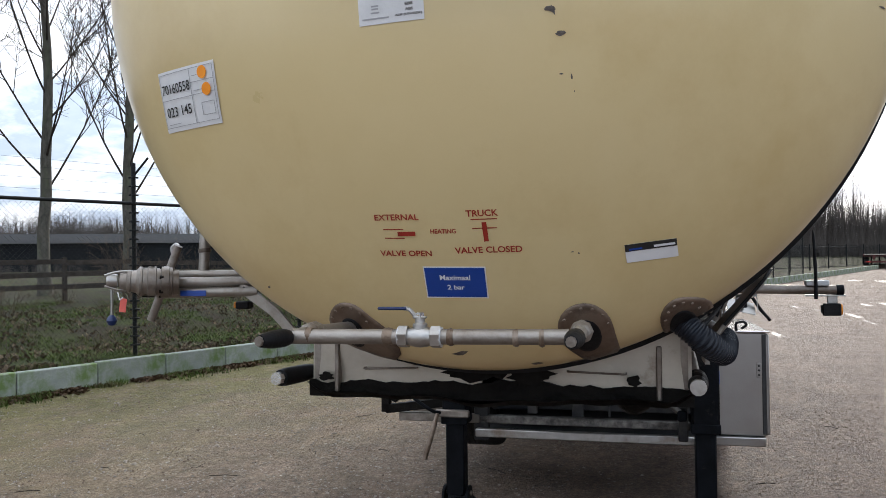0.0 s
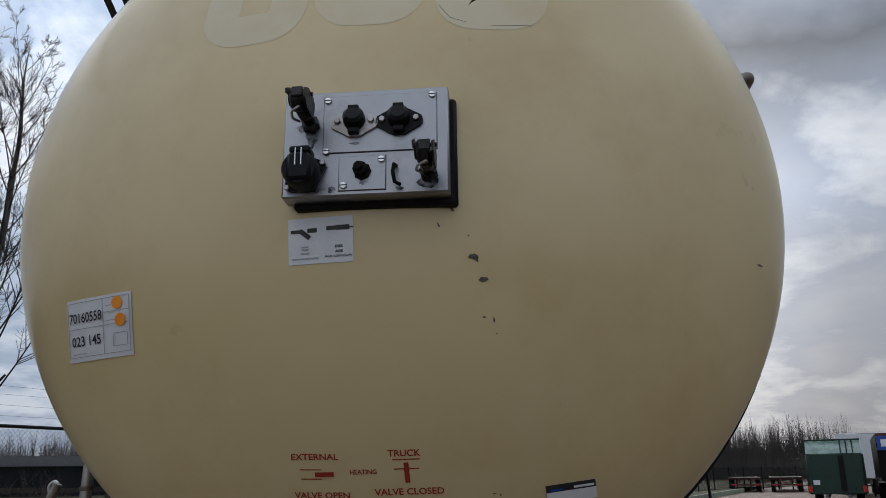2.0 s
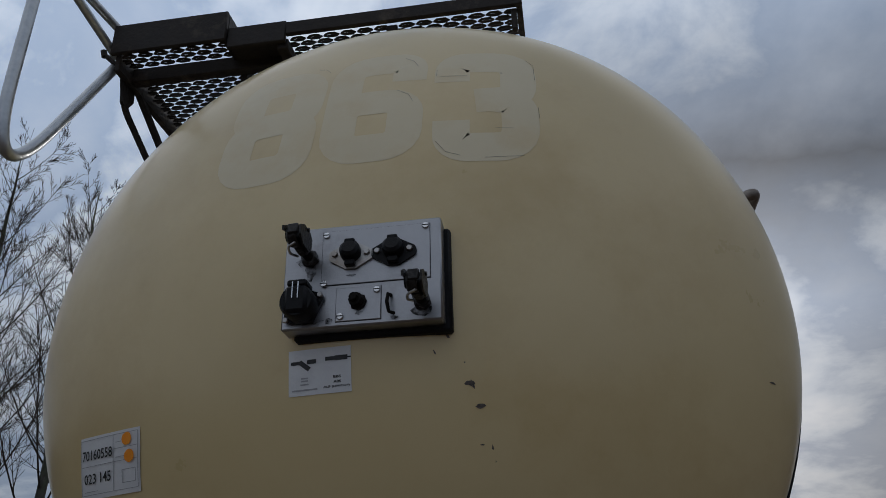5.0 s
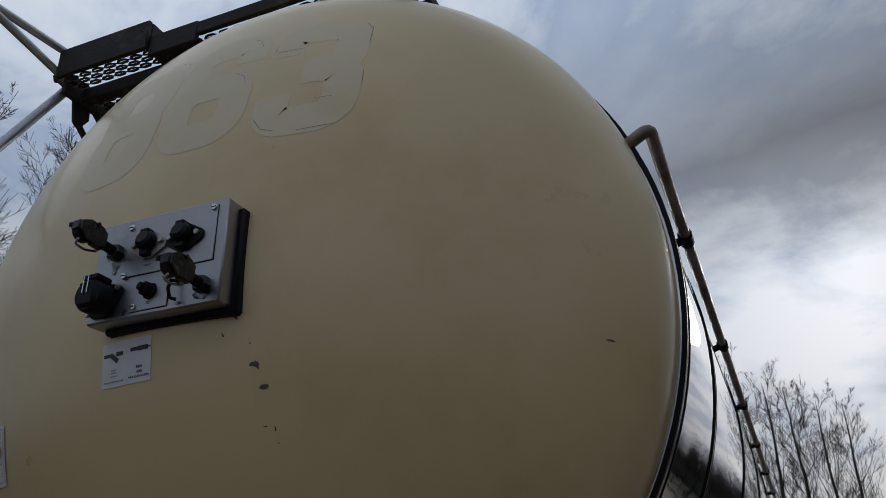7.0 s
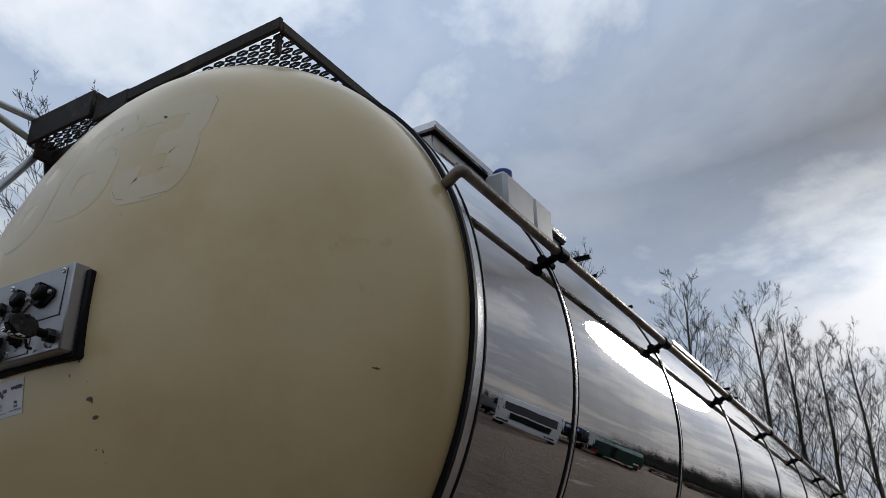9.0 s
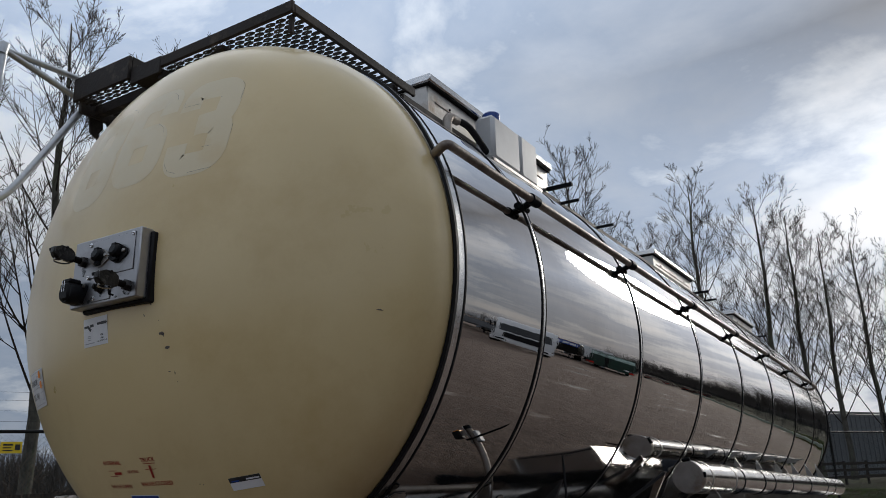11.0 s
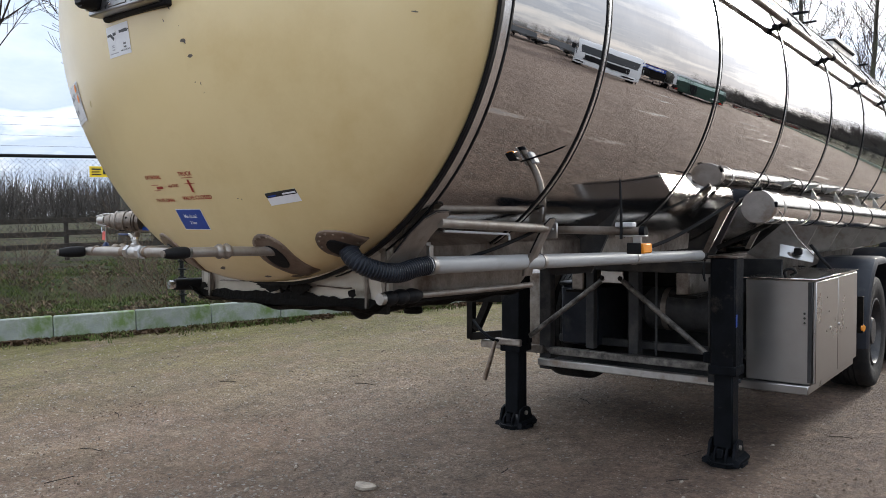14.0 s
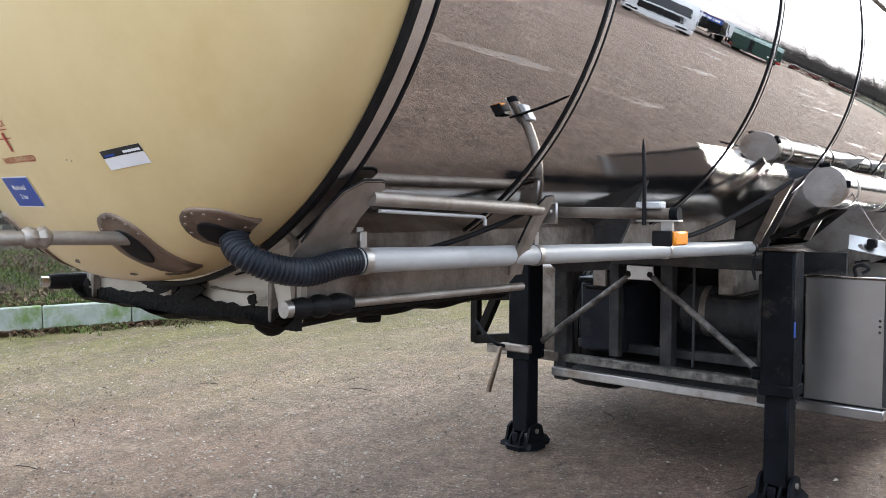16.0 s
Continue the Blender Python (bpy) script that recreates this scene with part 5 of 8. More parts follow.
for y in (3.9, 5.2, 6.6, 8.2, 9.5):
    tp("cross_member", box(-0.36, 0.36, y, y + 0.08, 1.10, 1.34, 0.008), GREASE)
for y in (1.5, 3.3, 5.0, 6.6, 8.2, 9.3):
    for s in (-1, 1):
        bm = bmesh.new()
        pts = [(s * 0.40, y, 1.34)] + [(s * x, y, ZC - math.sqrt(RT * RT - x * x) - 0.002) for x in (0.30, 0.42, 0.54, 0.66, 0.78)] + [(s * 0.62, y, 1.36)]
        prism(bm, pts, (0, 0.02, 0))
        tp("saddle_plate", bm, UNDER)
# cables
tp("black_cable", tube(bmesh.new(), rounded([(0.60, 0.42, 1.47), (0.66, 0.55, 1.505), (0.715, 0.74, 1.565), (0.755, 0.86, 1.62)], 0.15), 0.008, 8), RUBBER)
tp("black_cable", tube(bmesh.new(), rounded([(0.62, 1.9, 1.44), (0.70, 2.30, 1.50), (0.86, 2.62, 1.66), (0.93, 2.74, 1.735)], 0.3), 0.011, 8), RUBBER)

# lamp bar with its aerial
lb = tp("lamp_bar", tube(bmesh.new(), [(0.62, 0.95, 1.585), (1.14, 0.946, 1.578)], 0.0175, 14), DIRTY, "steel tube with an aerial, box and amber lamp")
part("end_plate", box(0.66, 0.76, 0.905, 0.915, 1.545, 1.615, 0.01), STEEL, lb)
part("plate_bolt", bolt(bmesh.new(), (0.735, 0.905, 1.585), (0, -1, 0), 0.009, 0.008), STEEL, lb)
part("sensor_box", box(1.02, 1.10, 0.925, 0.965, 1.594, 1.615, 0.004), WHITEPL, lb)
part("aerial", tube(bmesh.new(), [(1.052, 0.92, 1.545), (1.052, 0.92, 1.65), (1.047, 0.921, 1.775), (1.045, 0.921, 1.80)], 0.005, 8, [0.0065, 0.006, 0.005, 0.001]), RUBBER, lb)
part("cross_plate", box(1.02, 1.155, 0.93, 0.96, 1.555, 1.561, 0.001), STEEL, lb)
part("tube_stop", tube(bmesh.new(), [(1.125, 0.946, 1.578), (1.15, 0.946, 1.578)], 0.02, 14), LEGPAINT, lb)
ml = part("marker_lamp", box(1.075, 1.128, 0.93, 0.965, 1.49, 1.525, 0.005), PLASTIC, lb)
part("lamp_shell", box(1.075, 1.138, 0.922, 0.9295, 1.484, 1.530, 0.003), PLASTIC, ml)
part("lens", box(1.1285, 1.146, 0.932, 1.022, 1.486, 1.528, 0.005), AMBER, ml, "amber side marker lens")
part("lamp_hanger", box(1.095, 1.13, 0.94, 0.955, 1.52, 1.558, 0.002), STEEL, ml)

# ---- landing legs and the frame between them ----
GL = 0.0218  # the trailer's slope over the level yard


def leg(x):
    z0 = GL * 3.0
    lg = tp("landing_leg", box(x - 0.082, x + 0.082, 2.92, 3.085, 0.68, 1.39, 0.012), LEGPAINT, "black painted telescopic landing leg")
    part("inner_tube", box(x - 0.062, x + 0.062, 2.94, 3.065, z0 + 0.10, 0.70, 0.01), LEGPAINT, lg)
    part("collar", box(x - 0.088, x + 0.088, 2.914, 3.091, 0.64, 0.70, 0.006), LEGPAINT, lg)
    part("top_cap", box(x - 0.095, x + 0.095, 2.91, 3.095, 1.385, 1.40, 0.004), DIRTY, lg)
    ft = part("foot", prism(bmesh.new(), [(x - 0.115, 2.89, z0 + 0.012), (x - 0.12, 2.90, z0 + 0.035), (x - 0.075, 2.92, z0 + 0.06), (x + 0.075, 2.92, z0 + 0.06), (x + 0.12, 2.90, z0 + 0.035), (x + 0.115, 2.89, z0 + 0.012)], (0, 0.22, 0)), LEGPAINT, lg, "black steel foot plate")
    sole = bmesh.new()
    rim = [(x + 0.135 * math.cos(a) * (1.0 if abs(math.cos(a)) > 0.5 else 0.9), 3.0 + 0.14 * math.sin(a), z0 - 0.004) for a in [2 * math.pi * (k + 0.5) / 8 for k in range(8)]]
    prism(sole, rim, (0, 0, 0.024))
    part("sole", sole, LEGPAINT, ft)
    part("toe_lip", tube(bmesh.new(), [Vector(p) + Vector((0, 0, 0.026)) for p in rim[4:8]], 0.010, 6), LEGPAINT, ft)
    for s in (-1, 1):
        part("foot_cheek", prism(bmesh.new(), [(x + s * 0.072, 2.90, z0 + 0.045), (x + s * 0.072, 2.93, z0 + 0.135), (x + s * 0.072, 2.97, z0 + 0.155), (x + s * 0.072, 3.03, z0 + 0.155), (x + s * 0.072, 3.07, z0 + 0.135), (x + s * 0.072, 3.10, z0 + 0.045)], (s * 0.016, 0, 0)), LEGPAINT, ft)
        part("foot_rib", prism(bmesh.new(), [(x + s * 0.03, 2.88, z0 + 0.03), (x + s * 0.03, 2.885, z0 + 0.075), (x + s * 0.03, 2.93, z0 + 0.12), (x + s * 0.03, 2.93, z0 + 0.03)], (s * 0.012, 0, 0)), LEGPAINT, ft)
    part("pivot_pin", rod((x - 0.10, 3.0, z0 + 0.11), (x + 0.10, 3.0, z0 + 0.11), 0.016, 10), DIRTY, ft)
    part("foot_spring", box(x - 0.02, x + 0.02, 2.885, 2.905, z0 + 0.05, z0 + 0.11, 0.004), LEGPAINT, ft)
    return lg


legl, legr = leg(-0.775), leg(0.815)
part("sticker", box(0.895, 0.8985, 2.93, 2.955, 0.95, 1.03, 0.001), BLUE, legr, "small blue sticker")
part("cable_loop", tube(bmesh.new(), rounded([(0.70, 2.93, 1.37), (0.69, 2.90, 1.30), (0.71, 2.905, 1.22), (0.70, 2.91, 1.30), (0.70, 2.92, 1.36)], 0.03), 0.0045, 8), RUBBER, legr)
for x0, x1 in ((-0.06, -0.71), (0.06, 0.68)):
    br = tp("diagonal_brace", rod((x0, 3.05, 1.215), (x1, 3.06, 0.735), 0.019, 12), BRACE, "scuffed dark steel diagonal brace")
    part("brace_end", box(x1 - 0.03, x1 + 0.03, 3.03, 3.09, 0.69, 0.76, 0.01), LEGPAINT, br)
tp("brace_bracket", box(-0.085, 0.085, 3.035, 3.05, 1.185, 1.27, 0.004), STEEL, "scuffed steel bracket plate")
for x in (-0.075, 0.065):
    tp("bracket_bolt", bolt(bmesh.new(), (x, 3.035, 1.22), (0, -1, 0), 0.018, 0.016), GREASE)
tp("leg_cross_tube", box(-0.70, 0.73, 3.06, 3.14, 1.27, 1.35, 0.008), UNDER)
for y0, y1, z0, z1, m in ((3.22, 3.28, 0.60, 0.655, BRACE), (3.16, 3.22, 0.515, 0.57, STEEL), (3.5, 3.56, 0.66, 0.72, UNDER)):
    tp("carrier_beam", box(-0.68, 0.80, y0, y1, z0, z1, 0.006), m, "galvanised carrier beam between the legs")
tp("carrier_beam", box(-1.24, -0.66, 3.2, 3.26, 0.60, 0.66, 0.006), DIRTY)
tp("hanger_post", box(-0.70, -0.60, 3.22, 3.30, 0.48, 1.30, 0.008), UNDER)
tp("hanger_post", box(-0.04, 0.04, 3.4, 3.48, 0.6, 1.30, 0.006), UNDER)
tp("hanger_post", box(-0.34, -0.27, 3.3, 3.36, 0.66, 1.30, 0.006), UNDER)
tp("hanger_post", box(0.66, 0.72, 3.1, 3.16, 0.55, 1.25, 0.006), UNDER)
for a, b in (((-1.33, 3.2, 0.66), (-1.33, 3.2, 1.02)), ((-1.33, 3.2, 0.99), (-0.88, 3.2, 1.02)), ((-1.33, 3.2, 0.68), (-0.9, 3.2, 0.74)), ((-1.28, 3.2, 0.74), (-1.16, 3.2, 0.98))):
    a, b = Vector(a), Vector(b)
    d = (b - a)
    m = Matrix.Translation((a + b) / 2) @ d.to_track_quat("Y", "Z").to_matrix().to_4x4()
    tp("side_hanger", cbox(bmesh.new(), -0.03, 0.03, -d.length / 2, d.length / 2, -0.03, 0.03, 0.004, m), GREASE)
cr = tp("crank_handle", tube(bmesh.new(), rounded([(-0.86, 2.90, 0.72), (-0.90, 2.86, 0.73), (-1.0, 2.86, 0.79), (-1.10, 2.9, 0.86)], 0.04), 0.012, 8), LEGPAINT, "folded crank handle on the leg")
part("crank_grip", tube(bmesh.new(), [(-0.875, 2.87, 0.72), (-0.90, 2.86, 0.62), (-0.96, 2.85, 0.42)], 0.016, 10, [0.012, 0.017, 0.018]), RUSTY, cr)
part("crank_joint", box(-0.90, -0.67, 2.89, 2.93, 0.69, 0.74, 0.008), DIRTY, cr)
# equipment behind the legs, in the shade
pb = tp("pump_box", box(-0.62, -0.30, 3.42, 3.95, 0.66, 1.12, 0.02), FENDER, "dark blue-grey battery box on the carrier")
part("box_lid", box(-0.63, -0.29, 3.41, 3.96, 1.12, 1.15, 0.008), PLASTIC, pb)
at_ = tp("air_tank", revolve(bmesh.new(), [(0, -0.42), (0.1, -0.40), (0.16, -0.34), (0.16, 0.34), (0.1, 0.40), (0, 0.42)], (0.35, 3.75, 0.95), (1, 0, 0), 20), UNDER, "dark air tank")
for x in (0.15, 0.55):
    part("tank_strap", tube(bmesh.new(), [(x - 0.02, 3.75, 0.95), (x + 0.02, 3.75, 0.95)], 0.165, 20), DIRTY, at_)
# panel lowered and tray added to block light and darken the ground beneath
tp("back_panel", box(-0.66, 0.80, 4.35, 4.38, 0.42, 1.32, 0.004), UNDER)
tp("shade_tray", box(-0.66, 0.80, 3.34, 4.345, 0.52, 0.545, 0.004), UNDER, "added dark tray blocking light under the carrier")
tp("hanging_pipe", rod((0.22, 3.3, 0.66), (0.22, 3.3, 1.28), 0.009, 8), UNDER)

# ---- tool box on the side ----
def tool_box(s, label):
    tb = tp("tool_box", box(s * 0.815, s * 1.235, 3.40, 4.755, 0.545, 1.232, 0.008), LOCKER, label)
    for y0, y1 in ((3.415, 4.06), (4.068, 4.742)):
        dr = part("door", box(s * 1.236, s * 1.258, y0, y1, 0.555, 1.222, 0.005), LOCKER, tb, "brushed steel door")
        part("lock", revolve(bmesh.new(), [(0, 0.006), (0.010, 0.005), (0.012, 0)], (s * 1.258, y0 + 0.03 if y0 > 4 else y1 - 0.24, 0.88), (s, 0, 0), 12), LOCKER, dr)
        for dy, z in ((0.10, 1.10), (0.16, 1.0), (0.10, 0.87)) if y0 < 4 else ((0.5, 1.0),):
            part("rivet", bolt(bmesh.new(), (s * 1.258, y0 + dy + 0.2, z), (s, 0, 0), 0.006, 0.003), GREASE, dr)
    part("lid", box(s * 0.80, s * 1.262, 3.388, 4.765, 1.232, 1.242, 0.003), LIDSTEEL, tb)
    part("door_gap", box(s * 1.21, s * 1.237, 3.394, 3.404, 0.56, 1.22, 0.002), INK, tb)
    lt = part("latch_plate", box(s * 1.176, s * 1.206, 3.394, 3.401, 0.935, 1.03, 0.002), LOCKER, tb, "riveted latch plate")
    for z in (0.952, 0.983, 1.013):
        part("hole", bolt(bmesh.new(), (s * 1.191, 3.3945, z), (0, -1, 0), 0.008, 0.002), INK, lt)
    part("top_catch", tube(bmesh.new(), rounded([(s * 1.06, 3.44, 1.24), (s * 1.05, 3.43, 1.29), (s * 1.10, 3.43, 1.305), (s * 1.13, 3.44, 1.28), (s * 1.09, 3.44, 1.255)], 0.02), 0.009, 8), RUBBER, tb)
    part("sill", box(s * 0.70, s * 1.225, 3.36, 4.80, 0.485, 0.543, 0.006), LOCKER, tb)
    return tb


tool_box(1, "brushed steel tool box with two doors")
tp("tool_box_shelf", box(-1.22, -0.82, 3.5, 4.7, 0.56, 1.2, 0.01), DIRTY, "steel locker on the far side")
# open clip board with gauges over the tool box
gb = tp("gauge_plate", cbox(bmesh.new(), -0.11, 0.11, -0.003, 0.003, -0.05, 0.05, 0.002, Matrix.Translation((1.10, 3.55, 1.40)) @ pose(0, 0, 0, -35, 12, 25)), LOCKER, "loose steel plate with valves")
part("valve", box(1.09, 1.14, 3.51, 3.55, 1.39, 1.44, 0.008), PLASTIC, gb)
part("valve", box(1.05, 1.08, 3.51, 3.54, 1.375, 1.41, 0.006), LOCKER, gb)
part("strap", tube(bmesh.new(), [(1.18, 3.58, 1.46), (1.24, 3.60, 1.37), (1.30, 3.62, 1.30)], 0.011, 8), RUBBER, gb)
tp("hanging_wire", tube(bmesh.new(), [(1.13, 3.0, 1.68), (1.17, 3.3, 1.50), (1.22, 3.6, 1.36)], 0.003, 6), LOCKER)

# ---- hose tube along the side with its brackets ----
def along(y):
    return Vector((1.035 + 0.012 * (y - 2.9), y, 1.706 - 0.019 * (y - 2.9)))


ht = tp("hose_tube", tube(bmesh.new(), [along(2.905), along(9.42)], 0.10, 28), TUBESTEEL, "long shiny steel tube for hoses")
part("end_cap", tube(bmesh.new(), [along(2.885), along(2.90), along(2.93)], 0.104, 28, [0.099, 0.104, 0.104]), STEEL, ht, "dull steel end cap")
part("cap_hook", box(1.12, 1.15, 2.885, 2.90, 1.70, 1.735, 0.004), LEGPAINT, ht)
part("cap_hinge", tube(bmesh.new(), [(1.01, 2.885, 1.81), (1.06, 2.885, 1.815)], 0.012, 8), LEGPAINT, ht)
for y in (3.12, 3.75, 4.0, 4.7, 5.1, 5.9, 6.9, 8.0, 8.6):
    part("tube_band", tube(bmesh.new(), [along(y - 0.012), along(y + 0.012)], 0.103, 28), STEEL if y < 4 else LEGPAINT, ht)
for y in (4.45, 5.25, 6.1, 7.0, 7.9, 8.7):
    p = along(y)
    bm = bmesh.new()
    prism(bm, [(p.x - 0.02, y, p.z - 0.10), (p.x - 0.10, y, p.z - 0.03), (0.80, y, 1.62), (0.50, y, 1.36), (0.62, y, 1.30), (p.x - 0.12, y, 1.38)], (0, 0.012, 0))
    tp("tube_bracket", bm, STEEL, "sheet steel tube bracket")
    bm = bmesh.new()
    prism(bm, [(p.x - 0.09, y, p.z + 0.04), (p.x - 0.02, y, p.z + 0.098), (0.99, y, 1.86)], (0, 0.01, 0))
    tp("tube_stay", bm, STEEL)
for y0, r0 in ((2.72, 0), (3.6, 1)):
    bm = bmesh.new()
    prism(bm, [(0.70, y0 + 0.15, 1.42), (0.735, y0 + 0.15, 1.42), (0.94, y0 + 0.02, 1.74), (0.90, y0, 1.75)], (0, 0.02, 0))
    tp("tube_stay", bm, DIRTY)
tp("lashing_strap", tube(bmesh.new(), rounded([(0.98, 3.35, 1.60), (0.86, 3.2, 1.52), (0.70, 3.15, 1.44)], 0.1), 0.018, 8), GREASE)


# ---- wheels, mudguards and the rear ----
def wheel(x, y, s):
    zc = 0.502 + GL * y
    w = tagged(new("wheel"), "dusty black truck wheel")
    w.parent = trailer
    o = (x, y, zc)
    prof = [(0.285, -0.15), (0.36, -0.178), (0.44, -0.186), (0.478, -0.172), (0.498, -0.14), (0.502, -0.11)]
    tread = []
    for k in range(5):
        c = -0.088 + 0.044 * k
        tread += [(0.502, c - 0.018), (0.502, c + 0.018), (0.490, c + 0.0185), (0.490, c + 0.0255)]
    prof = prof + tread[:-2] + [(0.502, 0.11), (0.498, 0.14), (0.478, 0.172), (0.44, 0.186), (0.36, 0.178), (0.285, 0.15)]
    part("tyre", revolve(bmesh.new(), prof, o, (s, 0, 0), 48), TYRE, w)
    rp = [(0.286, 0.152), (0.30, 0.168), (0.285, 0.172), (0.268, 0.14), (0.255, 0.05), (0.245, 0.03), (0.20, 0.06), (0.16, 0.085), (0.13, 0.085), (0.125, 0.13), (0.11, 0.155), (0.0, 0.16)]
    part("rim", revolve(bmesh.new(), rp, o, (s, 0, 0), 36), RIM, w)
    bm = bmesh.new()
    for k in range(10):
        a = 2 * math.pi * k / 10
        bolt(bm, (x + s * 0.08, y + 0.168 * math.cos(a), zc + 0.168 * math.sin(a)), (s, 0, 0), 0.017, 0.04)
    part("wheel_nuts", bm, DIRTY, w)
    bm = bmesh.new()
    for k in range(10):
        a = 2 * math.pi * (k + 0.5) / 10
        revolve(bm, [(0, 0.002), (0.026, 0.002), (0.026, 0)], (x + s * 0.047, y + 0.222 * math.cos(a), zc + 0.222 * math.sin(a)), (s, 0, 0), 10)
    part("rim_holes", bm, INK, w)
    return w


spare = wheel(-0.80, 4.10, 1)
spare["label"] = "black spare wheel hung behind the carrier"
spare.location.z = 0.18
AXLES = (5.85, 7.38, 8.92)
for y in AXLES:
    for s in (-1, 1):
        wheel(s * 1.045, y, s)
        bm = bmesh.new()
        zc = 0.56 + GL * y
        rings = []
        for k in range(19):
            a = radians(-12 + 204 * k / 18)
            r = 0.645
            flat_top = min(r * math.sin(a), 0.60)
            cs = []
            for dx, dr in ((0.80, 0.0), (0.84, 0.012), (1.20, 0.012), (1.245, 0.0), (1.262, -0.03), (1.262, -0.055), (1.252, -0.055), (1.25, -0.03), (1.235, -0.012), (0.80, -0.014)):
                cs.append(bm.verts.new((s * dx, y - (r + dr) * math.cos(a), zc + (flat_top + dr * max(0, math.sin(a))))))
            rings.append(cs)
        for q, w2 in zip(rings, rings[1:]):
            for k in range(len(q)):
                j = (k + 1) % len(q)
                bm.faces.new((q[k], q[j], w2[j], w2[k]))
        bm.faces.new(rings[0])
        bm.faces.new(rings[-1][::-1])
        mg = tp("mudguard", bm, FENDER, "dusty black plastic mudguard")
        part("stay", rod((s * 0.5, y, 1.10), (s * 0.9, y, zc + 0.58), 0.02, 8), GREASE, mg)
    tp("axle", rod((-0.95, y, 0.502 + GL * y), (0.95, y, 0.502 + GL * y), 0.065, 14), GREASE)
    for s in (-1, 1):
        tp("suspension_arm", box(s * 0.40, s * 0.50, y - 0.55, y + 0.12, 0.56 + GL * y, 0.70 + GL * y, 0.02), GREASE)
        tp("air_spring", revolve(bmesh.new(), [(0.10, -0.15), (0.135, -0.10), (0.135, -0.03), (0.11, 0.0), (0.135, 0.03), (0.135, 0.10), (0.10, 0.15)], (s * 0.45, y + 0.3, 0.90 + GL * y), (0, 0, 1), 18), RUBBER)
tp("side_reflector", revolve(bmesh.new(), [(0, 0.012), (0.028, 0.010), (0.032, 0)], (1.24, 5.10, 0.74), (1, -0.3, 0), 16), AMBER, "round orange reflector")
tp("reflector_bracket", box(1.20, 1.245, 5.08, 5.12, 0.70, 1.0, 0.004), GREASE)
rb = tp("rear_locker", box(0.72, 1.255, 9.42, 10.35, 0.66, 1.26, 0.008), STEEL, "steel locker at the rear")
part("locker_lid", box(0.71, 1.262, 9.41, 10.36, 1.26, 1.27, 0.003), BRIGHT, rb)
tp("rear_locker", box(-1.255, -0.72, 9.42, 10.35, 0.66, 1.26, 0.008), STEEL)
tp("rear_bumper", box(-1.22, 1.22, 10.36, 10.48, 0.60, 0.72, 0.01), GREASE, "black rear under-run bar")
rl = tp("rear_lamp", box(1.20, 1.33, 10.5, 10.56, 0.70, 0.80, 0.01), RUBBER, "black rubber lamp arm")
part("lens", box(1.22, 1.32, 10.56, 10.58, 0.715, 0.79, 0.006), REDLAMP, rl)
tp("mud_flap", box(0.86, 1.25, 9.50, 9.515, 0.35, 0.80, 0.003), RUBBER)
tp("rear_frame", box(-0.5, 0.5, 9.6, 10.4, 0.95, 1.10, 0.01), GREASE)

# ---- discharge pipes on the far side ----
DA, DB = Vector((-1.03, -0.005, 1.630)), Vector((-1.185, -0.105, 1.636))
DAX = (DB - DA).normalized()
DL = (DB - DA).length
DPROF = [(0.0, 0.0), (0.050, 0.0), (0.050, 0.12), (0.043, 0.13), (0.043, 0.20), (0.049, 0.21), (0.049, 0.33), (0.044, 0.35), (0.044, 0.42), (0.047, 0.43), (0.047, 0.47), (0.036, 0.52), (0.033, 0.60), (0.036, 0.61), (0.036, 0.65), (0.029, 0.68), (0.024, 0.78), (0.0, 0.79)]
dc = tp("discharge_coupling", revolve(bmesh.new(), [(r, h * DL) for r, h in DPROF], DA, DAX, 28), DIRTY, "steel camlock discharge coupling with a red tag", sharp=20)
part("cap", revolve(bmesh.new(), [(0, 0.002), (0.021, 0.0), (0.0225, 0.008), (0.0225, 0.026), (0.020, 0.031), (0, 0.031)], DA + DAX * DL * 0.82, DAX, 20), STEEL, dc, sharp=20)
for sx, sz in ((1, 0.024), (-1, -0.022)):
    q = DA + DAX * DL * 0.55 + Vector((0, -0.01 * sx, sz * 1.3))
    part("cam_arm", tube(bmesh.new(), rounded([q, DA + DAX * DL * 0.78 + Vector((0, -0.012, sz * 1.25)), DB + Vector((0.004, -0.012, sz * 0.7))], 0.02), 0.0035, 8), STEEL, dc)
    part("pull_ring", tube(bmesh.new(), [DA + DAX * (DL * 0.30 + 0.014 * math.cos(a)) + Vector((0.014 * math.sin(a), -0.01, sz * 2.1)) for a in [k * 0.5236 for k in range(13)]], 0.0025, 6, caps=False), GREASE, dc)
for k in range(6):
    a = k * 1.047
    e1 = DAX.orthogonal().normalized()
    e2 = DAX.cross(e1)
    part("flange_bolt", bolt(bmesh.new(), DA + DAX * 0.016 + (e1 * math.cos(a) + e2 * math.sin(a)) * 0.046, DAX, 0.006, 0.012), GREASE, dc)
part("chain", tube(bmesh.new(), rounded([(-1.135, -0.115, 1.60), (-1.125, -0.12, 1.575), (-1.118, -0.115, 1.585)], 0.01), 0.002, 6), BRIGHT, dc)
part("red_tag", cbox(bmesh.new(), -0.011, 0.011, -0.001, 0.001, -0.022, 0.020, 0.003, Matrix.Translation((-1.117, -0.115, 1.562)) @ pose(0, 0, 0, 0, 6, 5)), REDTAG, dc, "small red plastic tag")
part("lever", rod((-1.196, -0.06, 1.615), (-1.196, -0.06, 1.525), 0.0045, 8), STEEL, dc)
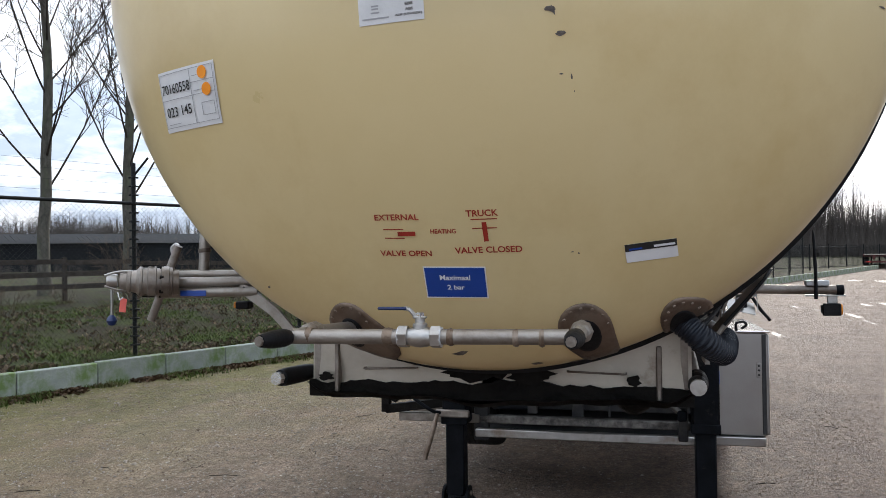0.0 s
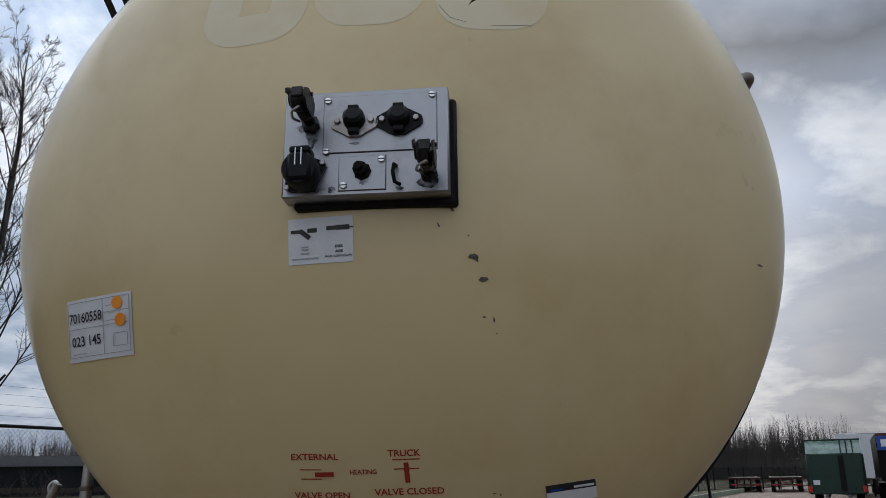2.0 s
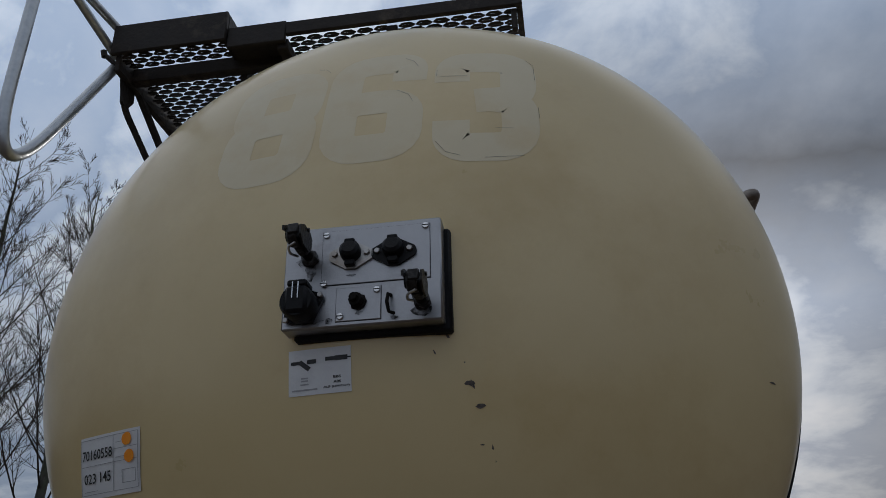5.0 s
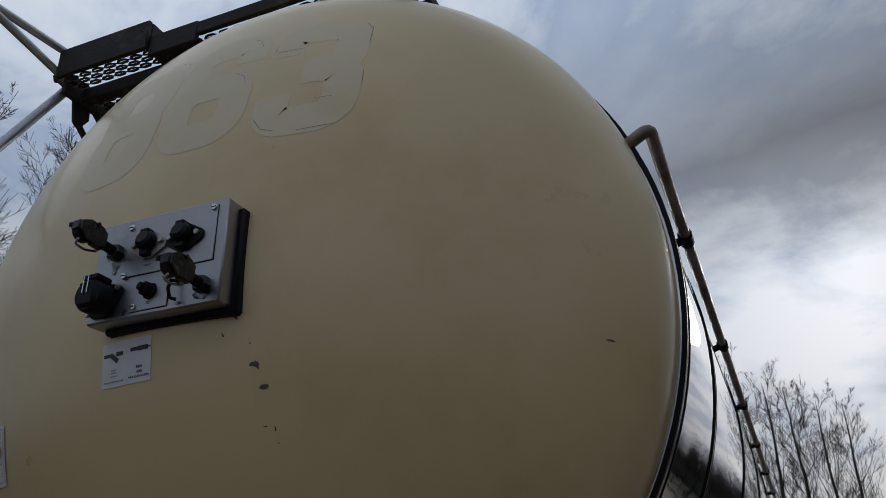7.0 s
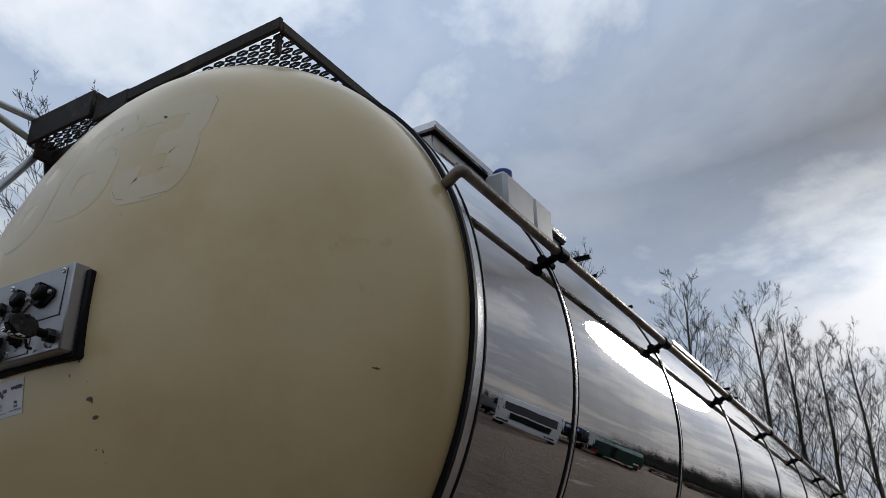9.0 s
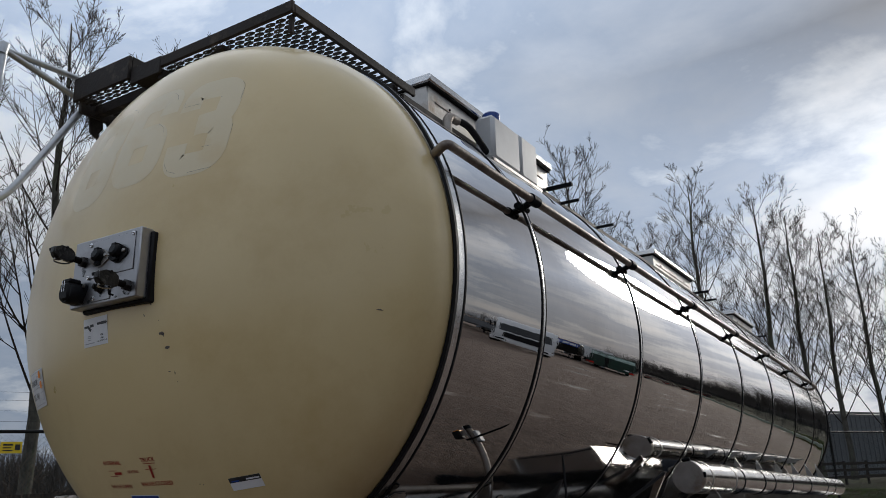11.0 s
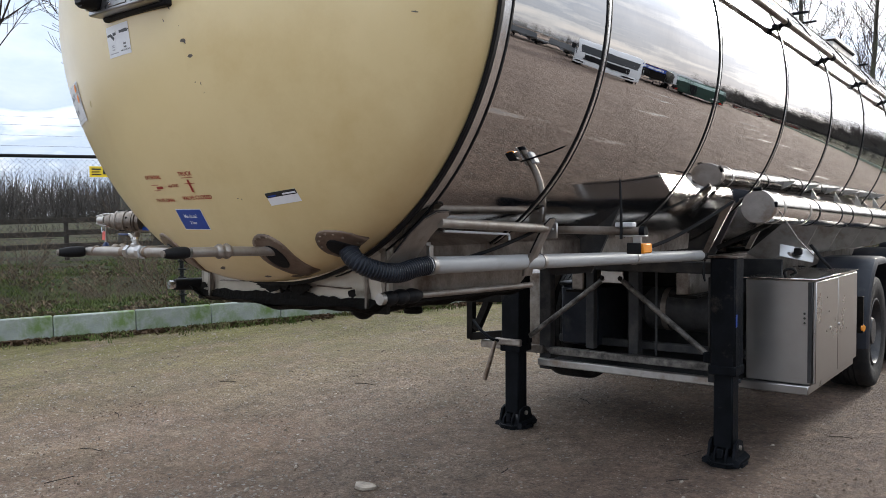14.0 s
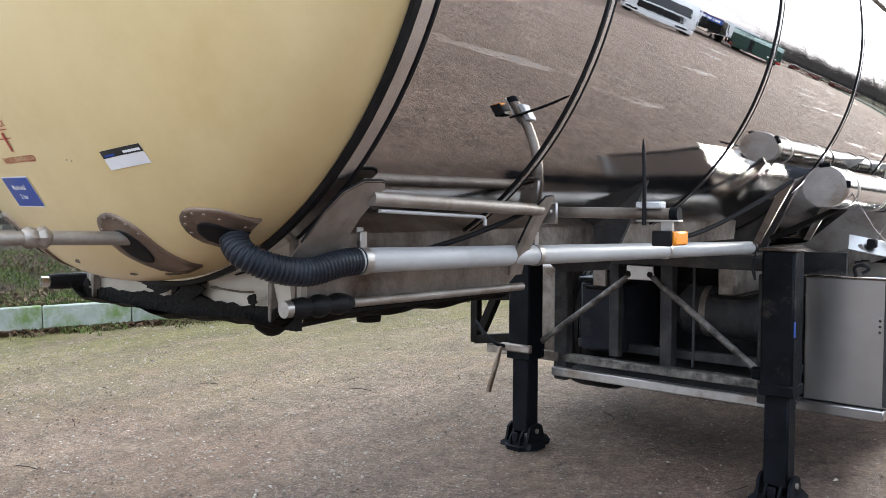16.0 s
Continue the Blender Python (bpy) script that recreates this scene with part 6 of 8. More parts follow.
part("lever_knob", revolve(bmesh.new(), [(0, -0.017), (0.011, -0.013), (0.017, 0), (0.012, 0.012), (0.006, 0.018), (0, 0.018)], (-1.196, -0.06, 1.510), (0, 0, 1), 14), NAVY, dc, "dark blue round knob")
part("butterfly_valve", revolve(bmesh.new(), [(0.0, -0.03), (0.040, -0.03), (0.040, -0.012), (0.047, -0.010), (0.047, -0.001), (0, -0.001)], DA, DAX, 24), DIRTY, dc)
for a, b, r in (((-1.10, 0.065, 1.653), (-0.78, 0.11, 1.655), 0.013), ((-1.04, 0.03, 1.627), (-0.76, 0.11, 1.631), 0.017), ((-1.085, 0.02, 1.592), (-0.77, 0.09, 1.599), 0.0155)):
    tp("discharge_pipe", tube(bmesh.new(), [a, b], r, 14), PIPESTEEL, "steel pipe")
bp_ = tp("drain_tube", tube(bmesh.new(), [(-1.13, 0.05, 1.505), (-1.08, 0.05, 1.626), (-1.03, 0.05, 1.746)], 0.0135, 12), DIRTY, "slanting steel drain tube")
part("lever_loop", tube(bmesh.new(), rounded([(-1.055, 0.07, 1.69), (-1.07, 0.07, 1.742), (-1.05, 0.07, 1.755), (-1.035, 0.06, 1.745)], 0.015), 0.005, 8), STEEL, bp_)
vpipe = tp("vertical_pipe", tube(bmesh.new(), [(-0.968, 0.1, 1.655), (-0.975, 0.12, 1.80)], 0.0175, 14), PIPESTEEL)
part("pipe_collar", tube(bmesh.new(), [(-0.971, 0.11, 1.725), (-0.972, 0.11, 1.738)], 0.021, 14), DIRTY, vpipe)
tp("pipe_label", box(-1.003, -0.912, 0.016, 0.0185, 1.585, 1.603, 0.0005, Matrix.Translation((0, 0, 0))), BLUE, "blue pipe sticker")
fl = tp("front_stay", prism(bmesh.new(), [(-0.83, 0.08, 1.622), (-0.805, 0.08, 1.618), (-0.70, 0.08, 1.545), (-0.62, 0.08, 1.46), (-0.66, 0.08, 1.46), (-0.725, 0.08, 1.525), (-0.83, 0.08, 1.595)], (0, 0.012, 0)), PIPESTEEL, "bright steel stay plate")
part("stay_bolt", bolt(bmesh.new(), (-0.812, 0.08, 1.606), (0, -1, 0), 0.008, 0.008), GREASE, fl)
sl = tp("side_lamp", box(-0.91, -0.86, 0.2, 0.24, 1.535, 1.562, 0.005), RUBBER, "small black side lamp")
part("lens", box(-0.918, -0.910, 0.205, 0.235, 1.538, 1.559, 0.002), AMBER, sl)

# ---- walkway and ladder on top ----
wk = tp("walkway", box(-1.09, -0.645, -0.22, -0.20, 3.648, 3.78, 0.004), BROWNPAINT, "dark brown steel walkway with open grating")
for args in ((-0.66, -0.645, -0.20, 0.06, 3.648, 3.78), (-0.645, -0.425, -0.205, -0.185, 3.62, 3.712), (-0.425, 0.42, -0.205, -0.185, 3.648, 3.705), (-1.09, -1.065, -0.18, 0.62, 3.60, 3.70), (0.40, 0.42, -0.185, 0.75, 3.648, 3.695),
             (-1.065, 0.385, 0.60, 0.64, 3.62, 3.68), (-1.065, -0.43, -0.10, -0.06, 3.605, 3.668), (-0.46, -0.42, -0.185, 0.62, 3.60, 3.646), (-0.06, -0.02, -0.185, 0.62, 3.62, 3.646), (0.38, 0.40, -0.185, -0.16, 3.56, 3.646), (-0.645, -0.62, -0.06, 0.60, 3.58, 3.66)):
    part("walkway_beam", box(*args, 0.004), BROWNPAINT, wk)
part("infill_plate", box(-0.642, -0.428, -0.183, -0.062, 3.641, 3.647, 0.001), BROWNPAINT, wk)


def grating(x0, x1, y0, y1, z):
    """Expanded metal: staggered lens-shaped slots between thin raised strands."""
    cx, cy, t = 0.062, 0.027, 0.004
    vs, fs = [], []
    rows, cols = int((y1 - y0) / cy), int((x1 - x0) / cx)
    for j in range(rows):
        for i in range(cols + 1):
            ox = x0 + (i - 0.5 * (j % 2)) * cx
            oy = y0 + j * cy
            if ox < x0 - 0.04 or ox + cx > x1 + 0.04:
                continue
            out = [(0, 0.5), (0.25, 0.02), (0.5, 0), (0.75, 0.02), (1, 0.5), (0.75, 0.98), (0.5, 1), (0.25, 0.98)]
            inn = [(0.12, 0.46), (0.26, 0.34), (0.5, 0.29), (0.74, 0.34), (0.88, 0.46), (0.74, 0.60), (0.5, 0.66), (0.26, 0.60)]
            b = len(vs)
            for (u, v), up in [(p, 0.0) for p in out] + [(p, 0.002) for p in inn]:
                vs.append((ox + u * cx, oy + v * cy, z + up + (0.003 if v > 0.62 else 0)))
            for (u, v), up in [(p, -t) for p in out] + [(p, -t) for p in inn]:
                vs.append((ox + u * cx, oy + v * cy, z + up + (0.003 if v > 0.62 else 0)))
            for k in range(8):
                q = (k + 1) % 8
                fs.append((b + k, b + q, b + 8 + q, b + 8 + k))
                fs.append((b + 16 + q, b + 16 + k, b + 24 + k, b + 24 + q))
                fs.append((b + 8 + k, b + 8 + q, b + 24 + q, b + 24 + k))
    return vs, fs


for x0, x1, y0, y1 in ((-1.06, -0.66, -0.20, -0.10), (-1.06, -0.46, -0.06, 0.60), (-0.42, -0.06, -0.18, 0.60), (-0.02, 0.38, -0.18, 0.60)):
    vs, fs = grating(x0, x1, y0, y1, 3.652)
    raw("grating", vs, fs, BROWNPAINT, wk, "open expanded metal grating")
part("walkway_stay", tube(bmesh.new(), rounded([(-1.09, -0.12, 3.65), (-1.10, -0.06, 3.52), (-0.98, 0.30, 3.12), (-0.96, 0.34, 3.02)], 0.04), 0.013, 8), BROWNPAINT, wk)
part("walkway_stay", rod((-1.08, -0.02, 3.62), (-0.93, 0.40, 3.08), 0.015, 8), BROWNPAINT, wk)
part("stay_plate", prism(bmesh.new(), [(-1.095, -0.13, 3.66), (-1.095, -0.04, 3.66), (-1.095, -0.03, 3.56), (-1.095, -0.07, 3.50), (-1.095, -0.10, 3.52)], (0.012, 0, 0)), BROWNPAINT, wk)
# long edge beam running back over the man-lid boxes
tp("walkway_rail", box(0.375, 0.415, 0.64, 9.5, 3.565, 3.625, 0.005), BROWNPAINT, "brown edge beam along the walkway")
tp("walkway_rail", box(-0.86, -0.82, 0.64, 9.5, 3.30, 3.36, 0.005), BROWNPAINT)
for y in (1.0, 2.0, 3.28, 4.56, 5.86, 7.15, 8.45, 9.4):
    tp("rail_foot", box(0.385, 0.405, y - 0.02, y + 0.02, 3.48, 3.57, 0.003), BROWNPAINT)
tp("walkway_deck", box(-0.82, 0.37, 2.6, 9.5, 3.562, 3.59, 0.004), BROWNPAINT)
LV, LB, LJ = (-1.14, -0.575, 3.80), (-1.105, -0.62, 2.80), (-1.115, -0.135, 3.655)
ld = tp("access_ladder", tube(bmesh.new(), rounded([LV, LB, LJ], 0.45, 16), 0.019, 14), GALV, "galvanised tube ladder guard beside the walkway")
for a, b in ((LV, (-1.10, -0.17, 3.80)), (LV, (-1.10, -0.16, 3.68))):
    part("ladder_tube", rod(a, b, 0.016, 12), GALV, ld)
part("tube_joint", rod((LV[0], LV[1] - 0.01, LV[2] - 0.03), (LV[0], LV[1], LV[2] + 0.03), 0.026, 12), GALV, ld)
part("hinge_pin", rod((-1.14, -0.16, 3.69), (-1.09, -0.15, 3.64), 0.010, 8), BROWNPAINT, ld)
part("hinge_eye", tube(bmesh.new(), [(-1.15, -0.16, 3.69), (-1.155, -0.165, 3.715)], 0.012, 10), BROWNPAINT, ld)


def lid_box(y0, y1, x1, z1, label):
    b = tp("lid_box", box(-0.42, x1 - 0.03, y0 + 0.02, y1 - 0.02, 3.50, z1 - 0.055, 0.006), STEEL, label)
    part("box_lid", box(-0.45, x1, y0, y1, z1 - 0.05, z1, 0.008), BRIGHT, b)
    part("lid_lip", box(-0.44, x1 - 0.012, y0 + 0.008, y1 - 0.008, z1 - 0.062, z1 - 0.048, 0.003), GREASE, b)
    for y in (y0 + 0.25, y1 - 0.3):
        part("rivet", bolt(bmesh.new(), (x1 - 0.03, y, z1 - 0.12), (1, 0, 0), 0.008, 0.005), GREASE, b)
    part("stay_arm", box(x1 - 0.028, x1 + 0.16, y1 - 0.06, y1 - 0.03, z1 - 0.21, z1 - 0.185, 0.003), LEGPAINT, b)
    part("drip_edge", box(x1 - 0.031, x1 - 0.026, y0 + 0.1, y1 - 0.1, z1 - 0.14, z1 - 0.13, 0.001), DIRTY, b)
    return b


lid_box(0.86, 2.44, 0.44, 3.84, "steel man-lid box with a sloping lid")
lid_box(4.95, 6.30, 0.375, 3.85, "steel man-lid box with a flat lid")
lid_box(8.40, 9.60, 0.34, 3.85, "steel man-lid box with a flat lid")
for y in (2.62, 6.5, 3.3):
    tp("marker_stub", box(0.40, 0.55, y, y + 0.02, 3.60, 3.62, 0.003), LEGPAINT)
jc = tp("water_canister", box(0.455, 0.585, 1.30, 1.64, 3.455, 3.735, 0.022), WHITEPL, "white plastic water canister with a blue cap")
part("shoulder", box(0.462, 0.578, 1.655, 1.90, 3.45, 3.75, 0.025), WHITEPL, jc)
part("cap", revolve(bmesh.new(), [(0, 0.05), (0.045, 0.05), (0.052, 0.042), (0.052, 0.0)], (0.52, 1.40, 3.73), (0, 0, 1), 22), BLUECAP, jc, "blue screw cap")
part("tray", box(0.43, 0.59, 1.28, 1.92, 3.43, 3.456, 0.004), STEEL, jc)
tp("vent_elbow", tube(bmesh.new(), rounded([(0.50, 0.93, 3.42), (0.50, 0.93, 3.59), (0.50, 1.04, 3.60)], 0.05), 0.026, 14), PIPESTEEL, "stained steel pipe elbow")
tp("feed_hose", tube(bmesh.new(), rounded([(0.50, 1.02, 3.60), (0.53, 1.10, 3.59), (0.55, 1.20, 3.52), (0.53, 1.31, 3.50)], 0.06), 0.019, 12), RUBBER)
tp("saddle_board", box(0.41, 0.44, 0.70, 1.30, 3.38, 3.52, 0.004), STEEL)


# ---- kerb, verge and fence ----
def frange(a, b, step):
    k = 0
    while a + k * step < b:
        yield a + k * step
        k += 1


ALONG = math.atan2(-U.x, U.y)  # turn that lays a thing's own y along the kerb


def place(s, d, z=0.0, turn=0.0):
    p = yard(s, d, z)
    return Matrix.Translation(p) @ Matrix.Rotation(ALONG + turn, 4, "Z")


kerb = tagged(new("kerb"), "row of mossy grey concrete kerb stones edging the yard", "kerb", kind="structure")
STONES = []
for k in range(4):
    bm = bmesh.new()
    cbox(bm, -0.12, 0.0, -0.52, 0.52, -0.1, 0.315, 0.014)
    for v in bm.verts:
        v.co += Vector((0.004, 0.003, 0.006)) * noise.noise(v.co * 3 + Vector((k * 7, 0, 0)))
    ob = part("kerb_stone", bm, CONCRETE, kerb)
    STONES.append(ob.data)
    ob.matrix_world = place(-20 + 1.05 * k, 0.0)
rng = random.Random(4)
for k in range(4, 84):
    ob = new("kerb_stone", STONES[rng.randrange(4)])
    ob.parent = kerb
    ob.matrix_world = place(-20 + 1.05 * k, rng.uniform(-0.008, 0.008), rng.uniform(-0.01, 0.01), rng.uniform(-0.006, 0.006))


def blades(name, spots, material, label, category, h=(0.05, 0.16), w=0.006, lean=0.5, seed=1, per=3):
    """Tufts of thin tapered blades, two quads each."""
    rng = random.Random(seed)
    V, F = [], []
    for p in spots:
        for _ in range(per):
            a = rng.uniform(0, 6.283)
            L = rng.uniform(*h)
            dx, dy = math.cos(a), math.sin(a)
            q = Vector((p[0] + rng.uniform(-0.05, 0.05), p[1] + rng.uniform(-0.05, 0.05), p[2] - 0.01))
            sx, sy = -dy * w, dx * w
            ln = lean * rng.uniform(0.2, 1.0) * L
            n = len(V)
            V += [(q.x - sx, q.y - sy, q.z), (q.x + sx, q.y + sy, q.z),
                  (q.x + dx * ln * 0.4 + sx * 0.7, q.y + dy * ln * 0.4 + sy * 0.7, q.z + L * 0.6), (q.x + dx * ln * 0.4 - sx * 0.7, q.y + dy * ln * 0.4 - sy * 0.7, q.z + L * 0.6),
                  (q.x + dx * ln, q.y + dy * ln, q.z + L)]
            F += [(n, n + 1, n + 2, n + 3), (n + 3, n + 2, n + 4)]
    return tagged(raw(name, V, F, material), label, category, kind="stuff")


rng = random.Random(11)
spots = []
for _ in range(95000):
    s, d = -9 + 44 * rng.random() ** 1.7, -0.14 - 12.5 * rng.random() ** 1.5
    n = noise.noise((s * 0.55, d * 0.55, 3.0)) + 0.5 * noise.noise((s * 1.7, d * 1.7, 8.0))
    if n < 0.02 - 0.3 * rng.random():
        continue
    spots.append(yard(s, d, verge_z(s, d)))
blades("verge_grass", spots, GRASS, "short winter grass on the verge behind the kerb", "grass", (0.03, 0.105), 0.0065, 1.3, 2, 4)
spots = []
for _ in range(12000):
    s, d = -12 + 42 * rng.random() ** 1.4, 0.02 + abs(rng.gauss(0, 0.20))
    if noise.noise((s * 1.3, d, 6.0)) > -0.1:
        spots.append(yard(s, d, 0.0))
blades("kerb_weeds", spots, GRASS, "low moss and weeds along the kerb's foot", "weeds", (0.02, 0.085), 0.007, 1.2, 3, 3)
spots = []
for _ in range(1500):
    s, d = rng.uniform(-12, 22), -rng.uniform(0.2, 9.0)
    if noise.noise((s * 0.4, d * 0.4, 13.0)) > 0.05:
        spots.append(yard(s, d, verge_z(s, d)))
blades("dry_stalks", spots, SCRUB, "dry brown weed stalks on the verge", "stalks", (0.15, 0.5), 0.004, 0.6, 5, 3)


def litter(name, spots, material, label, category, size, seed, flat=0.35):
    rng = random.Random(seed)
    V, F = [], []
    for p in spots:
        r = rng.uniform(*size)
        a, b = rng.uniform(0, 6.283), rng.uniform(-0.5, 0.5)
        n = len(V)
        for k in range(5):
            t = a + k * 1.2566
            q = r * (1 if k % 2 else 0.6)
            V.append((p[0] + q * math.cos(t), p[1] + q * math.sin(t), p[2] + 0.006 + flat * r * (0.6 + math.sin(t + b * 9))))
        V.append((p[0], p[1], p[2] + 0.004))
        F += [(n + k, n + (k + 1) % 5, n + 5) for k in range(5)]
    return tagged(raw(name, V, F, material), label, category, kind="stuff")


spots = []
for _ in range(21000):
    s = -12 + 42 * rng.random() ** 1.4
    d = 0.015 + abs(rng.gauss(0, 0.15)) if rng.random() < 0.8 else -0.14 - abs(rng.gauss(0, 0.5))
    if noise.noise((s * 0.9, 0, 16.0)) > -0.25:
        spots.append(yard(s, d, 0.0 if d > 0 else verge_z(s, d)))
litter("leaf_litter", spots, LEAF, "dead brown leaves blown against the kerb", "leaves", (0.016, 0.046), 6, 0.6)

spots = []
for _ in range(30000):
    s, d = -10 + 40 * rng.random() ** 1.5, -0.16 - 10.5 * rng.random() ** 1.5
    if noise.noise((s * 0.8, d * 0.8, 21.0)) + 0.4 * noise.noise((s * 2.6, d * 2.6, 4.0)) > -0.05:
        spots.append(yard(s, d, verge_z(s, d) + 0.02))
litter("verge_litter", spots, LITTER, "dead leaves and bramble scraps strewn over the verge", "leaves", (0.018, 0.055), 16, 0.8)

# loose stones, five-sided lumps
V, F = [], []
rng = random.Random(21)
for _ in range(26000):
    x, y = rng.uniform(-7.5, 5.5), rng.uniform(-3.0, 9.5)
    near = math.hypot(x - 1, y + 1)
    d = (Vector((x, y, 0)) - KERB0).dot(NR)
    if d < 0.1 or rng.random() > 7.0 / (4.0 + near) or (x > -1.2 and rng.random() > 0.10 + 0.25 * max(0.0, 0.4 - x)):
        continue
    r = 0.004 + 0.011 * rng.random() ** 2.6 + (0.009 if rng.random() < 0.012 else 0)
    n = len(V)
    a0 = rng.uniform(0, 6.283)
    c0, s0 = math.cos(3 * a0), math.sin(3 * a0)
    for k in range(5):
        a = a0 + k * 1.2566
        q = r * rng.uniform(0.75, 1.25)
        V.append((x + q * math.cos(a) * 1.35 * c0 - q * math.sin(a) * 0.7 * s0, y + q * math.cos(a) * 1.35 * s0 + q * math.sin(a) * 0.7 * c0, -0.004))
    for k in range(5):
        a = a0 + k * 1.2566 + 0.3
        q = r * rng.uniform(0.45, 0.8)
        V.append((x + q * math.cos(a) * 1.35 * c0 - q * math.sin(a) * 0.7 * s0, y + q * math.cos(a) * 1.35 * s0 + q * math.sin(a) * 0.7 * c0, r * rng.uniform(0.2, 0.55)))
    F += [(n + k, n + (k + 1) % 5, n + 5 + (k + 1) % 5, n + 5 + k) for k in range(5)] + [tuple(n + 5 + k for k in range(5))]
tagged(raw("loose_stones", V, F, PEBBLE), "small pale stones lying loose on the gravel", "stones", kind="stuff")

# one flat pale stone
tagged(part("flat_stone", prism(bmesh.new(), [(-0.80 + 0.075 * math.cos(a) * (1 + 0.2 * math.sin(3 * a)), 1.28 + 0.05 * math.sin(a), -0.003) for a in [2 * math.pi * k / 11 for k in range(11)]], (0.004, 0.002, 0.016)), PEBBLE), "flat pale stone trodden into the gravel", "stone")

# crumbs of dark dirt in drifts
V, F = [], []
for _ in range(26000):
    x, y = rng.uniform(-6.5, 5.0), rng.uniform(-2.5, 8.0)
    if (Vector((x, y, 0)) - KERB0).dot(NR) < 0.15:
        continue
    if noise.noise((x * 1.1, y * 1.1, 31.0)) + 0.7 * noise.noise((x * 3.3, y * 3.3, 17.0)) < -0.35 + 1.1 * rng.random() ** 0.6:
        continue
    r = 0.003 + 0.0085 * rng.random() ** 2.5
    n = len(V)
    a0 = rng.uniform(0, 6.283)
    for ring, z, lo, hi in ((0, -0.004, 0.75, 1.3), (1, 0.5, 0.4, 0.8)):
        for k in range(5):
            a = a0 + k * 1.2566 + 0.3 * ring
            q = r * rng.uniform(lo, hi)
            V.append((x + q * math.cos(a), y + q * math.sin(a), z if ring == 0 else r * rng.uniform(0.25, 0.6)))
    F += [(n + k, n + (k + 1) % 5, n + 5 + (k + 1) % 5, n + 5 + k) for k in range(5)] + [tuple(n + 5 + k for k in range(5))]
tagged(raw("dirt_crumbs", V, F, CRUMB), "brown crumbs of dirt lying on the gravel", "dirt", kind="stuff")

# twigs dropped on the yard
bm = bmesh.new()
for _ in range(30):
    x, y = rng.uniform(-5, 3), rng.uniform(-1.5, 6)
    if (Vector((x, y, 0)) - KERB0).dot(NR) < 0.4:
        continue
    a, L = rng.uniform(0, 3.14), rng.uniform(0.05, 0.22)
    v = Vector((math.cos(a), math.sin(a), 0)) * L
    tube(bm, [Vector((x, y, 0.008)), Vector((x, y, 0.012)) + v * 0.5 + Vector((0.01, 0.01, 0)), Vector((x, y, 0.008)) + v], 0.0028, 5)
tagged(part("fallen_twigs", bm, TWIG), "thin brown twigs fallen on the gravel", "twigs", kind="stuff")

# ---- mesh fence ----
FD, F0, FZ, FTOP, SPAN = -0.27, 1.20, 0.26, 2.47, 3.17
mesh_fence = tagged(new("mesh_fence"), "black chain-link fence with barbed wire above, behind the kerb", "fence", kind="structure")
bm = bmesh.new()
tube(bm, [Vector((0, 0, -0.3)), Vector((0, 0, 3.02))], 0.032, 10)
revolve(bm, [(0.0, 3.02), (0.034, 3.02), (0.030, 3.045), (0.0, 3.055)], Vector((0, 0, 0)), Vector((0, 0, 1)), 10)
tube(bm, rounded([Vector((0, 0, 2.86)), Vector((0.05, 0.05, 2.95)), Vector((0.16, 0.13, 3.12))], 0.03, 3), 0.016, 8)
for k in range(20):
    for a in (-1, 1):
        cbox(bm, *sorted((a * 0.018, a * 0.05)), -0.05, 0.05, 0.45 + 0.125 * k, 0.475 + 0.125 * k, 0.004)
post = part("post", bm, FENCEMAT, mesh_fence)
SPANS = range(-8, 14)
for k in SPANS:
    ob = post if k == SPANS[0] else new("post", post.data)
    ob.parent = mesh_fence
    ob.matrix_world = place(F0 + SPAN * k, FD, 0.0)
sa, sb = F0 + SPAN * SPANS[0], F0 + SPAN * SPANS[-1]
part("top_rail", rod(yard(sa, FD, FTOP), yard(sb, FD, FTOP), 0.024, 10), FENCEMAT, mesh_fence)
for z in (0.32, 1.35, 2.60, 2.74, 2.88, 2.99):
    part("tension_wire" if z < 2.5 else "barbed_wire", rod(yard(sa, FD + 0.03, z), yard(sb, FD + 0.03, z), 0.0026 if z < 2.5 else 0.002, 4), WIRE, mesh_fence)


def diamond(s0, s1, w=0.072):
    """Woven diamond mesh between two stretches of fence, as thin square wires."""
    V, F = [], []
    h = FTOP - FZ - 0.04

    def wire(a, b, r=0.0023):
        n = len(V)
        for p in (a, b):
            V.extend([(p + U * r)[:], (p + NR * r)[:], (p - U * r)[:], (p - NR * r)[:]])
        F.extend([(n + k, n + (k + 1) % 4, n + 4 + (k + 1) % 4, n + 4 + k) for k in range(4)])

    for s in frange(s0 - h, s1, w):
        for sg in (1, -1):
            a, b = (s, 0.0), (s + h, h)
            if a[0] < s0:
                a = (s0, s0 - s)
            if b[0] > s1:
                b = (s1, s1 - s)
            if b[0] <= a[0]:
                continue
            za, zb = (FZ + a[1], FZ + b[1]) if sg > 0 else (FZ + h - a[1], FZ + h - b[1])
            wire(yard(a[0], FD + 0.036 + 0.003 * sg, za), yard(b[0], FD + 0.036 + 0.003 * sg, zb))
    return V, F


for k in SPANS[:-1]:
    V, F = diamond(F0 + SPAN * k, F0 + SPAN * (k + 1), 0.072 if -6 < k < 6 else 0.144)
    raw("wire_mesh", V, F, WIRE, mesh_fence)

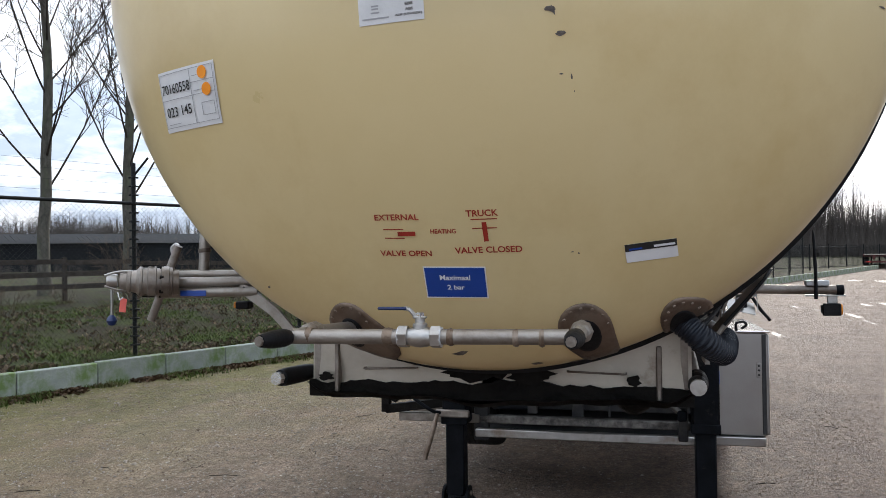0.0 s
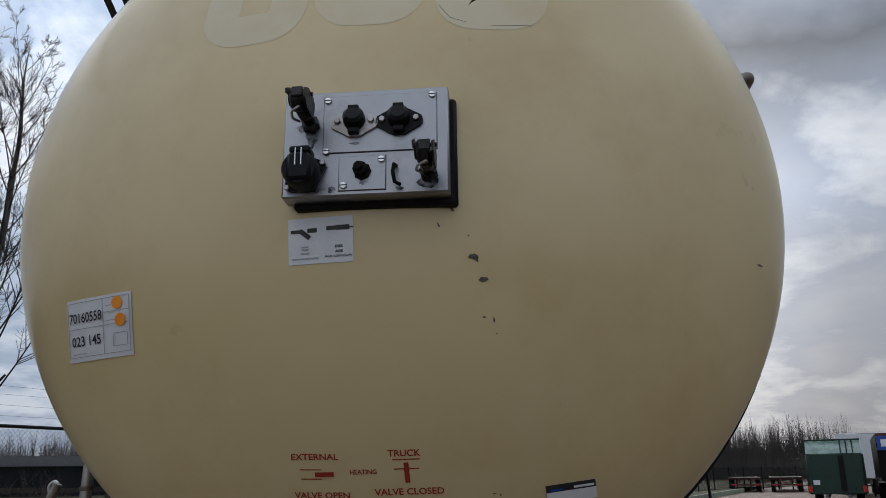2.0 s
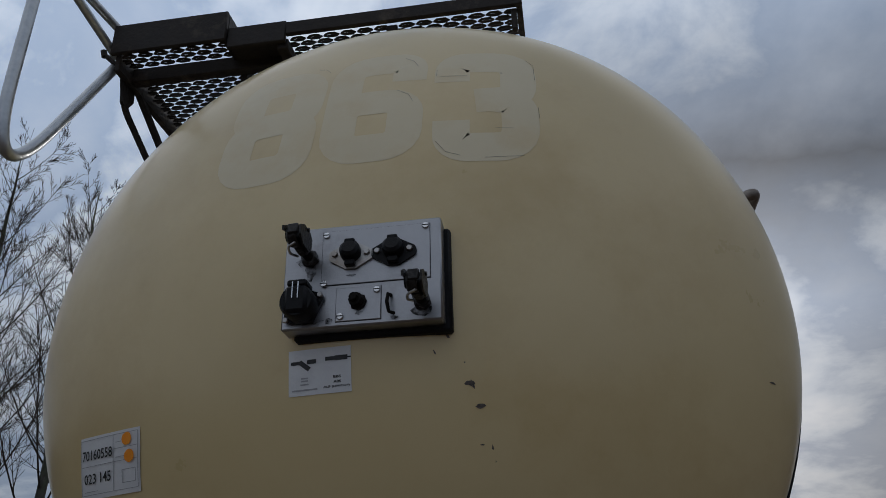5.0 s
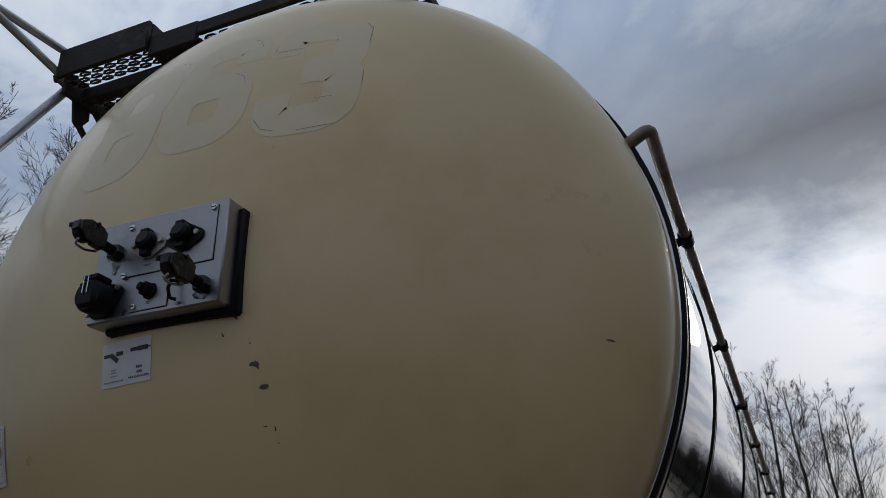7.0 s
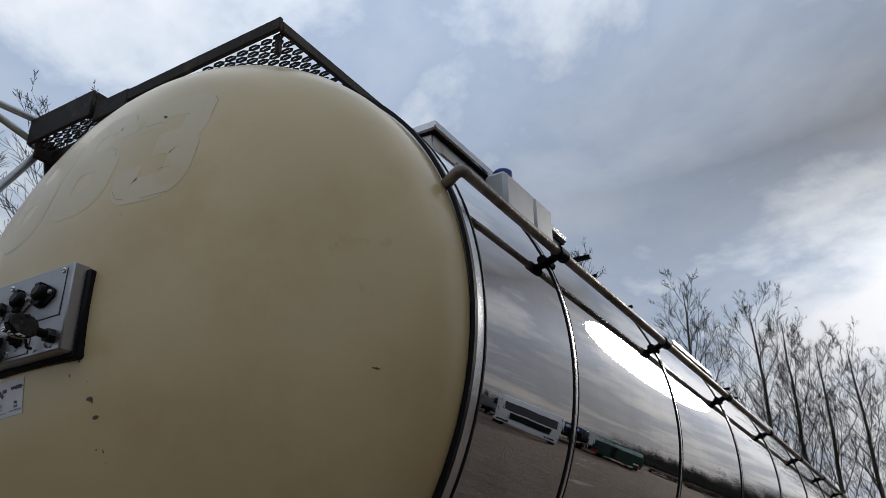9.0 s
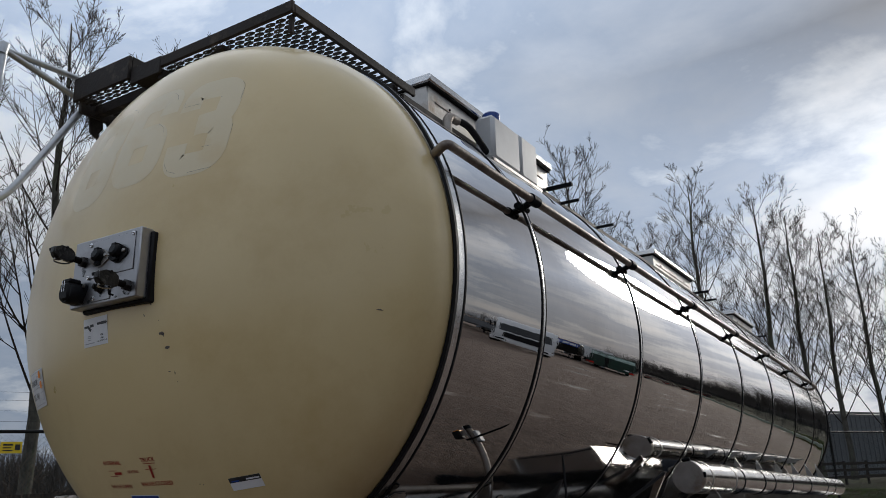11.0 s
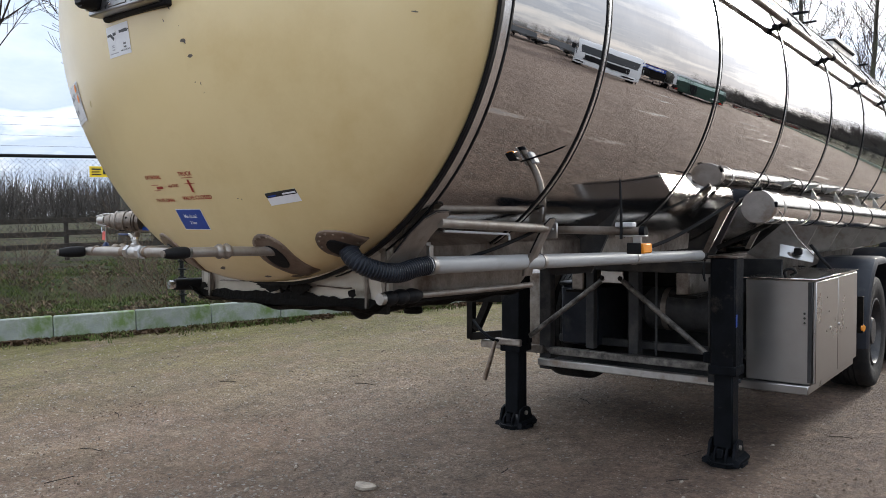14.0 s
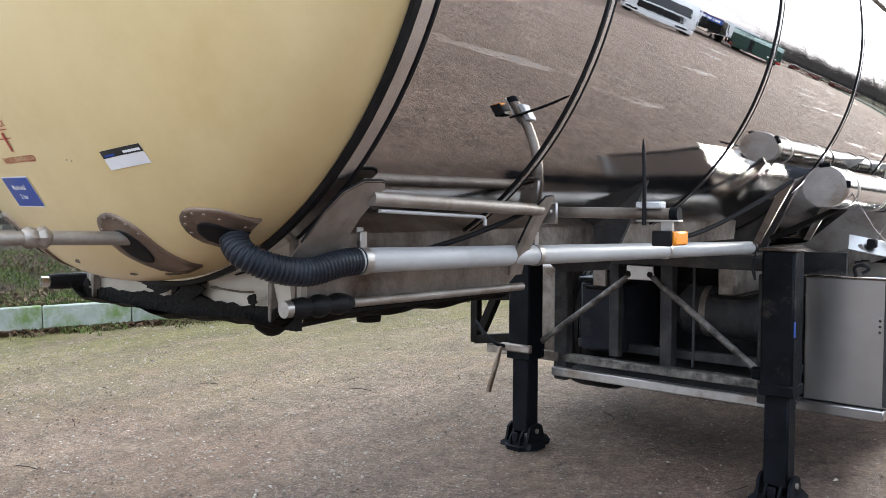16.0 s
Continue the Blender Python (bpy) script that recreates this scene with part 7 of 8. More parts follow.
sign = tagged(new("warning_sign"), "small yellow warning sign wired to the mesh fence", "sign")
sg_s = (Vector((-8.2, 3.85, 0)) - KERB0).dot(U)
sign.matrix_world = place(sg_s, FD + 0.052, 2.26)
part("sign_plate", box(-0.002, 0.002, -0.13, 0.13, -0.075, 0.075, 0.001), YELLOW, sign)
for y0, y1, z0, z1 in ((-0.10, 0.02, 0.025, 0.045), (-0.10, 0.0, -0.01, 0.005), (-0.10, 0.02, -0.045, -0.03), (0.045, 0.105, -0.035, 0.04)):
    part("printed_bar", box(0.0025, 0.0045, y0, y1, z0, z1, 0.0005), INK, sign)


# ---- bare trees and scrub ----
def branches(V, F, a, d, L, r, depth, rng, spread=0.5, up=0.25, kids=(4, 6), minr=0.006, sides=5, seg=4, wild=0.11, reach=(0.32, 0.55)):
    """One bent, tapered limb with its own limbs on it."""
    pts, p, v = [a.copy()], a.copy(), d.normalized()
    for k in range(seg):
        v = (v + Vector((rng.gauss(0, wild), rng.gauss(0, wild), up * 0.35 + rng.gauss(0, wild * 0.7)))).normalized()
        p = p + v * (L / seg)
        pts.append(p.copy())
    n0 = len(V)
    m = sides if r > 0.03 else (4 if r > 0.014 else 3)
    for k, q in enumerate(pts):
        rr = max(minr, r * (1 - 0.82 * k / seg))
        w = (pts[min(k + 1, seg)] - pts[max(k - 1, 0)]).normalized()
        e1 = w.orthogonal().normalized()
        e2 = w.cross(e1)
        for j in range(m):
            t = 6.2832 * j / m
            V.append(q + e1 * (rr * math.cos(t)) + e2 * (rr * math.sin(t)))
    for k in range(seg):
        for j in range(m):
            F.append((n0 + k * m + j, n0 + k * m + (j + 1) % m, n0 + (k + 1) * m + (j + 1) % m, n0 + (k + 1) * m + j))
    if depth <= 0:
        return
    for _ in range(rng.randint(*kids)):
        f = rng.uniform(0.22, 0.97)
        k = min(seg - 1, int(f * seg))
        q = pts[k].lerp(pts[k + 1], f * seg - k)
        w = (pts[k + 1] - pts[k]).normalized()
        side = w.orthogonal()
        side = Matrix.Rotation(rng.uniform(0, 6.283), 3, w) @ side
        branches(V, F, q, w + side * spread * rng.uniform(0.7, 1.4), L * rng.uniform(*reach) * (1.15 - 0.5 * f), max(minr, r * 0.55 * (1.1 - 0.6 * f)), depth - 1, rng, spread, up, kids, minr, sides, 3, wild, reach)


def poplar(h, r, seed):
    """Bare poplar: straight trunk, steep limbs from a quarter of its height up."""
    rng = random.Random(seed)
    t = tagged(new("poplar_tree"), "tall bare poplar with steep thin branches, beyond the fence", "tree", group="poplar row")
    V, F, pts = [], [], []
    n, m = 14, 9
    x = y = 0.0
    for k in range(n + 1):
        f = k / n
        x += rng.gauss(0, 0.06)
        y += rng.gauss(0, 0.06)
        pts.append(Vector((x, y, h * f - 0.3 * (1 - f))))
    for k, p in enumerate(pts):
        f = k / n
        rr = r * (1 - f) ** 0.75 + 0.014 + (0.10 if k == 0 else 0)
        V += [p + Vector((math.cos(6.2832 * j / m) * rr, math.sin(6.2832 * j / m) * rr, 0)) for j in range(m)]
    F += [(k * m + j, k * m + (j + 1) % m, (k + 1) * m + (j + 1) % m, (k + 1) * m + j) for k in range(n) for j in range(m)]
    raw("trunk", V, F, BARK, t, smooth=True)
    V, F = [], []
    for k in range(27):
        f = 0.20 + 0.75 * (k + rng.random()) / 27
        q = f * n
        i = min(n - 1, int(q))
        p = pts[i].lerp(pts[i + 1], q - i)
        a = k * 2.4 + rng.uniform(-0.5, 0.5)
        d = Vector((math.cos(a), math.sin(a), rng.uniform(0.95, 1.9)))
        L = (0.13 + 0.34 * (1 - f) ** 0.8) * h * rng.uniform(0.7, 1.1)
        branches(V, F, p, d, L, 0.034 * (1.1 - f) + 0.014, 2, rng, 0.58, 0.22, (8, 12), 0.0078, 5, 8, 0.024, (0.25, 0.44))
    raw("crown", V, F, TWIG, t, smooth=True)
    return t


ROW = [(-30.5, -8.0), (-28.3, -2.0), (-26.2, 4.2), (-24.2, 9.1), (-22.7, 12.8), (-19.2, 21.1), (-18.0, 23.9), (-15.5, 30.0), (-12.8, 36.4), (-10.8, 41.0), (-8.7, 46.1),
       (-6.6, 51.2), (-4.9, 55.1), (-3.5, 58.7), (-1.5, 63.5), (0.6, 68.4), (2.8, 73.2), (5.0, 78.6), (7.2, 83.5), (-20.9, 17.0)]
HEIGHT = [18.0, 18.5, 18.5, 18.5, 18.5, 17.6, 17.6, 15.5, 18.3, 14.0, 18.2, 18.2, 17.6, 17.0, 18.0, 17.5, 18.0, 17.5, 18.0, 17.8]
KINDS = [poplar(18.5, 0.22, 3), poplar(17.0, 0.20, 8), poplar(19.0, 0.23, 15), poplar(18.0, 0.21, 27)]
TALL = (18.5, 17.0, 19.0, 18.0)
rng = random.Random(31)
for k, (x, y) in enumerate(ROW):
    j = k if k < 4 else (k * 3 + 1) % 4
    m = Matrix.Translation((x, y, 0.3)) @ Matrix.Rotation(rng.uniform(0, 6.28), 4, "Z") @ Matrix.Scale(HEIGHT[k] / TALL[j], 4)
    if k < 4:
        KINDS[k].matrix_world = m
    else:
        copy_thing(KINDS[j], m @ Matrix.Scale(1 / KINDS[j].scale.x, 4))


def bush(h, seed, stems=16):
    rng = random.Random(seed)
    V, F = [], []
    for k in range(stems):
        a, q = rng.uniform(0, 6.283), rng.uniform(0, 0.35)
        branches(V, F, Vector((q * math.cos(a), q * math.sin(a), -0.1)), Vector((math.cos(a) * 0.6, math.sin(a) * 0.6, rng.uniform(0.7, 1.6))), h * rng.uniform(0.5, 1.0), 0.011, 2, rng, 0.7, 0.15, (3, 5), 0.0028, 4, 4)
    return tagged(raw("scrub_bush", V, F, SCRUB), "leafless brown scrub bush growing on the verge", "bush", group="scrub bushes")


BUSHES = [bush(1.5, 2), bush(1.9, 6), bush(1.2, 9)]
BSPOTS = [(-1.9, -1.9), (-8.8, -1.2), (-2.6, -3.4), (-9.6, -2.2), (-1.4, -7.4), (-6.6, -6.8), (-3.8, -7.2), (-9.5, -7.4), (1.0, -9.5), (4.0, -10.0), (-12.0, -4.0), (7.5, -10.5), (11.0, -9.8),
          (11.4, -13.0), (9.9, -11.6), (12.6, -12.4), (8.2, -11.0), (6.2, -11.4), (13.8, -12.9)]
for k, (s, d) in enumerate(BSPOTS):
    m = place(s, d, verge_z(s, d), rng.uniform(0, 6.28)) @ Matrix.Scale(rng.uniform(0.75, 1.15), 4)
    if k < 3:
        BUSHES[k].matrix_world = m
    else:
        copy_thing(BUSHES[k % 3], m)

# ---- wooden field fence ----
field_fence = tagged(new("field_fence"), "dark weathered wooden post and rail fence across the field", "fence", kind="structure")
WD = -13.5
WP = box(-0.06, 0.06, -0.06, 0.06, -0.4, 1.32, 0.012)
wpost = part("post", WP, WOOD, field_fence)
WB = bmesh.new()
cbox(WB, 0.06, 0.10, -1.22, 1.22, -0.075, 0.075, 0.006)
wboard = part("board", WB, WOOD, field_fence)
first = True
rng = random.Random(12)
for k in range(-16, 30):
    s = 2.44 * k
    z = verge_z(s, WD)
    ob = wpost if first else new("post", wpost.data)
    ob.parent = field_fence
    ob.matrix_world = place(s, WD, z, rng.uniform(-0.05, 0.05))
    for j, h in enumerate((0.42, 0.80, 1.16)):
        b = wboard if first and j == 0 else new("board", wboard.data)
        b.parent = field_fence
        b.matrix_world = place(s + 1.22, WD, z + h + rng.uniform(-0.015, 0.015)) @ Matrix.Rotation(rng.uniform(-0.006, 0.006), 4, "X")
    first = False


# ---- far woods and buildings ----
def far_wood(name, a, b, depth, n, h, seed, label, steep=1.0, thick=0.0085):
    """A belt of bare distant trees, each a stem with a few forked limbs."""
    rng = random.Random(seed)
    V, F = [], []
    a, b = Vector((*a, 0)), Vector((*b, 0))
    across = Vector((-(b - a).y, (b - a).x, 0)).normalized()
    for k in range(n):
        p = a.lerp(b, rng.random()) + across * rng.uniform(0, depth)
        H = h * rng.uniform(0.55, 1.1)
        r = thick * H * 0.6
        for j in range(rng.randint(7, 10)):
            q0 = p + Vector((0, 0, H * rng.uniform(0.0, 0.5)))
            ang = rng.uniform(0, 6.283)
            out = H * rng.uniform(0.05, 0.26) * steep
            q1 = Vector((p.x + math.cos(ang) * out, p.y + math.sin(ang) * out, min(H, q0.z + H * rng.uniform(0.25, 0.6))))
            if j == 0:
                q0, q1 = p.copy(), p + Vector((0, 0, H))
            n0 = len(V)
            V += [q0 + across * r, q0 - across * r * 0.5 + Vector((r, r, 0)), q0 - across * r * 0.5 - Vector((r, r, 0)), q1]
            F += [(n0, n0 + 1, n0 + 3), (n0 + 1, n0 + 2, n0 + 3), (n0 + 2, n0, n0 + 3)]
            for _ in range(9):
                c = q0.lerp(q1, rng.uniform(0.3, 0.98))
                e = c + Vector((rng.gauss(0, 0.055) * H * steep, rng.gauss(0, 0.055) * H * steep, rng.uniform(0.01, 0.12) * H))
                n0 = len(V)
                w = r * 0.3
                V += [c + across * w, c - across * w, c + Vector((0, 0, w * 2)), e]
                F += [(n0, n0 + 1, n0 + 3), (n0 + 1, n0 + 2, n0 + 3), (n0 + 2, n0, n0 + 3)]
    return tagged(raw(name, V, F, WOODS), label, "woods", kind="stuff")


far_wood("far_woods", (-190, 40), (-110, 170), 40, 1900, 12.0, 1, "brown leafless woods far across the field")
far_wood("far_woods", (-150, -70), (-190, 40), 40, 300, 7.0, 2, "brown leafless woods far across the field")
far_wood("far_woods", (-135, 145), (-15, 190), 30, 1100, 12.0, 3, "brown leafless woods far across the field")
far_wood("roadside_wood", (10, 128), (36, 139), 22, 560, 14.5, 4, "dense bare trees beyond the far end of the yard", 0.45, 0.0075)
far_wood("roadside_wood", (36, 139), (62, 150), 22, 600, 10.5, 10, "dense bare trees beyond the far end of the yard", 0.45, 0.009)
far_wood("roadside_wood", (60, 150), (150, 120), 24, 800, 9.0, 5, "dense bare trees beyond the far end of the yard", 0.45, 0.007)
far_wood("roadside_wood", (110, -80), (150, 120), -24, 700, 11.0, 6, "dense bare trees beyond the far end of the yard")
far_wood("roadside_scrub", (8, 120), (62, 142), 10, 900, 4.8, 8, "brown leafless undergrowth below the far trees", 0.8, 0.008)
far_wood("roadside_scrub", (62, 142), (150, 112), 10, 900, 4.2, 9, "brown leafless undergrowth below the far trees", 0.8, 0.008)
far_wood("hedge_scrub", (-70, 10), (-46, 62), 8, 550, 1.6, 7, "low brown hedge along the field's far side", 1.3, 0.005)


def shed(x0, x1, y0, y1, h, ridge, label, name="field_barn", doors=3):
    t = tagged(new(name), label, "barn")
    bm = bmesh.new()
    cbox(bm, x0, x1, y0, y1, -0.3, h, 0.02)
    part("wall", bm, SHED, t)
    bm = bmesh.new()
    xm = (x0 + x1) / 2
    prism(bm, [Vector((x0 - 0.4, y0 - 0.4, h)), Vector((x1 + 0.4, y0 - 0.4, h)), Vector((xm, y0 - 0.4, ridge))], Vector((0, y1 - y0 + 0.8, 0)))
    part("roof", bm, SHED, t)
    for k in range(doors):
        y = y0 + (k + 0.5) * (y1 - y0) / doors
        part("door", box(x1 + 0.003, x1 + 0.08, y - 1.6, y + 1.6, 0, h * 0.8, 0.02), SHED, t)
    return t


b = shed(-6, 6, -24, 24, 2.9, 4.0, "long low dark barn across the field", doors=6)
b.matrix_world = Matrix.Translation((-54, 73, 0.2)) @ Matrix.Rotation(radians(-55), 4, "Z")

# profiled steel hall behind the tree row
hall = tagged(new("storage_hall"), "dark grey profiled steel hall behind the poplars", "building")
hall.matrix_world = Matrix.Translation((-11.5, 62, 0)) @ Matrix.Rotation(math.atan2(-0.42, 1.0), 4, "Z")
bm = bmesh.new()
cbox(bm, -9, 0, -13, 30, -0.3, 5.6, 0.03)
part("wall", bm, GREYPAINT, hall)
for k in range(54):
    y = -12.8 + 0.8 * k
    part("wall_rib", box(0.002, 0.05, y, y + 0.10, 0.1, 5.45, 0.01), GREYPAINT, hall)
part("roof_edge", box(-9.1, 0.12, -13.1, 30.1, 5.603, 5.80, 0.03), GREYPAINT, hall)

# ---- far bar fence ----
bar_fence = tagged(new("bar_fence"), "dark steel bar fence along the far end of the yard", "fence", kind="structure")
ctrl = [Vector((4.5, 54.0, 0)), Vector((8.0, 58.2, 0)), Vector((11.7, 62.8, 0)), Vector((20.8, 73.7, 0)), Vector((42, 92, 0))]
bm = bmesh.new()
fp = None
for a, c in zip(ctrl, ctrl[1:]):
    L = (c - a).length
    n = int(L / 2.6)
    for z in (0.25, 1.85):
        part("rail", rod(a + Vector((0, 0, z)), c + Vector((0, 0, z)), 0.025, 6), FENCEMAT, bar_fence)
    for k in range(int(L / 0.14)):
        p = a.lerp(c, k * 0.14 / L)
        tube(bm, [p + Vector((0, 0, 0.15)), p + Vector((0, 0, 1.98))], 0.014, 4)
    for k in range(n):
        p = a.lerp(c, k / n)
        if fp is None:
            fp = part("post", box(-0.045, 0.045, -0.045, 0.045, -0.3, 2.05, 0.006), FENCEMAT, bar_fence)
            ob = fp
        else:
            ob = new("post", fp.data)
            ob.parent = bar_fence
        ob.matrix_world = Matrix.Translation(p)
ob = part("bars", bm, FENCEMAT, bar_fence)
ob["kind"] = "stuff"


# ---- parked vehicles ----
def road_wheel(parent, x, y, r=0.5, w=0.32, name="wheel"):
    bm = bmesh.new()
    revolve(bm, [(r * 0.6, -w / 2), (r * 0.94, -w / 2), (r, -w * 0.36), (r, w * 0.36), (r * 0.94, w / 2), (r * 0.6, w / 2)], Vector((x, y, r)), Vector((1, 0, 0)), 22)
    t = part(name, bm, TYRE, parent)
    bm = bmesh.new()
    revolve(bm, [(0.0, -w * 0.30), (r * 0.22, -w * 0.30), (r * 0.26, -w * 0.2), (r * 0.55, -w * 0.2), (r * 0.61, -w * 0.42), (r * 0.61, w * 0.42), (r * 0.55, w * 0.2), (r * 0.26, w * 0.2), (r * 0.22, w * 0.30), (0, w * 0.30)], Vector((x, y, r)), Vector((1, 0, 0)), 18)
    part("rim", bm, RIM, t)


def flatbed(name, label, paint, L=12.0, headboard=False, group=""):
    """Low trailer: two beams, cross members, deck edge, axles, landing legs."""
    t = tagged(new(name), label, "trailer", group=group)
    for x in (-0.5, 0.5):
        part("beam", box(x - 0.07, x + 0.07, 0, L, 0.75, 1.10, 0.01), paint, t)
    for k in range(9):
        y = 0.2 + k * (L - 0.4) / 8
        part("cross_member", box(-1.2, 1.2, y - 0.05, y + 0.05, 0.98, 1.097, 0.008), paint, t)
    for x in (-1.25, 1.22):
        part("side_rail", box(x, x + 0.03 + 0.05, 0, L, 1.0, 1.16, 0.008), paint, t)
    part("deck", box(-1.22, 1.22, 0, L, 1.103, 1.15, 0.006), WOOD, t)
    for x in (-0.6, 0.6):
        part("landing_leg", box(x - 0.06, x + 0.06, 2.4, 2.52, 0.0, 0.9, 0.01), LEGPAINT, t)
    for y in (L - 3.6, L - 2.3, L - 1.0):
        for x in (-1.05, 1.05):
            road_wheel(t, x, y, 0.47, 0.34)
    part("rear_bumper", box(-1.2, 1.2, L - 0.02, L + 0.06, 0.5, 0.64, 0.01), paint, t)
    for x in (-0.9, 0.9):
        part("tail_lamp", box(x - 0.15, x + 0.15, L + 0.062, L + 0.09, 0.52, 0.62, 0.005), REDLAMP, t)
    if headboard:
        part("headboard", box(-1.22, 1.22, 0.0, 0.06, 1.152, 2.0, 0.01), paint, t)
    return t


def box_trailer(label, paint, L=12.0, H=3.9, name="box_trailer", group=""):
    t = tagged(new(name), label, "trailer", group=group)
    part("body", box(-1.25, 1.25, 0, L, 1.15, H, 0.03), paint, t)
    for x in (-1.275, 1.253):
        part("lower_rail", box(x, x + 0.022, 0, L, 1.12, 1.30, 0.004), GREYPAINT, t)
    part("roof_cap", box(-1.24, 1.24, 0.01, L - 0.01, H + 0.003, H + 0.05, 0.02), WHITEPAINT, t)
    for x in (-0.62, 0.02):
        part("rear_door", box(x - 0.55, x + 1.13 - 0.58, L + 0.003, L + 0.04, 1.25, H - 0.1, 0.01), paint, t)
    for x in (-0.5, 0.5):
        part("beam", box(x - 0.06, x + 0.06, 0.2, L - 0.1, 0.8, 1.147, 0.01), GREYPAINT, t)
    for y in (L - 4.2, L - 2.9, L - 1.6):
        for x in (-1.05, 1.05):
            road_wheel(t, x, y, 0.5, 0.34)
    for x in (-0.7, 0.7):
        part("landing_leg", box(x - 0.06, x + 0.06, 2.4, 2.52, 0, 0.85, 0.01), LEGPAINT, t)
    part("rear_bumper", box(-1.2, 1.2, L - 0.3, L - 0.2, 0.45, 0.57, 0.01), GREYPAINT, t)
    for x in (-1.0, 1.0):
        part("tail_lamp", box(x - 0.16, x + 0.16, L + 0.002, L + 0.04, 1.17, 1.24, 0.004), REDLAMP, t)
    return t


def tractor(label, paint):
    """Cab-over tractor unit, nose at y = 0."""
    t = tagged(new("truck"), label, "truck")
    bm = bmesh.new()
    prism(bm, [Vector((-1.22, 0.0, 0.75)), Vector((-1.22, -0.02, 1.7)), Vector((-1.22, 0.22, 2.9)), Vector((-1.22, 0.55, 3.25)), Vector((-1.22, 2.0, 3.35)), Vector((-1.22, 2.1, 0.95)), Vector((-1.22, 1.75, 0.75))], Vector((2.44, 0, 0)))
    bmesh.ops.bevel(bm, geom=bm.edges[:], offset=0.07, segments=2, affect="EDGES")
    cab = part("cab", bm, paint, t)
    part("windscreen", box(-1.05, 1.05, -0.02, 0.01, 1.75, 2.65, 0.01, Matrix.Translation((0, -0.02, 0)) @ Matrix.Translation((0, 0, 1.7)) @ Matrix.Rotation(radians(-10.4), 4, "X") @ Matrix.Translation((0, 0, -1.7))), GLASS, cab)
    for x in (-1.235, 1.215):
        part("side_window", box(x, x + 0.02, 0.5, 1.35, 1.8, 2.55, 0.01), GLASS, cab)
    part("grille", box(-0.8, 0.8, -0.05, -0.022, 0.95, 1.6, 0.01), PLASTIC, cab)
    part("bumper", box(-1.22, 1.22, -0.12, 0.3, 0.35, 0.748, 0.04), paint, t)
    for x in (-0.9, 0.9):
        part("headlight", box(x - 0.2, x + 0.2, -0.14, -0.122, 0.5, 0.68, 0.01), GLASS, t)
        part("mirror", box(x * 1.5 - 0.08, x * 1.5 + 0.08, 0.15, 0.25, 1.9, 2.5, 0.02), PLASTIC, t)
    for x in (-0.42, 0.42):
        part("chassis_beam", box(x - 0.05, x + 0.05, 0.5, 6.0, 0.65, 0.93, 0.01), GREYPAINT, t)
    part("fuel_tank", box(0.7, 1.2, 2.3, 3.6, 0.4, 0.95, 0.1), STEEL, t)
    part("coupling_plate", box(-0.45, 0.45, 4.3, 5.2, 0.96, 1.12, 0.03), GREASE, t)
    for y, xs in ((1.35, (-1.05, 1.05)), (4.9, (-0.95, 0.95))):
        for x in xs:
            road_wheel(t, x, y, 0.5, 0.34 if y < 2 else 0.5)
    return t


def skip_truck():
    """Green tipper body on its chassis."""
    t = tagged(new("tipper_trailer"), "dark green steel tipper trailer with a sloping pale front sheet", "trailer")
    L = 8.5
    part("body", box(-1.27, 1.27, 0, L, 0.55, 2.48, 0.04), GREENPAINT, t)
    for x in (-1.33, 1.272):
        for k in range(8):
            y = 0.25 + k * (L - 0.6) / 7
            part("body_rib", box(x, x + 0.058, y - 0.06, y + 0.06, 0.6, 2.44, 0.008), GREENPAINT, t)
    part("ram_post", box(0.18, 0.42, -0.10, -0.002, 0.7, 2.40, 0.02), PLASTIC, t)
    for x in (-1.18, 1.12):
        part("front_rib", box(x, x + 0.06, -0.05, -0.002, 0.6, 2.44, 0.008), GREENPAINT, t)
    bm = bmesh.new()
    prism(bm, [Vector((-1.25, 0.02, 2.484)), Vector((-1.25, 0.85, 3.12)), Vector((-1.25, L, 3.12)), Vector((-1.25, L, 2.484))], Vector((2.5, 0, 0)))
    part("sloping_roof", bm, SHEENGREEN, t, "green sheet with the sky's sheen put into its colour")
    for x in (0.35, 0.62, 0.89):
        part("hinge_bar", rod((x, 0.03, 2.53), (x, 0.86, 3.16), 0.03, 6), PLASTIC, t)
    part("roof_beam", box(-1.27, 1.27, 0.84, 0.92, 3.123, 3.20, 0.01), GREENPAINT, t)
    part("white_label", box(-1.05, -0.75, -0.012, -0.002, 1.0, 1.22, 0.002), PAPER, t)
    for x in (-1.0, 1.0):
        part("lamp", box(x * 1.2 - 0.08, x * 1.2 + 0.08, -0.09, -0.052, 0.65, 0.95, 0.01), REDLAMP, t)
        for y in (L - 3.4, L - 2.1, L - 0.8):
            road_wheel(t, x * 1.03, y, 0.5, 0.36)
    for x in (-0.5, 0.5):
        part("beam", box(x - 0.07, x + 0.07, 0, L, 0.3, 0.547, 0.01), GREYPAINT, t)
        part("landing_leg", box(x - 0.06, x + 0.06, 1.4, 1.52, 0, 0.31, 0.01), LEGPAINT, t)
    return t


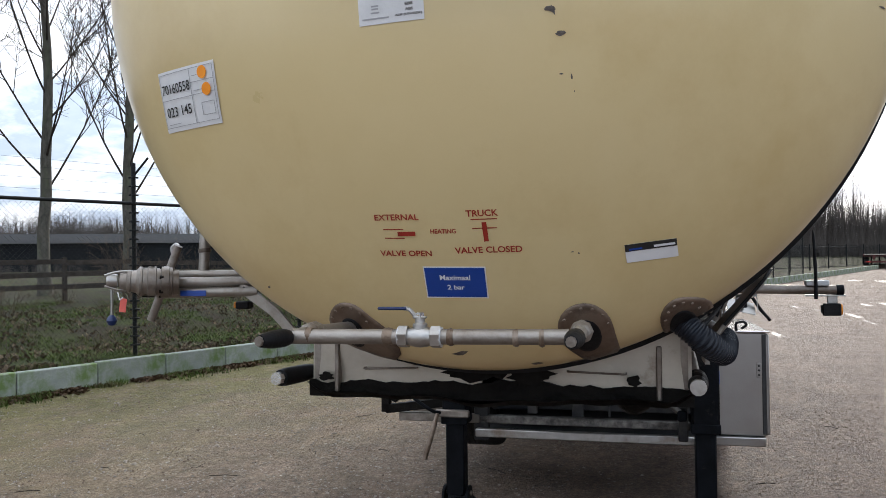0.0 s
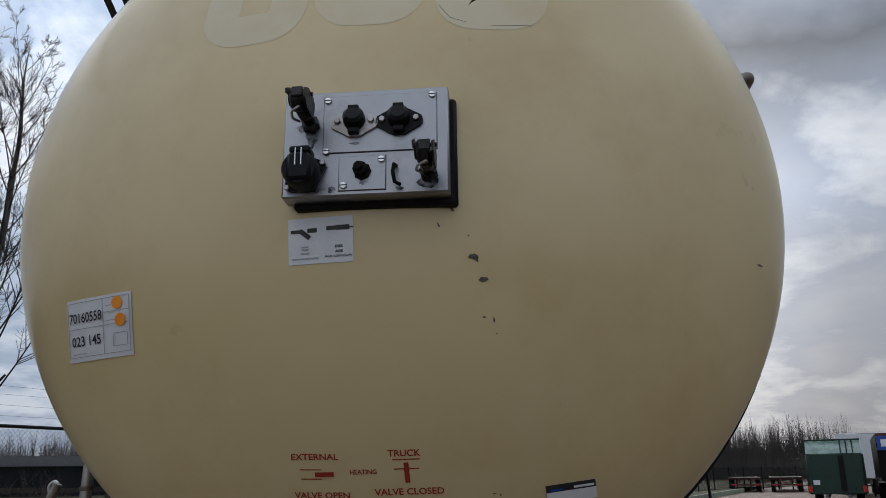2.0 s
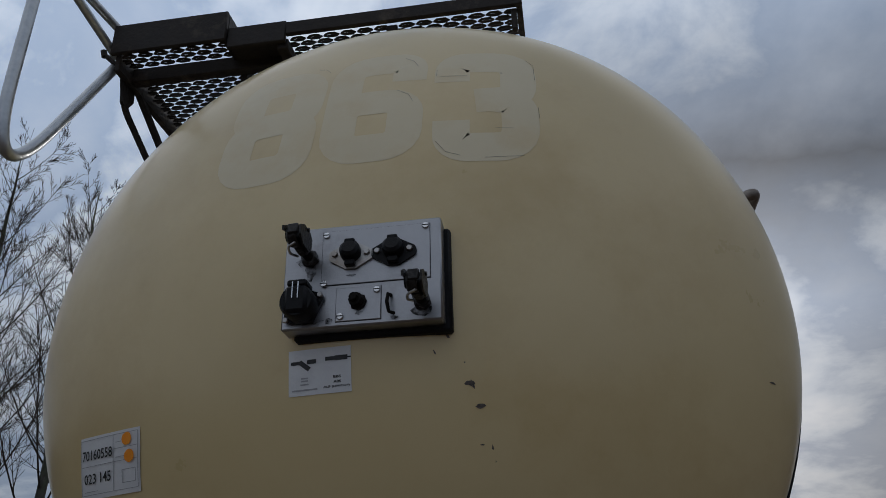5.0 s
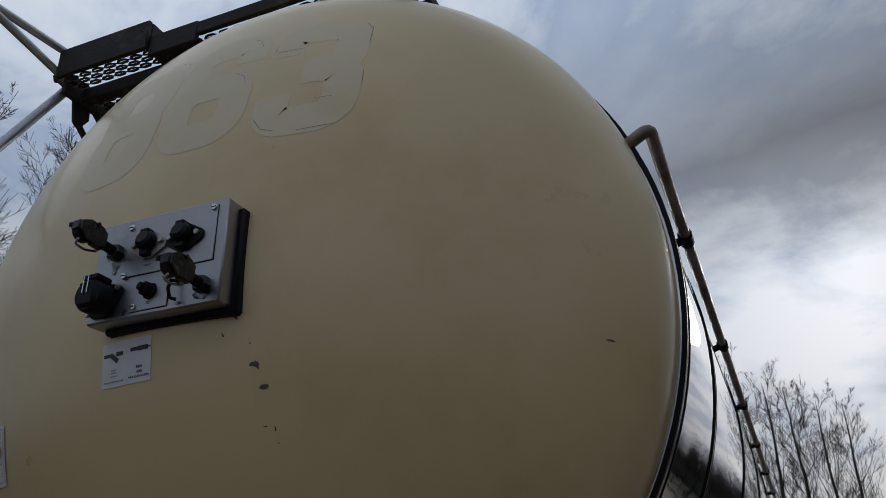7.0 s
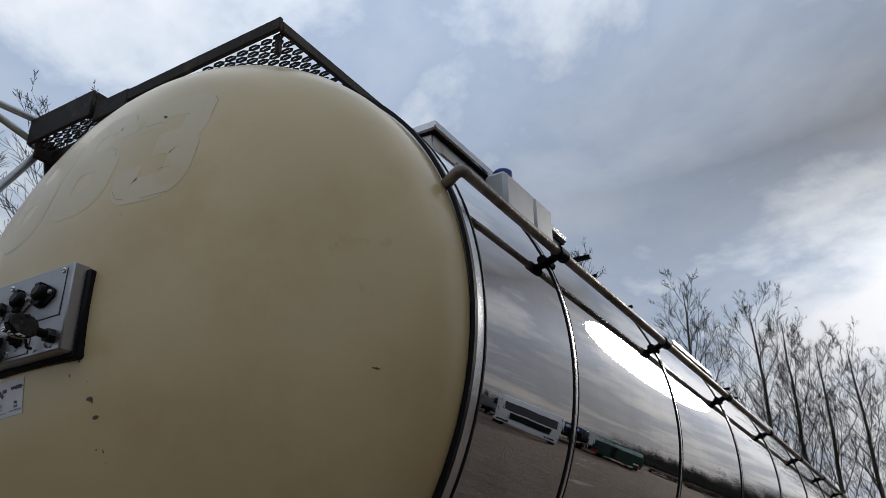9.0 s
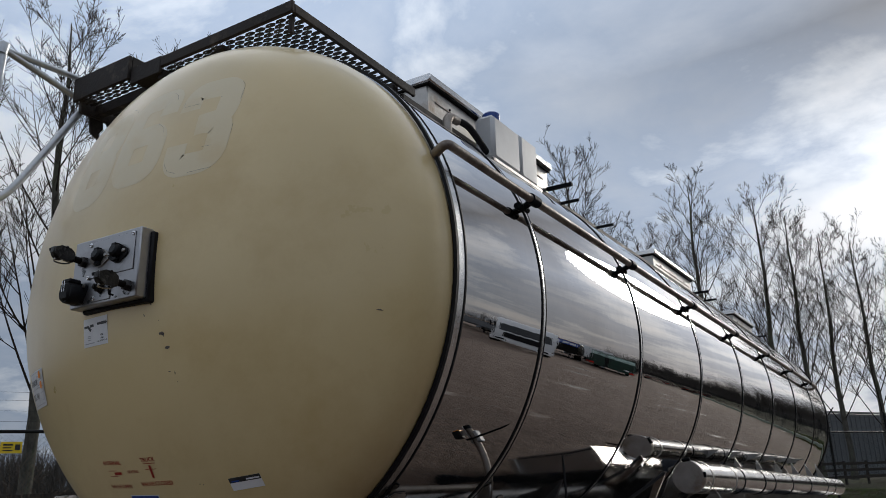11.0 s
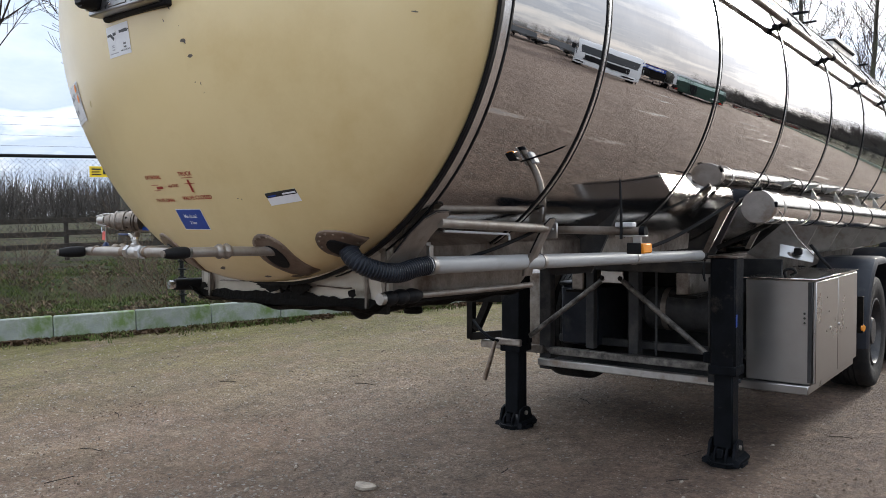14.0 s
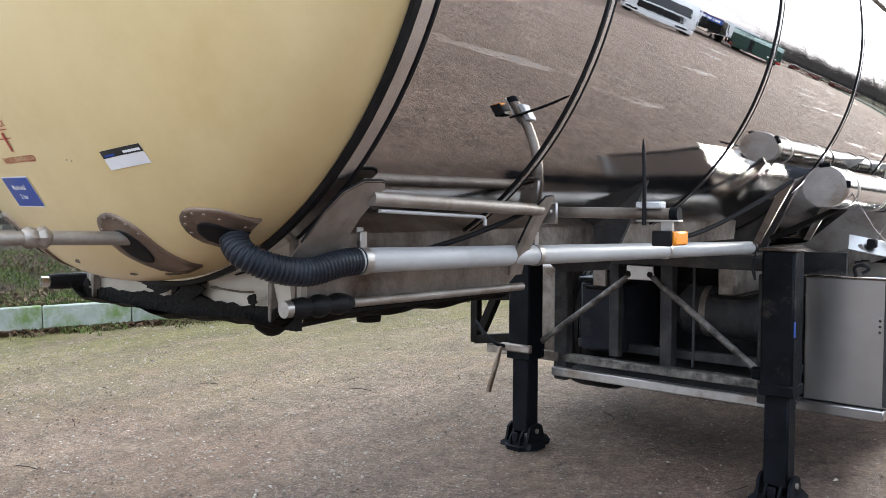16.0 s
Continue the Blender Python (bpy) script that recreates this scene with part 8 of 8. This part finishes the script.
def stand(t, x, y, deg, z=0.0):
    t.matrix_world = Matrix.Translation((x, y, z)) @ Matrix.Rotation(radians(deg), 4, "Z")
    return t


stand(flatbed("flatbed_trailer", "low red container chassis parked at the yard's end", REDPAINT, 11.0, group="parked flatbeds"), 22.4, 80.0, 166)
stand(flatbed("flatbed_trailer", "low red flatbed trailer at the yard's end", REDPAINT, 12.0, False, group="parked flatbeds"), 26.0, 79.0, 163)
stand(skip_truck(), 16.1, 39.9, -21)
stand(box_trailer("white box trailer parked beside the green tipper", WHITEPAINT, 12.0, 3.85, group="parked box trailers"), 22.0, 51.5, -20)
stand(tractor("white cab-over tractor unit parked in the yard", WHITEPAINT), 13.4, 24.0, -27)
dark = stand(box_trailer("short dark curtain-sided trailer with a lettered board, beside the green tipper", GREASE, 8.0, 3.3, group="parked box trailers"), 18.6, 37.6, -21)
board = part("sign_board", box(-1.22, 1.22, -0.05, -0.004, 2.55, 3.32, 0.01), BLUE, dark, "blue and white board with a red edge")
part("sign_edge", box(-1.25, 1.25, -0.06, -0.052, 3.22, 3.34, 0.003), REDPAINT, board)
for k in range(5):
    part("sign_bar", box(-1.05 + 0.43 * k, -0.72 + 0.43 * k, -0.062, -0.052, 2.72, 3.05, 0.003), PAPER, board)
stand(box_trailer("grey box trailer with a white roof parked in the yard", GREYPAINT, 13.6, 3.7, group="parked box trailers"), 19.5, 9.5, -12)
stand(flatbed("flatbed_trailer", "dark flatbed trailer with headboard in the yard", GREYPAINT, 12.5, True, group="parked flatbeds"), 18.5, 30.0, -20)
stand(flatbed("flatbed_trailer", "dark flatbed trailer standing in the yard", GREYPAINT, 12.5, True, group="parked flatbeds"), 22.5, 31.0, -20)
stand(box_trailer("long grey curtain-sided trailer parked across the yard", GREYPAINT, 13.6, 3.9, group="parked box trailers"), 25.0, -4.0, -12)
stand(box_trailer("long grey box trailer with white roof parked across the yard", GREYPAINT, 13.6, 4.0, group="parked box trailers"), 22.5, -21.0, -8)
stand(box_trailer("white box trailer parked across the yard", WHITEPAINT, 13.6, 3.95, group="parked box trailers"), 16.5, -36.0, 22)
